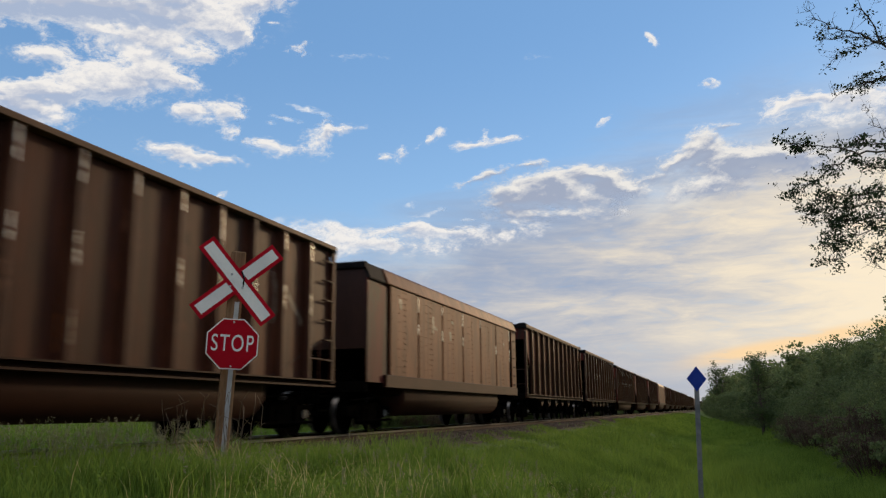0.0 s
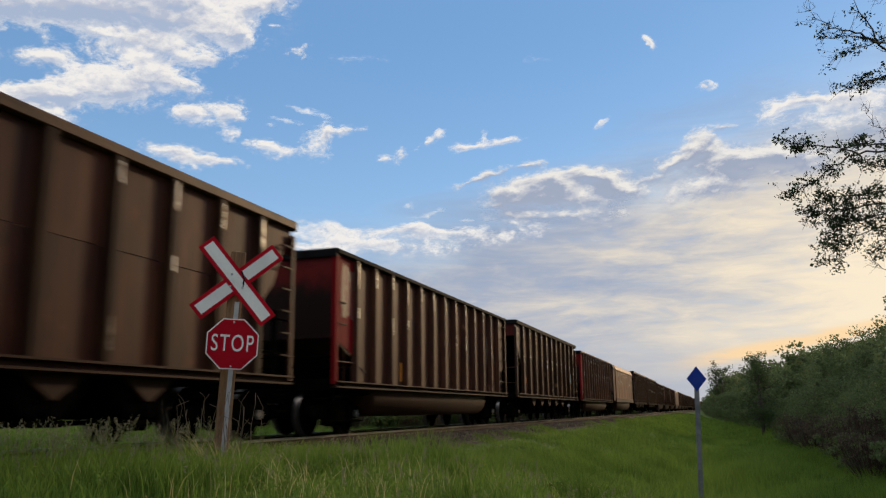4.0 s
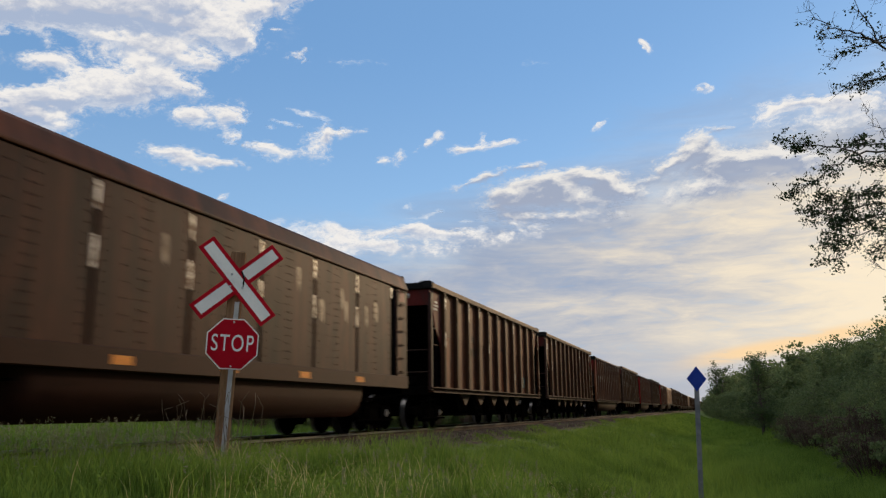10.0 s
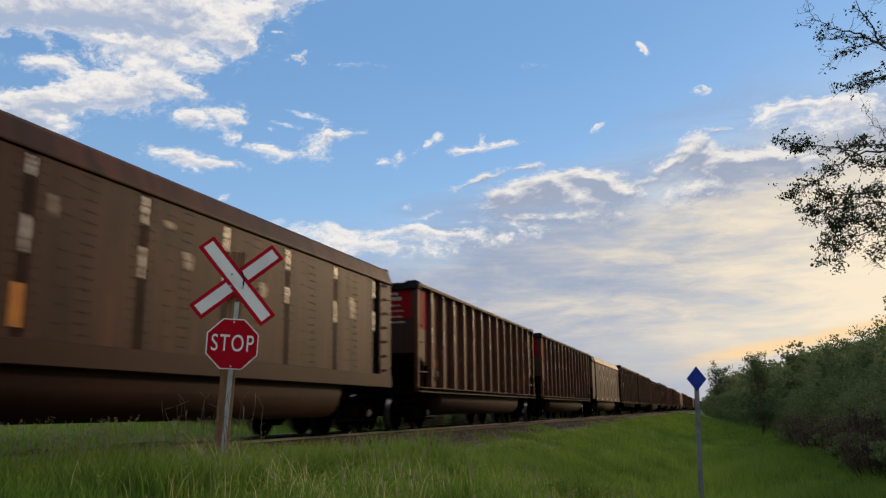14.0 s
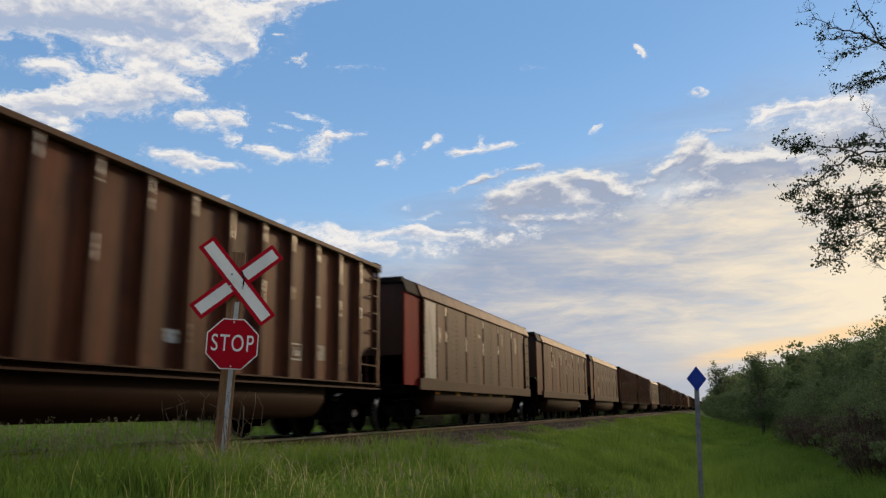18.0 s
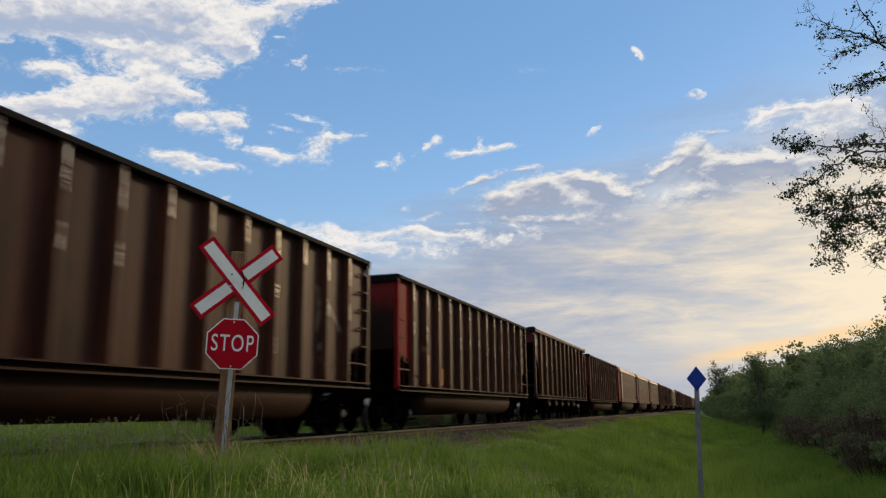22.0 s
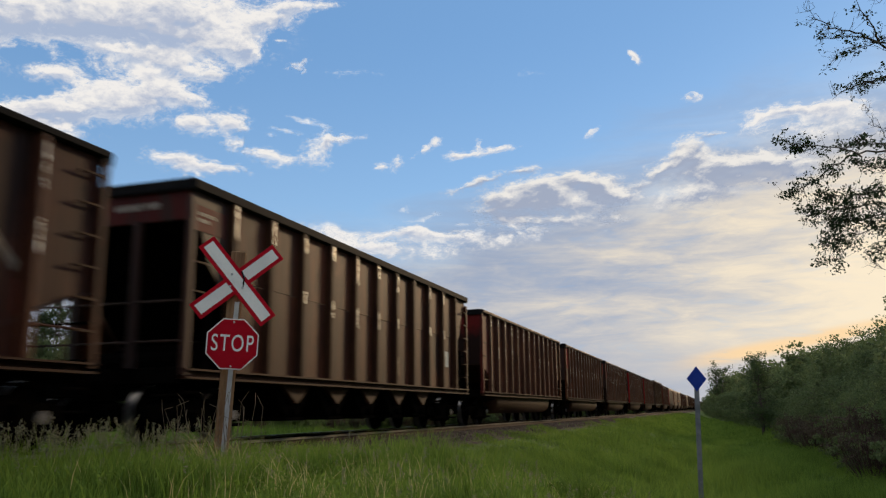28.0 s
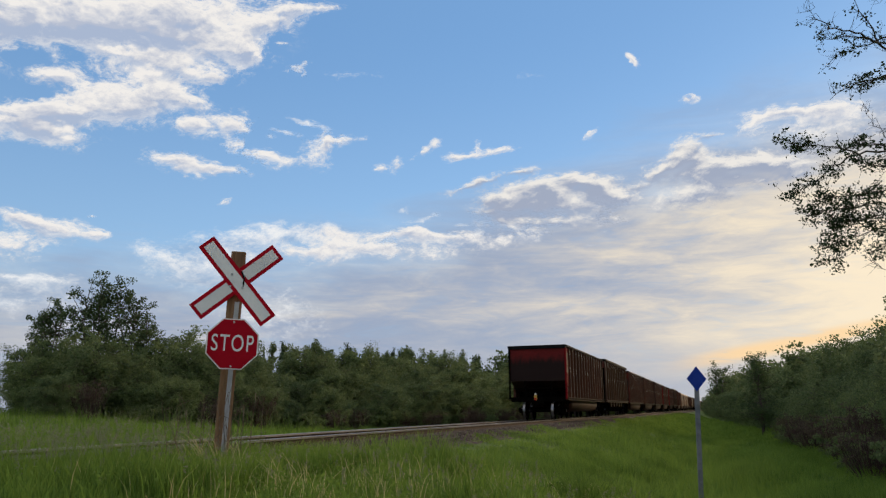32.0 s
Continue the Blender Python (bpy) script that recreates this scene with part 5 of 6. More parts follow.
def tree_meshes(seed, height, radius, base, clumps, per, leaf, material, stems=3, open_=0.3, spike=0.0, tight=0.72):
    """Trunk and crown of a bush or small tree, standing on its origin."""
    rng = np.random.default_rng(seed)
    tips, tv, tf = [], [], []
    for s in range(stems):
        a = 2 * math.pi * s / stems + rng.uniform(-0.5, 0.5)
        lean = radius * rng.uniform(0.15, 0.55) * (stems > 1)
        pts = [np.array((0.12 * math.cos(a), 0.12 * math.sin(a), -0.2))]
        top = height * rng.uniform(0.75, 0.97)
        for j in range(1, 6):
            f = j / 5
            pts.append(np.array((lean * f ** 1.3 * math.cos(a), lean * f ** 1.3 * math.sin(a), top * f)) + rng.normal(0, 0.03 * height * f, 3) * (1, 1, 0))
        r = 0.022 * height / math.sqrt(stems)
        for j in range(5):
            limb(tv, tf, pts[j], pts[j + 1], r * (1 - j * 0.18), r * (1 - (j + 1) * 0.18))
        for j in range(clumps // stems):
            f = rng.uniform(base, 1.0) ** 0.9
            p = pts[min(4, int(f * 5))] * (1 - (f * 5) % 1) + pts[min(5, int(f * 5) + 1)] * ((f * 5) % 1)
            reach = radius * rng.uniform(0.25, 1.0) * math.sqrt(max(0.05, 1 - ((f - 0.42) / 0.62) ** 2)) * (1 - 0.72 * spike * f)
            b = rng.uniform(0, 2 * math.pi)
            tip = p + np.array((reach * math.cos(b), reach * math.sin(b), rng.uniform(-0.04, 0.14) * height))
            limb(tv, tf, p, tip, r * 0.3, r * 0.08, 4)
            tips.append(tip)
            if rng.random() > open_:
                tips.append(0.5 * (p + tip) + rng.normal(0, 0.1, 3))
    tips = np.array(tips)
    spread = rng.uniform(0.04, 0.085, len(tips)) * (radius + height) * 0.6 * tight
    v, f = leaves(rng, tips, per, spread, leaf)
    keep = v.reshape(-1, 4, 3)[:, 0, 2] > 0.02
    f = f[keep]
    return soup("trunk", np.array(tv), np.array(tf), bark), soup("crown", v, f, material)


def twig_shrub(seed, height, radius, stems, share, leaf, material):
    """A thicket of thin, forking, nearly bare stems."""
    rng = np.random.default_rng(seed)
    tv, tf, tips = [], [], []
    for q in range(stems):
        a, lean = rng.uniform(0, 2 * math.pi), rng.uniform(0.1, 1.0) * radius
        foot = np.array((0.35 * lean * math.cos(a), 0.35 * lean * math.sin(a), -0.1))
        top = np.array((lean * math.cos(a), lean * math.sin(a), height * rng.uniform(0.6, 1.05)))
        bend = 0.5 * (foot + top) + rng.normal(0, 0.08, 3)
        limb(tv, tf, foot, bend, 0.016, 0.011, 3), limb(tv, tf, bend, top, 0.011, 0.004, 3)
        for w in range(7):
            f = rng.uniform(0, 1)
            p = bend + (top - bend) * f
            e = p + rng.normal(0, 0.16, 3) + np.array((0, 0, 0.12))
            limb(tv, tf, p, e, 0.007, 0.003, 3)
            if rng.random() < share:
                tips.append(e)
    v, f = leaves(rng, np.array(tips), 14, np.full(len(tips), 0.07), leaf)
    return soup("trunk", np.array(tv), np.array(tf), twig_bark), soup("crown", v, f, material)


SHAPES = {
    "willow": [tree_meshes(10 + i, 4.0, 2.2, 0.02, 190, 62, 0.050, willow_leaf, 5, 0.25) for i in range(4)],
    "aspen": [tree_meshes(30 + i, 6.0, 1.9, 0.14, 90, 70, 0.054, aspen_leaf, 2, 0.55, 0.6) for i in range(3)],
    "tall aspen": [tree_meshes(90 + i, 7.0, 1.75, 0.34, 70, 46, 0.058, aspen_leaf, 3, 0.65, 0.2, 0.46) for i in range(3)],
    "spruce": [tree_meshes(50 + i, 6.0, 0.75, 0.15, 84, 36, 0.055, (aspen_leaf, willow_leaf, willow_leaf)[i], 1, 0.2, 1.0, 0.45) for i in range(3)],
    # the same kinds with fewer, larger sprays for the plants far off
    "far willow": [tree_meshes(10 + i, 4.0, 2.2, 0.02, 130, 26, 0.088, willow_leaf, 5, 0.25) for i in range(3)],
    "far aspen": [tree_meshes(30 + i, 6.0, 1.9, 0.14, 70, 32, 0.082, aspen_leaf, 2, 0.55, 0.6) for i in range(2)],
    "far spruce": [tree_meshes(50 + i, 6.0, 0.8, 0.15, 60, 22, 0.088, aspen_leaf, 1, 0.2, 1.0) for i in range(2)],
    "shrub": [tree_meshes(70, 1.5, 1.2, 0.0, 80, 34, 0.050, willow_leaf, 5, 0.1), twig_shrub(71, 1.5, 1.0, 46, 0.35, 0.040, brown_leaf), tree_meshes(72, 1.5, 1.2, 0.0, 80, 34, 0.050, willow_leaf, 5, 0.1)],
    "twigs": [twig_shrub(75 + i, 1.6, 1.1, 60, 0.14, 0.036, brown_leaf) for i in range(2)],
}
LABELS = {"willow": ("willow_bush", "dense grey-green willow bush beside the track", "bush"),
          "aspen": ("aspen_tree", "young aspen tree with an airy dark green crown", "tree"),
          "tall aspen": ("tall_aspen_tree", "tall aspen with a thin, gappy dark green crown", "tree"),
          "spruce": ("young_tree", "slender young tree that rises from the brush", "tree"),
          "shrub": ("shrub", "low shrub at the edge of the brush", "bush"),
          "twigs": ("bare_shrub", "reddish-brown shrub of bare forking twigs", "bush")}
HEIGHTS = {"willow": 4.0, "aspen": 6.0, "tall aspen": 7.0, "spruce": 6.0, "shrub": 1.5, "twigs": 1.6}


def plant(kind, i, x, y, tall, wide=None):
    name, label, category = LABELS[kind]
    shapes = SHAPES["far " + kind] if kind in ("willow", "aspen", "spruce") and not 20 < y < 72 else SHAPES[kind]
    tm, cm = shapes[i % len(shapes)]
    ob = thing(name, label, category, group=kind + " plants along the track")
    s = tall / HEIGHTS[kind]
    w = s if wide is None else wide
    ob.location, ob.rotation_euler, ob.scale = (x, y, float(ground_z(x, y)) - 0.05), (0, 0, (i * 2.4) % 6.28), (w, w, s)
    part("trunk", tm, None, ob)
    part("crown", cm, None, ob, "crown of many small leaves")
    return ob


rng = np.random.default_rng(8)
# the thicket on the near side of the track, from close by to far off
n = 0
for y in np.concatenate([np.arange(25, 60, 2.3), np.arange(60, 120, 4.2), np.arange(120, 330, 11)]):
    line = np.interp(y, [25, 33, 55, 92, 180, 330], [6.4, 6.4, 6.2, 4.4, 0.2, -3.6])
    for row in range(3):
        x = line + row * 2.4 + rng.uniform(-0.5, 0.5)
        tall = (3.0, 4.6, 5.8)[row] * rng.uniform(0.68, 1.22) * np.interp(y, [25, 90, 180], [1.0, 1.15, 1.45])
        kind = "willow" if row < 2 or n % 3 else "aspen"
        plant(kind, n, x, y + rng.uniform(-0.8, 0.8), tall, tall / (4.0 if kind == "willow" else 5.2))
        n += 1
for y in np.arange(24, 60, 2.6):
    plant("shrub", n, np.interp(y, [24, 55], [4.7, 4.5]) + rng.uniform(-0.4, 0.4), y, rng.uniform(1.0, 1.7))
    n += 1
# unseen willows added beside and behind the camera, to shade the near cars
for y in np.arange(-18, 23, 3.0):
    for row in range(2):
        plant("willow", n, 8.2 + 3.0 * row + max(0, 4 - abs(y) * 0.5) + rng.uniform(-0.6, 0.6), y + rng.uniform(-0.8, 0.8), (4.4, 6.4)[row] * rng.uniform(0.85, 1.15))
        n += 1
plant("aspen", 1, 0.6, 168, 11.0)
plant("aspen", 2, 3.2, 66, 6.6)
for y in np.arange(27, 56, 4.1):
    plant("twigs", n, 4.6 + rng.uniform(-0.5, 0.6), y, rng.uniform(1.2, 2.2))
    n += 1
for y in (34, 37, 58, 90):
    plant("tall aspen", n, np.interp(y, [34, 58, 90], [9.2, 9.6, 7.2]) + rng.uniform(-0.6, 0.6), y, (6.3, 6.6, 6.0, 7.4)[n % 4])
    n += 1
# the brush on the far side: low bushes in front, taller ones behind, thin young trees above them
FRONT = ([22, 27, 33, 48, 90, 330], [-22.6, -20.6, -19.2, -16.8, -15.6, -15.0])
for y in np.concatenate([np.arange(23.5, 60, 2.1), np.arange(60, 130, 4.2), np.arange(130, 330, 12)]):
    for row in range(3):
        x = np.interp(y, *FRONT) - row * 2.3 + rng.uniform(-0.8, 0.8)
        if x < -24.6 and y < 27.5:
            continue
        tall = (2.3, 3.1, 3.9)[row] * rng.uniform(0.72, 1.22) * np.interp(y, [21, 30, 45, 70, 200], [0.8, 0.92, 1.10, 1.45, 1.5])
        plant("willow", n, x, y + rng.uniform(-0.9, 0.9), tall)
        n += 1
    for q in range(6 if 32 < y < 60 else 2 if y >= 60 else 0):
        x = np.interp(y, *FRONT) - 6.2 + rng.uniform(-2.6, 1.6)
        plant("spruce", n, x, y + 2 + 0.5 * q, np.interp(y, [21, 42, 68, 200], [4.4, 5.1, 6.2, 6.3]) * rng.uniform(0.76, 1.12), rng.uniform(0.6, 1.3))
        n += 1
plant("willow", 2, -24.9, 24.8, 2.4)
for i, (x, y, h) in enumerate(((-27.6, 27.2, 2.6), (-26.6, 26.2, 2.7), (-25.6, 27.6, 3.2), (-24.0, 28.6, 2.9))):
    plant("willow", i, x, y, h, h / 4.4)
for i, (x, y, h) in enumerate(((-27.3, 27.9, 5.2), (-28.0, 28.2, 5.0), (-26.7, 29.4, 6.6), (-26.2, 30.0, 7.0), (-25.5, 30.8, 6.4), (-25.0, 31.2, 5.6))):
    plant("tall aspen", i, x, y, h, h / 7.4)
for y in np.arange(22, 70, 2.3):
    plant(("shrub", "shrub", "twigs")[n % 3], n, np.interp(y, *FRONT) + 1.7 + rng.uniform(-0.7, 0.7), y + 2, rng.uniform(0.9, 1.7))
    n += 1


# distant woods that close the place
def woods(name, spots, seed):
    rng = np.random.default_rng(seed)
    c = []
    for x, y, h in spots:
        for q in range(10):
            c.append((x + rng.normal(0, 2.2), y + rng.normal(0, 2.2), h * rng.uniform(0.1, 1.0) - 1.0))
    c = np.array(c)
    v, f = leaves(rng, c, 26, np.full(len(c), 1.3), 0.34)
    return tagged(new(name, soup(name, v, f, aspen_leaf)), "far dark green woods along the fields", "woods", kind="stuff")


spots = [(x, y, rng.uniform(6, 9)) for y in np.arange(340, 1500, 22) for x in (np.interp(y, [340, 900, 1500], [-4, -4.5, -5]) + rng.uniform(3, 9), -34 + rng.uniform(-8, 2))]
woods("far_woods", spots, 3)
spots = [(-60 + rng.uniform(-12, 6), y, rng.uniform(5, 9)) for y in np.arange(-60, 40, 7)] + [(34 + rng.uniform(-6, 14), y, rng.uniform(6, 10)) for y in np.arange(-60, 300, 8)] + [(x, -70 + rng.uniform(-8, 8), rng.uniform(6, 10)) for x in np.arange(-60, 40, 7)]
woods("side_woods", spots, 5)

# the poplar whose branches hang in from the side
poplar = thing("poplar_tree", "poplar with sparse leaves on thin hanging branches", "tree", pose(2.9, 8.5, float(ground_z(2.9, 8.5))))
rng = np.random.default_rng(21)
tv, tf = [], []
trunk_pts = [(0, 0, -0.2), (0.05, 0, 1.6), (0.0, -0.05, 3.2), (-0.1, -0.1, 4.6), (0.0, -0.1, 6.2), (0.1, 0, 7.6)]
for a, b, r0, r1 in zip(trunk_pts, trunk_pts[1:], (0.13, 0.115, 0.10, 0.08, 0.055), (0.115, 0.10, 0.08, 0.055, 0.03)):
    limb(tv, tf, a, b, r0, r1, 8)
part("trunk", soup("trunk", np.array(tv), np.array(tf), bark), None, poplar)
tree_at = Vector(poplar.location)


swaying = []


def branch(way, r, twigs, leafy_share, leaf=0.0165, seed=0):
    """A bowed branch along four control points, with forking side twigs; leaves sit in clusters near the twigs' ends."""
    rng = np.random.default_rng(seed)
    p0, p1, p2, p3 = [np.array(p) - np.array(tree_at) for p in way]
    tv, tf, tips = [], [], []
    pts = []
    for f in np.linspace(0, 1, 15):
        if f < 0.34:
            p = p0 + (p1 - p0) * f / 0.34
        else:
            g = (f - 0.34) / 0.66
            mid = 2 * p2 - 0.5 * (p1 + p3)
            p = p1 * (1 - g) ** 2 + 2 * mid * g * (1 - g) + p3 * g * g
        pts.append(p + rng.normal(0, 0.012, 3))
    for j in range(14):
        limb(tv, tf, pts[j], pts[j + 1], r * (1 - j * 0.064), r * (1 - (j + 1) * 0.064), 5)
    along = (p3 - p1) / np.linalg.norm(p3 - p1)
    for j in range(twigs):
        f = 0.36 + 0.56 * rng.random() ** 0.8
        p = pts[min(14, int(f * 14.99))]
        d = along * rng.uniform(0.4, 1.0) + rng.normal(0, 0.42, 3)
        d *= rng.uniform(0.06, 0.17) / np.linalg.norm(d)
        m = p + d * 0.5 + rng.normal(0, 0.018, 3)
        e = p + d + rng.normal(0, 0.02, 3)
        tr = max(0.0022, r * 0.22)
        limb(tv, tf, p, m, tr, tr * 0.75, 4), limb(tv, tf, m, e, tr * 0.75, tr * 0.35, 4)
        q = m + np.cross(d, rng.normal(0, 1, 3)) * 0.5 + d * 0.35
        limb(tv, tf, m, q, tr * 0.6, tr * 0.3, 4)
        if rng.random() < leafy_share:
            tips += [e, q, 0.4 * m + 0.6 * e]
    ob = part("branch", soup("branch", np.array(tv), np.array(tf), bark), None, poplar)
    swaying.append((ob, Vector(p0), seed))
    if tips:
        tips = np.array(tips)
        v, f = leaves(rng, tips, 6, np.full(len(tips), 0.026), leaf, 0.5)
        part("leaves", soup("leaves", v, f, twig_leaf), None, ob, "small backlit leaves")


branch([(2.48, 8.30, 3.09), (1.94, 8.10, 3.63), (1.67, 8.00, 3.94), (1.51, 7.90, 4.35)], 0.020, 16, 0.05, seed=1)
branch([(1.71, 8.00, 3.84), (1.52, 7.95, 3.96), (1.27, 7.85, 4.01), (1.08, 7.75, 4.19)], 0.012, 19, 0.05, seed=2)
branch([(2.34, 8.20, 3.66), (1.86, 8.10, 3.82), (1.52, 8.00, 3.92), (1.19, 7.90, 3.93)], 0.012, 27, 0.23, seed=3)
branch([(2.47, 8.20, 3.93), (2.02, 8.10, 3.94), (1.61, 8.00, 3.86), (1.26, 7.90, 3.69)], 0.013, 25, 0.56, seed=4)
branch([(2.58, 8.40, 3.65), (1.98, 8.30, 3.66), (1.56, 8.20, 3.55), (1.27, 8.10, 3.38)], 0.014, 25, 0.50, seed=5)
branch([(2.56, 8.40, 3.48), (2.04, 8.40, 3.61), (1.73, 8.30, 3.61), (1.57, 8.30, 3.50)], 0.012, 19, 0.50, seed=6)
branch([(2.43, 8.00, 4.01), (2.05, 7.90, 4.13), (1.85, 7.80, 4.15), (1.67, 7.80, 4.27)], 0.011, 14, 0.14, seed=7)
branch([(2.49, 8.50, 2.73), (1.92, 8.40, 2.92), (1.61, 8.30, 2.93), (1.09, 8.10, 2.93)], 0.016, 33, 0.56, seed=8)
branch([(1.82, 8.40, 2.92), (1.40, 8.30, 2.85), (1.07, 8.20, 2.63), (0.81, 8.10, 2.46)], 0.011, 44, 0.72, seed=9)
branch([(1.49, 8.20, 2.81), (1.24, 8.10, 2.93), (0.98, 8.00, 2.91), (0.82, 7.90, 2.95)], 0.009, 38, 0.77, seed=10)
branch([(2.48, 8.50, 2.62), (1.94, 8.40, 2.71), (1.68, 8.30, 2.71), (1.43, 8.20, 2.79)], 0.015, 25, 0.59, seed=11)
branch([(2.46, 8.50, 2.46), (1.87, 8.40, 2.52), (1.42, 8.30, 2.48), (1.06, 8.20, 2.45)], 0.013, 58, 0.77, seed=12)
branch([(2.44, 8.50, 2.35), (1.76, 8.40, 2.38), (1.26, 8.30, 2.35), (0.90, 8.20, 2.27)], 0.013, 58, 0.77, seed=13)
branch([(2.45, 8.60, 2.21), (1.87, 8.50, 2.32), (1.46, 8.40, 2.25), (1.14, 8.30, 2.17)], 0.013, 62, 0.81, seed=14)
branch([(2.44, 8.60, 2.15), (1.86, 8.50, 2.18), (1.39, 8.40, 2.11), (1.08, 8.30, 1.97)], 0.012, 54, 0.74, seed=15)
branch([(1.40, 8.40, 2.17), (1.31, 8.40, 2.01), (1.19, 8.30, 1.87), (1.06, 8.30, 1.85)], 0.006, 13, 0.68, seed=16)
branch([(2.43, 8.60, 1.99), (1.95, 8.50, 2.12), (1.72, 8.50, 2.02), (1.57, 8.40, 1.96)], 0.010, 38, 0.72, seed=17)
branch([(2.34, 8.60, 1.30), (1.84, 8.50, 1.58), (1.60, 8.40, 1.74), (1.43, 8.30, 1.91)], 0.008, 9, 0.00, seed=18)
branch([(2.26, 8.60, 1.41), (1.89, 8.50, 1.63), (1.75, 8.50, 1.83), (1.60, 8.40, 1.96)], 0.008, 9, 0.05, seed=19)
branch([(2.02, 8.40, 2.98), (1.78, 8.40, 3.01), (1.63, 8.30, 3.17), (1.60, 8.30, 3.40)], 0.006, 9, 0.00, seed=20)
branch([(2.19, 8.40, 2.74), (1.99, 8.40, 3.10), (1.82, 8.30, 3.11), (1.67, 8.30, 3.05)], 0.006, 9, 0.05, seed=21)

# ---- grass ----


def blades(name, rng, x, y, tall, wide, material, lean=0.35, label="", z=None):
    """Bent, tapered blades: five vertices, three faces as triangles."""
    n = len(x)
    z = ground_z(x, y) - 0.02 if z is None else z
    a = rng.uniform(0, 2 * np.pi, n)
    bend = tall * rng.uniform(0.05, lean, n)
    w = wide * rng.uniform(0.6, 1.3, n)
    px, py = np.cos(a), np.sin(a)
    b = rng.uniform(0, 2 * np.pi, n)
    lx, ly = np.cos(b) * bend, np.sin(b) * bend
    V = np.stack([
        np.stack([x - px * w, y - py * w, z], -1), np.stack([x + px * w, y + py * w, z], -1),
        np.stack([x - px * w * 0.7 + lx * 0.35, y - py * w * 0.7 + ly * 0.35, z + tall * 0.6], -1),
        np.stack([x + px * w * 0.7 + lx * 0.35, y + py * w * 0.7 + ly * 0.35, z + tall * 0.6], -1),
        np.stack([x + lx, y + ly, z + tall], -1)], 1)
    F = (np.array([(0, 1, 3), (0, 3, 2), (2, 3, 4)])[None] + 5 * np.arange(n)[:, None, None]).reshape(-1, 3)
    return tagged(new(name, soup(name, V.reshape(-1, 3), F, material)), label, "grass", kind="stuff")


rng = np.random.default_rng(12)


def clumps(x, y, s, seed):
    """Smooth random heights between 0 and 1, with features of about s metres."""
    table = np.random.default_rng(seed).random((64, 64))
    u, v = x / s, y / s
    i, j = np.floor(u).astype(int), np.floor(v).astype(int)
    a, b = u - i, v - j
    a, b = a * a * (3 - 2 * a), b * b * (3 - 2 * b)
    return (table[i % 64, j % 64] * (1 - a) * (1 - b) + table[(i + 1) % 64, j % 64] * a * (1 - b)
            + table[i % 64, (j + 1) % 64] * (1 - a) * b + table[(i + 1) % 64, (j + 1) % 64] * a * b)


def tallness(x, y, lo, hi):
    f = 0.55 * clumps(x, y, 0.45, 1) + 0.45 * clumps(x, y, 1.7, 2)
    short = 0.45 + 0.55 * ramp(np.abs(x - TRACK), 2.6, 4.8)
    return (lo + (hi - lo) * ramp(f, 0.25, 0.8)) * rng.uniform(0.6, 1.15, len(x)) * short


def patch(n, x0, x1, y0, y1, power=1.0):
    x = rng.uniform(x0, x1, n)
    y = y0 + (y1 - y0) * rng.random(n) ** power
    k = rng.random(n) < 0.25 + 0.9 * clumps(x, y, 0.6, 7)
    k &= np.abs(x - TRACK) > 2.15 - 0.5 * ramp(y, 13.5, 20) + 0.4 * ramp(y, 10, 14) * (1 - ramp(y, 15, 19)) + 0.35 * np.sin(0.9 * y) + 0.25 * rng.random(n)
    return x[k], y[k]


x, y = patch(200000, -8, 3.5, 4.6, 17, 0.9)
blades("near_grass", rng, x, y, tallness(x, y, 0.10, 0.36), 0.0052, grass_blade, 0.6, "lush green meadow grass on the bank")
x, y = patch(240000, -7.2, 6, 16, 60, 1.6)
blades("bank_grass", rng, x, y, tallness(x, y, 0.10, 0.42), 0.0075, grass_blade, 0.6, "green grass on the rail bank and ditch")
x, y = patch(110000, -4.4, 5, 9, 42, 1.3)
k = clumps(x, y, 1.3, 9) > 0.58
x, y = x[k], y[k]
blades("bank_tufts", rng, x, y, 0.25 + 0.40 * clumps(x, y, 0.5, 11) * rng.uniform(0.7, 1.2, len(x)), 0.0065, grass_blade, 0.7, "taller uneven grass tufts on the bank")
x, y = patch(90000, -7.0, 5, 58, 170, 1.5)
blades("distant_grass", rng, x, y, tallness(x, y, 0.15, 0.5), 0.020, grass_blade, 0.6, "green grass far along the track")
x, y = patch(90000, -25, -10.5, 6, 60, 1.3)
blades("verge_grass", rng, x, y, tallness(x, y, 0.12, 0.45), 0.011, grass_blade, 0.6, "green grass beyond the track")
x, y = patch(26000, -6.9, -4.0, 5.4, 9.4)
blades("verge_tufts", rng, x, y, np.interp(x, [-6.6, -5.2], [1.35, 0.95]) * rng.uniform(0.2, 0.42, len(x)), 0.0042, grass_blade, 0.55, "taller green grass tufts beside the track")
x, y = patch(4200, -8, 0, 5, 17)
blades("dry_stalks", rng, x, y, rng.uniform(0.15, 0.42, len(x)), 0.0036, dry_blade, 0.7, "pale dry grass stalks among the green")
# broad-leaved weeds scattered through the grass
x, y = patch(2600, -7.5, 1.5, 5, 17)
lv, lf = leaves(rng, np.stack([x, y, ground_z(x, y) + rng.uniform(0.05, 0.26, len(x))], -1), 8, np.full(len(x), 0.05), 0.021, 0.5)
tagged(new("broad_weeds", soup("broad_weeds", lv, lf, grass_blade)), "broad-leaved green weeds in the grass", "weeds", kind="stuff")


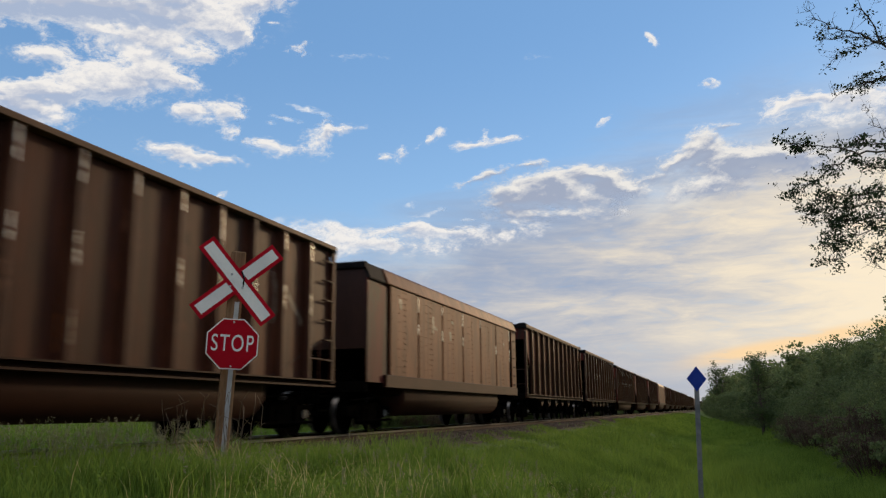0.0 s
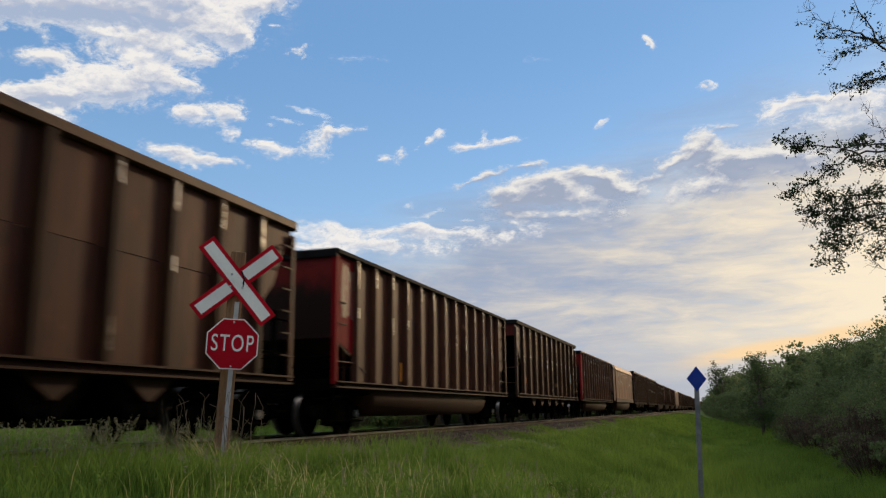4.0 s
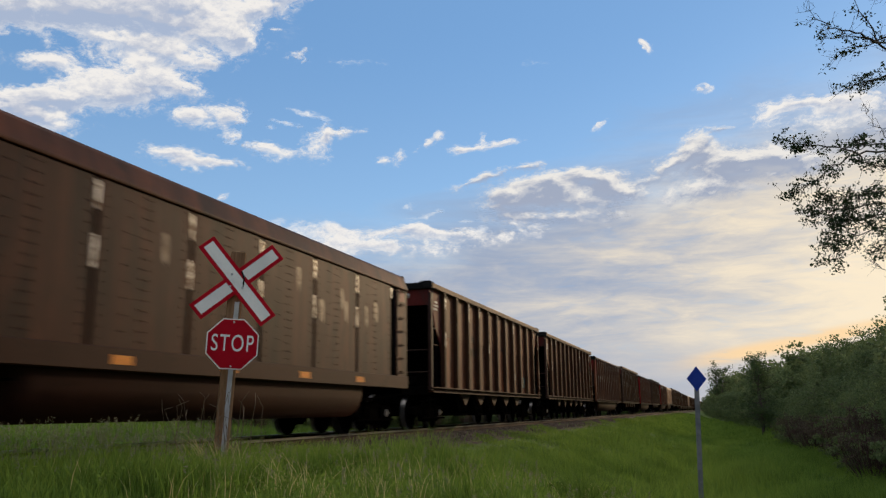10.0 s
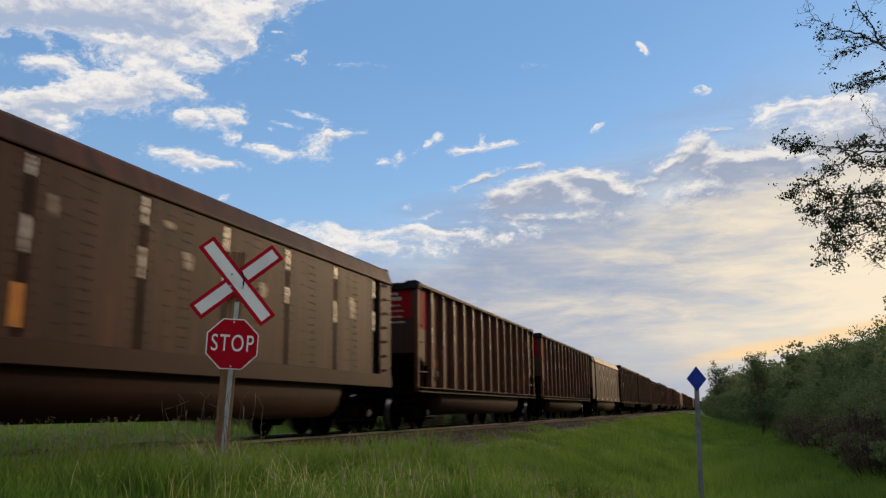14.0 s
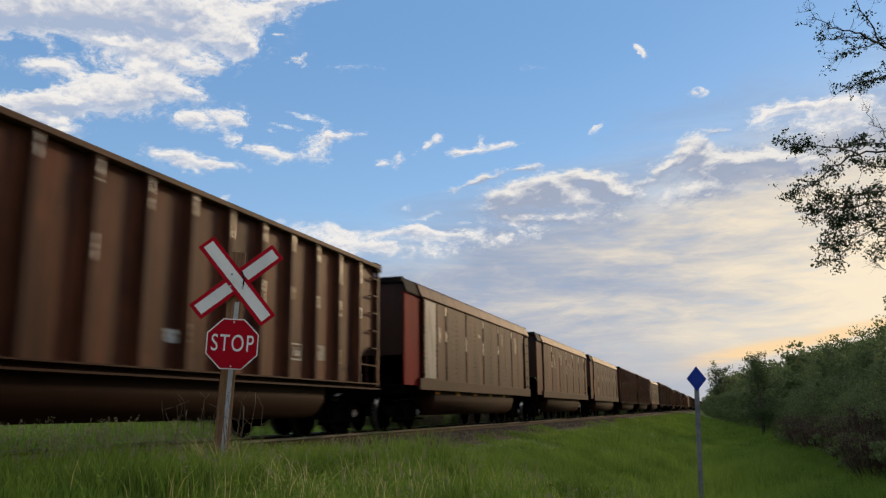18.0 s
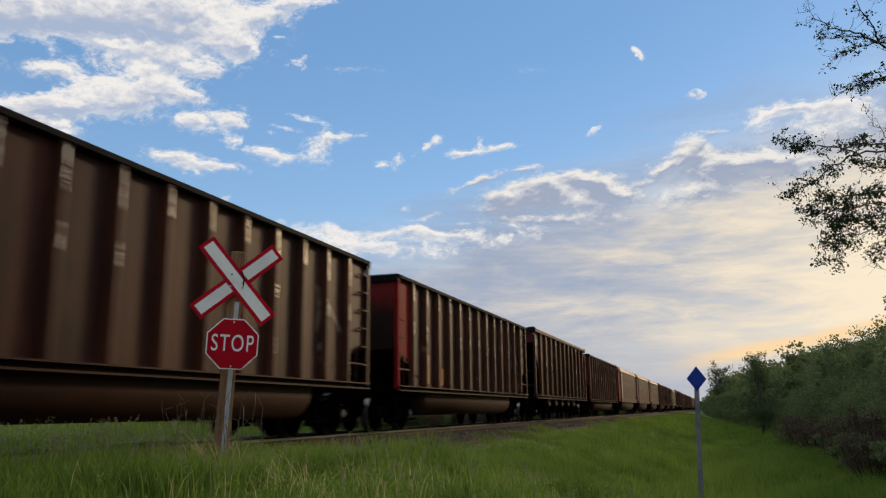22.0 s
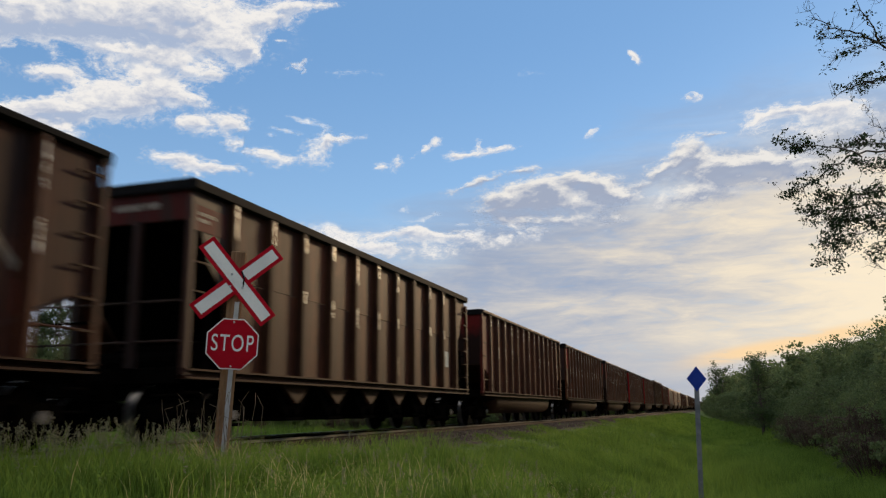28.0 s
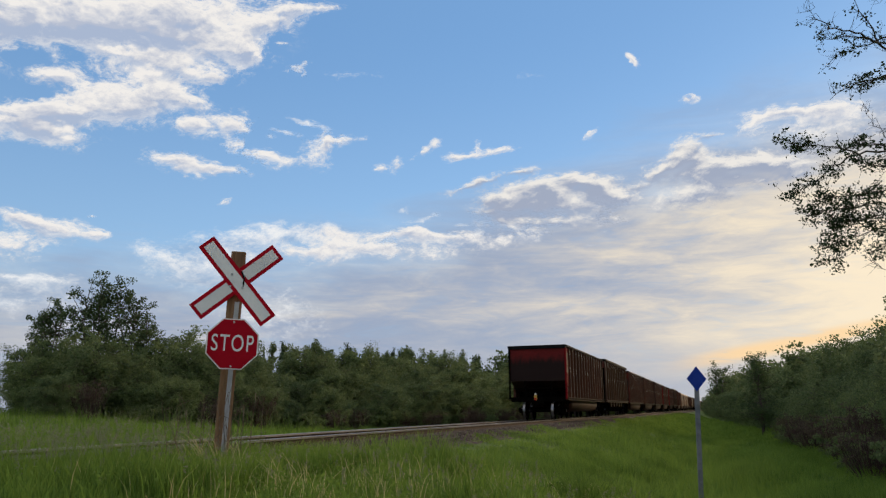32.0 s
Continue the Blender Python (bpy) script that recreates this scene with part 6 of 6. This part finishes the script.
def arcs(name, rng, x, y, tall, reach, wide, material, label, turn=None, droop=0.5, seeds=0, kind="stuff", category="grass"):
    """Long blades or straws that rise and bow over, in seven cross-lines each; with seeds, a loose head of spikelets at the tip."""
    n = len(x)
    a = rng.uniform(0, 2 * np.pi, n) if turn is None else turn
    f = np.linspace(0, 1, 7)[None, :]
    out = reach[:, None] * f ** 1.5
    up = tall[:, None] * (f * (1 + droop) - droop * f ** 3)
    cx, cy = x[:, None] + np.cos(a)[:, None] * out, y[:, None] + np.sin(a)[:, None] * out
    cz = (ground_z(x, y) - 0.02)[:, None] + up
    w = wide * rng.uniform(0.6, 1.3, n)[:, None] * (1.02 - f ** 1.6)
    b = rng.uniform(0, 2 * np.pi, n)[:, None]
    V = np.stack([np.stack([cx - np.cos(b) * w, cy - np.sin(b) * w, cz], -1), np.stack([cx + np.cos(b) * w, cy + np.sin(b) * w, cz], -1)], 2)
    q = 2 * np.arange(6)[:, None] + np.array([0, 1, 3, 2])[None]
    F = (q[None] + 14 * np.arange(n)[:, None, None]).reshape(-1, 4)
    ob = tagged(new(name, soup(name, V.reshape(-1, 3), F, material)), label, category, kind=kind)
    if seeds:
        m = np.repeat(np.arange(n), seeds)
        g = rng.uniform(4.3, 6.0, len(m))
        lo = np.floor(np.minimum(g, 5.99)).astype(int)
        u = (g - lo)[:, None]
        at = np.stack([cx, cy, cz], -1)
        c = at[m, lo] * (1 - u) + at[m, lo + 1] * u + rng.normal(0, 0.008, (len(m), 3)) * (1, 1, 1.6)
        lv, lf = leaves(rng, c, 1, np.full(len(c), 0.003), 0.013, 0.22)
        tagged(new("seed_heads", soup("seed_heads", lv, lf, seed_head)), "pale loose grass seed heads", "grass", kind="stuff")
    return ob


# long blades and seeding stalks that stand above the grass
x, y = patch(9000, -8.0, 2.2, 4.8, 13)
k = rng.random(len(x)) < 0.15 + 0.85 * ramp(clumps(x, y, 0.7, 21), 0.45, 0.75)
x, y = x[k], y[k]
arcs("long_blades", rng, x, y, rng.uniform(0.22, 0.46, len(x)), rng.uniform(0.05, 0.28, len(x)), 0.0042, grass_blade, "long bowed green grass blades")
x, y = patch(5200, -4.6, 4.5, 12, 30)
k = clumps(x, y, 1.1, 23) > 0.55
x, y = x[k], y[k]
arcs("ditch_blades", rng, x, y, rng.uniform(0.3, 0.62, len(x)), rng.uniform(0.05, 0.3, len(x)), 0.006, grass_blade, "long uneven green blades in the ditch")
x, y = np.concatenate([rng.uniform(-7.4, -5.5, 420), rng.uniform(-6.5, 0.5, 240)]), np.concatenate([rng.uniform(5.8, 8.6, 420), rng.uniform(5.4, 9.5, 240)])
tall = np.concatenate([rng.uniform(0.34, 0.70, 420), rng.uniform(0.26, 0.46, 240)])
arcs("seeding_stalks", rng, x, y, tall, tall * rng.uniform(0.05, 0.35, len(x)), 0.0028, grass_blade, "tall green stalks with pale seed heads", droop=0.25, seeds=26)
x, y = rng.uniform(-19.5, -11.5, 900), rng.uniform(13, 27, 900)
k = clumps(x, y, 1.5, 27) > 0.5
x, y = x[k], y[k]
tall = rng.uniform(0.35, 0.95, len(x))
arcs("verge_stalks", rng, x, y, tall, tall * rng.uniform(0.05, 0.3, len(x)), 0.0055, grass_blade, "tall pale weeds before the brush", droop=0.2, seeds=14)
# straw that has fallen over round the signposts
for wx, wy, m, h in ((-4.9, 7.3, 20, 0.50), (-4.55, 6.9, 24, 0.46), (-4.25, 6.6, 16, 0.42), (-5.2, 7.6, 12, 0.5), (-3.6, 6.6, 16, 0.36), (-3.8, 6.9, 14, 0.36)):
    x, y = wx + rng.normal(0, 0.13, m), wy + rng.normal(0, 0.11, m)
    tall = h * rng.uniform(0.5, 1.1, m)
    arcs("dry_weed", rng, x, y, tall, rng.uniform(0.15, 0.75, m), 0.0036, dry_blade, "clump of pale fallen straw at the signpost", rng.normal(2.9, 1.0, m), 0.9, 5, "stuff", "dry weed")
bm = bmesh.new()
rs = random.Random(5)
for i in range(17):
    x, y = -5.15 + rs.uniform(-0.6, 0.55), 7.6 + rs.uniform(-0.3, 0.25)
    p = Vector((x, y, float(ground_z(x, y))))
    d = Vector((rs.uniform(-0.3, 0.3), rs.uniform(-0.2, 0.2), 1))
    for j in range(4):
        q = p + d * rs.uniform(0.14, 0.24) + Vector((rs.uniform(-0.04, 0.04), 0, 0))
        rod(bm, p, q, 0.0055 - j * 0.001, 5)
        if j > 0:
            rod(bm, q, q + Vector((rs.uniform(-0.12, 0.12), rs.uniform(-0.08, 0.08), rs.uniform(0.02, 0.14))), 0.0026, 4)
        p = q
tagged(new("weed_stems", finish(bm, "weed_stems", weed_stem)), "thin bare dead weed stems by the post", "dry weed", kind="stuff")

# ---- clouds ----
# Each cloud is a far sheet of vapour; its thickness is kept point by point and broken up by noise.
FAR = 3000.0
DRIFT = Vector((-0.0634, 0.1169, 0))          # way of the clouds over the whole clip, in units of their height
clouds = []


def vapour(name, edge, core, amp, lo, hi, depth, lower, soft_base, mid=0.62):
    m = bpy.data.materials.new(name)
    m.use_nodes = True
    k = Nodes(m.node_tree)
    rnd = k.add("ShaderNodeObjectInfo").outputs["Random"]
    vec = k.scaled(k.add("ShaderNodeTexCoord").outputs["Object"], 0.8, 0.8, 1.5, shift=k.vec(k.math("MULTIPLY", rnd, 3000.0), 0.0, k.math("MULTIPLY", rnd, 1700.0)))
    at = k.add("ShaderNodeAttribute")
    at.attribute_name = "thickness"
    big = k.noise(vec, 0.0085, 10, 0.68, 0.35)
    small = k.noise(vec, 0.048, 8, 0.74, 0.5)
    d = k.math("ADD", at.outputs["Fac"], k.math("MULTIPLY", k.math("SUBTRACT", big, 0.5), amp))
    d = k.math("ADD", d, k.math("MULTIPLY", k.math("SUBTRACT", small, 0.5), amp * 0.62))
    present = k.step(at.outputs["Fac"], 0.04, 0.30)
    alpha = k.math("MULTIPLY", k.step(d, lo, hi), present)
    # billows: bright on the side towards the sun, dim on the other
    moved = k.add("ShaderNodeVectorMath", operation="ADD")
    k.put(moved.inputs[0], vec)
    moved.inputs[1].default_value = (22.0, 8.0, 30.0)
    turned = k.math("SUBTRACT", k.noise(moved.outputs[0], 0.0085, 10, 0.68, 0.35), big)
    up = k.add("ShaderNodeAttribute")
    up.attribute_name = "upper"
    shade = k.math("ADD", k.math("MULTIPLY", k.step(d, hi * 0.7, hi + 1.0), depth), k.math("MULTIPLY", turned, 3.2))
    shade = k.math("ADD", shade, k.math("MULTIPLY", k.math("SUBTRACT", mid, up.outputs["Fac"]), lower), clamp=True)
    alpha = k.math("MULTIPLY", alpha, k.step(up.outputs["Fac"], 0.0, 0.45, soft_base, 1.0))
    e = k.add("ShaderNodeEmission")
    k.put(e.inputs[0], k.mix(shade, edge, core))
    tr = k.add("ShaderNodeBsdfTransparent")
    mx = k.add("ShaderNodeMixShader")
    k.put(mx.inputs[0], alpha)
    k.tree.links.new(tr.outputs[0], mx.inputs[1]), k.tree.links.new(e.outputs[0], mx.inputs[2])
    o = k.add("ShaderNodeOutputMaterial")
    k.tree.links.new(mx.outputs[0], o.inputs[0])
    return m


white_cloud = vapour("white_cloud_vapour", (0.88, 0.85, 0.82), (0.47, 0.52, 0.64), 3.0, 0.20, 1.25, 0.8, 0.8, 0.75)
grey_cloud = vapour("grey_cloud_vapour", (0.84, 0.81, 0.77), (0.36, 0.41, 0.53), 2.4, 0.05, 0.90, 0.8, 1.8, 0.6, 0.80)
thin_cloud = vapour("thin_cloud_vapour", (0.86, 0.87, 0.88), (0.70, 0.73, 0.80), 2.6, 0.30, 1.60, 0.3, 0.2, 0.8)


def sky_way(az, el):
    a, e = radians(az), radians(el)
    return Vector((math.sin(a) * math.cos(e), math.cos(a) * math.cos(e), math.sin(e)))


def cloud(name, label, material, lobes):
    """lobes: azimuth, elevation, half width, half height in degrees, weight, tilt."""
    L = np.array(lobes)
    a0, a1 = (L[:, 0] - 1.9 * L[:, 2]).min(), (L[:, 0] + 1.9 * L[:, 2]).max()
    rise = L[:, 3] + L[:, 2] * np.abs(np.sin(np.radians(L[:, 5])))
    e0, e1 = max(0.5, (L[:, 1] - 1.9 * rise).min()), (L[:, 1] + 1.9 * rise).max()
    fine = 0.5 if a1 - a0 < 12 else 0.8
    na, ne = max(24, int((a1 - a0) / (0.22 * fine))), max(20, int((e1 - e0) / (0.16 * fine)))
    A, E = np.meshgrid(np.linspace(a0, a1, na), np.linspace(e0, e1, ne))
    T = np.zeros_like(A)
    # the outline is torn at three scales
    tears = []
    for s, w in ((1.6, 0.75), (0.7, 0.7), (0.3, 0.8)):
        tears.append((w * s * (clumps(A + 200, 1.7 * E + 9, s, 31) - 0.5), 0.55 * w * s * (clumps(A + 260, 1.7 * E + 40, s, 32) - 0.5)))
    for a, e, ra, re, w, tilt in lobes:
        c, d = math.cos(radians(tilt)), math.sin(radians(tilt))
        p, q = (A - a) * math.cos(radians(e)), E - e
        for (ta, te), size in zip(tears, (2.4, 0.9, 0.0)):
            g = 1.2 * min(1.0, max(0.0, (ra - size) / 0.8)) if size else 1.2
            p, q = p + g * ta, q + g * te
        T += w * np.exp(-(((p * c + q * d) / ra) ** 2 + ((q * c - p * d) / re) ** 2) * 0.85)
    slope = np.gradient(T, E[:, 0], axis=0) * 0.8 * L[:, 3].max()
    U = np.clip(0.5 - 0.55 * slope, 0, 1)
    ra, re = np.radians(A), np.radians(E)
    way = sky_way(0.5 * (a0 + a1), 0.5 * (e0 + e1))
    # a shallow shell that bulges towards the ground where the cloud is thick
    dist = FAR - 60 * np.clip(T, 0, 1.5)
    V = np.stack([np.sin(ra) * np.cos(re) * dist, np.cos(ra) * np.cos(re) * dist, np.sin(re) * dist], -1).reshape(-1, 3) - np.array(way) * FAR
    idx = np.arange(na * ne).reshape(ne, na)
    F = np.stack([idx[:-1, :-1], idx[:-1, 1:], idx[1:, 1:], idx[1:, :-1]], -1).reshape(-1, 4)
    me = soup(name, V, F, material, True)
    att = me.attributes.new("thickness", "FLOAT", "POINT")
    att.data.foreach_set("value", T.ravel().astype(np.float32))
    att = me.attributes.new("upper", "FLOAT", "POINT")
    att.data.foreach_set("value", U.ravel().astype(np.float32))
    ob = tagged(new(name, me), label, "cloud", "clouds")
    clouds.append((ob, way))
    return ob


cloud("heap_cloud", "broad bright white cloud bank with soft grey hollows", white_cloud, [(-47.76, 26.01, 4.36, 1.27, 1.60, 12), (-52.29, 24.45, 3.46, 1.62, 1.50, 14), (-42.61, 26.07, 3.35, 1.33, 1.50, 10), (-37.49, 26.07, 3.73, 1.66, 1.50, 8), (-38.93, 24.04, 1.94, 0.80, 1.20, 8), (-35.92, 23.93, 0.94, 0.41, 1.10, 6), (-33.76, 25.91, 0.88, 1.03, 1.10, 6), (-40.04, 27.79, 5.16, 1.12, 1.30, 9), (-32.17, 27.99, 1.48, 0.73, 1.25, 26), (-30.26, 28.93, 0.74, 0.36, 1.00, 5), (-27.85, 29.21, 1.13, 0.29, 1.00, 4), (-43.33, 21.90, 3.01, 1.07, 1.55, 9), (-45.96, 22.82, 1.29, 0.56, 1.10, 10), (-40.49, 21.65, 1.11, 1.09, 1.20, 7), (-38.02, 22.33, 1.50, 0.66, 1.30, -15), (-45.00, 20.52, 3.60, 0.64, 1.20, 9), (-47.70, 19.71, 1.88, 0.91, 1.35, 10), (-45.90, 19.00, 1.94, 0.64, 1.25, -1), (-48.84, 23.52, 1.54, 0.44, -0.72, 2), (-48.57, 21.32, 1.85, 0.38, -0.48, 11), (-44.84, 24.13, 0.46, 0.28, -0.40, 10), (-41.77, 23.27, 0.61, 0.29, -0.40, -16), (-31.26, 26.64, 0.37, 0.11, 0.80, 5)])
cloud("small_cloud", "small white heap cloud with a ragged edge", white_cloud, [(-35.71, 20.61, 1.91, 0.68, 1.05, 5), (-33.89, 20.49, 0.75, 0.84, 0.80, 5), (-33.74, 19.18, 0.82, 0.42, 0.85, 4), (-36.88, 20.22, 0.91, 0.53, 0.80, 6), (-33.06, 20.15, 0.38, 0.23, 0.50, 4)])
cloud("small_cloud", "flat white cloud with a straight base", white_cloud, [(-36.89, 17.34, 2.11, 0.57, 1.00, -7), (-34.33, 17.22, 1.49, 0.31, 0.85, -4), (-38.27, 17.73, 1.22, 0.26, 0.80, 0)])
cloud("cloud_puff", "tiny white cloud puff", white_cloud, [(-29.31, 24.97, 0.65, 0.38, 0.90, 4), (-28.59, 25.53, 0.50, 0.19, 0.80, 19)])
cloud("small_cloud", "white heap cloud with a torn tail", white_cloud, [(-30.10, 18.20, 1.73, 0.47, 1.00, -1), (-27.41, 18.85, 0.94, 0.86, 1.05, 2), (-31.36, 18.66, 1.14, 0.31, 0.85, 3), (-25.73, 19.81, 0.86, 0.27, 0.85, 10), (-26.87, 19.77, 0.35, 0.55, 0.80, 2), (-24.14, 19.93, 0.28, 0.16, 0.50, 1)])
cloud("cloud_wisp", "thin white cloud wisps", thin_cloud, [(-28.30, 21.01, 1.55, 0.14, 1.05, -11), (-29.97, 20.36, 1.23, 0.14, 1.05, -9), (-31.00, 20.05, 0.34, 0.15, 0.80, 4)])
cloud("cloud_puff", "tiny white cloud puffs in a row", white_cloud, [(-22.52, 17.94, 0.40, 0.28, 0.95, 1), (-21.36, 18.12, 0.32, 0.52, 0.95, -12), (-19.28, 19.07, 0.48, 0.28, 0.90, 35), (-18.54, 19.68, 0.48, 0.32, 0.90, 49), (-20.15, 18.66, 0.56, 0.12, 0.50, 35)])
cloud("cloud_wisp", "small flat white cloud", white_cloud, [(-15.20, 18.83, 1.91, 0.24, 1.00, 7), (-15.09, 19.41, 0.20, 0.40, 0.80, -2), (-13.34, 19.15, 0.95, 0.18, 0.85, 6), (-16.84, 18.62, 0.56, 0.12, 0.60, -1)])
cloud("cloud_puff", "tiny white cloud puff", white_cloud, [(-2.74, 25.27, 0.37, 0.18, 0.95, -35), (-2.45, 24.88, 0.37, 0.22, 0.95, -62)])
cloud("cloud_puff", "tiny white cloud puff", white_cloud, [(1.04, 21.78, 0.50, 0.17, 0.90, 4), (1.24, 21.52, 0.40, 0.15, 0.85, 0), (2.85, 20.56, 0.25, 0.10, 0.70, 27)])
cloud("cloud_puff", "tiny white cloud puff", white_cloud, [(-6.29, 19.92, 0.54, 0.19, 0.90, 33)])
cloud("small_cloud", "white streaked cloud towards the sun", white_cloud, [(6.38, 19.65, 1.53, 0.33, 1.00, 3), (5.21, 19.14, 0.76, 0.29, 0.95, 20), (8.54, 19.56, 2.79, 0.32, 0.95, -6), (10.88, 18.89, 2.85, 0.77, 0.85, -11), (9.02, 18.05, 3.26, 0.64, 0.60, -9)])
cloud("grey_cloud", "grey-blue cloud with bright silver edges", grey_cloud, [(-15.29, 16.52, 1.68, 0.28, 0.95, 18), (-11.86, 17.23, 0.95, 0.20, 0.75, 7), (-10.46, 15.85, 3.36, 0.79, 1.10, 1), (-7.11, 16.32, 2.33, 0.47, 0.90, -8), (-9.09, 14.55, 3.93, 0.79, 1.00, -3), (-13.04, 14.71, 1.52, 0.72, 0.70, -2), (-5.57, 15.16, 1.54, 0.55, 0.80, -14), (-11.43, 13.58, 2.38, 0.32, 0.60, -2)])
cloud("grey_cloud", "grey-blue cloud with a bright ragged top", grey_cloud, [(0.58, 18.10, 0.98, 0.68, 0.95, 13), (2.31, 18.72, 0.64, 0.15, 0.75, 1), (-0.30, 17.20, 1.40, 0.57, 0.85, 9), (2.97, 16.25, 3.19, 0.90, 1.10, -5), (0.51, 14.74, 2.19, 0.61, 0.90, 4), (5.72, 16.11, 2.05, 0.81, 0.90, -8), (-1.63, 16.54, 0.97, 0.31, 0.75, 10), (-3.31, 15.68, 1.51, 0.27, 0.65, 10)])
cloud("cloud_wisp", "ragged white cloud scraps", thin_cloud, [(-19.17, 13.93, 1.69, 0.24, 1.00, 12), (-20.76, 14.51, 0.56, 0.36, 0.80, -0), (-16.11, 14.88, 0.48, 0.14, 0.70, -1), (-16.45, 13.44, 0.72, 0.12, 0.75, -1), (-15.42, 12.79, 0.72, 0.32, 0.80, 39), (-7.65, 11.78, 1.56, 0.16, 0.70, 2), (-6.79, 12.47, 1.16, 0.14, 0.60, 17)])
cloud("cloud_bank", "long flat bank of white cloud", white_cloud, [(-20.03, 12.81, 3.02, 0.34, 1.20, -2), (-22.12, 11.62, 3.61, 0.41, 1.15, -3), (-17.53, 12.42, 1.69, 0.31, 1.05, -1), (-13.11, 13.23, 0.60, 0.24, 0.95, -2), (-13.36, 12.33, 2.08, 0.61, 0.95, 13), (-25.02, 12.62, 3.58, 0.61, 1.10, -3), (-27.47, 11.35, 3.54, 0.48, 1.00, 1)])
cloud("cloud_bank", "low white clouds over the brush", white_cloud, [(-47.66, 12.66, 1.57, 0.42, 1.05, -9), (-47.60, 10.97, 1.72, 0.85, 1.10, 5), (-44.71, 12.07, 1.18, 0.56, 1.20, 5), (-42.51, 11.94, 0.75, 0.31, 1.10, 4), (-46.45, 12.40, 0.96, 0.37, 1.00, -15)])
cloud("cloud_bank", "broad soft white cloud low in the sky", thin_cloud, [(-38.65, 10.86, 1.43, 0.58, 1.10, -15), (-36.12, 9.78, 2.57, 0.85, 1.05, 2), (-33.09, 11.12, 3.02, 1.05, 0.90, 2), (-29.94, 12.56, 4.26, 0.61, 1.10, 2), (-46.32, 8.64, 2.86, 0.36, 1.10, -0), (-46.17, 7.35, 3.50, 1.21, 0.75, 3), (-30.93, 6.70, 4.59, 1.73, 0.70, 1)])
cloud("cloud_puff", "tiny white cloud puff", white_cloud, [(-34.33, 14.86, 0.41, 0.19, 0.90, 18), (-42.90, 13.24, 0.24, 0.09, 0.70, 5)])
cloud("cloud_wisp", "faint white cloud wisp high up", thin_cloud, [(-25.57, 24.76, 1.94, 0.30, 0.50, 2), (-24.25, 24.81, 1.17, 0.19, 0.40, 2), (-11.44, 24.56, 1.17, 0.31, 0.30, -3)])


# ---- what moves ----


def run(t):
    """How far along the track the front of the last car's body stands at t seconds."""
    return 0.0080136 * t * t + 11.64894 * t - 324.202


def motions():
    times = [SECONDS * i / 16 for i in range(17)]
    for i, car in enumerate(train):
        walk(car, [(t, pose(TRACK, run(t) + i * PITCH - LONG, 0)) for t in times])
    walk(device, [(t, pose(TRACK, run(t) - 2 * LONG - 0.62, 0.99)) for t in times])
    ticks = [i / 20 for i in range(int(SECONDS * 20) + 1)]
    for wheel, e in spinning:
        walk(wheel, [(t, pose(0, e, 0.457, -math.degrees(run(t) / 0.457))) for t in ticks])
    # the branches stir in the wind
    for ob, base, seed in swaying:
        rows = []
        for i in range(41):
            t = SECONDS * i / 40
            a = 0.35 * math.sin(1.1 * t + seed) + 0.25 * math.sin(2.3 * t + 2.1 * seed)
            b = 0.35 * math.sin(0.9 * t + 1.7 * seed)
            rows.append((t, Matrix.Translation(base) @ pose(0, 0, 0, 0, a, b) @ Matrix.Translation(-base)))
        walk(ob, rows)
    for ob, way in clouds:
        deck = way / way.z
        walk(ob, [(t, Matrix.Translation(EYE + (deck + DRIFT * (t / SECONDS)).normalized() * FAR)) for t in (0, 8, 16, 24, SECONDS)])


motions()
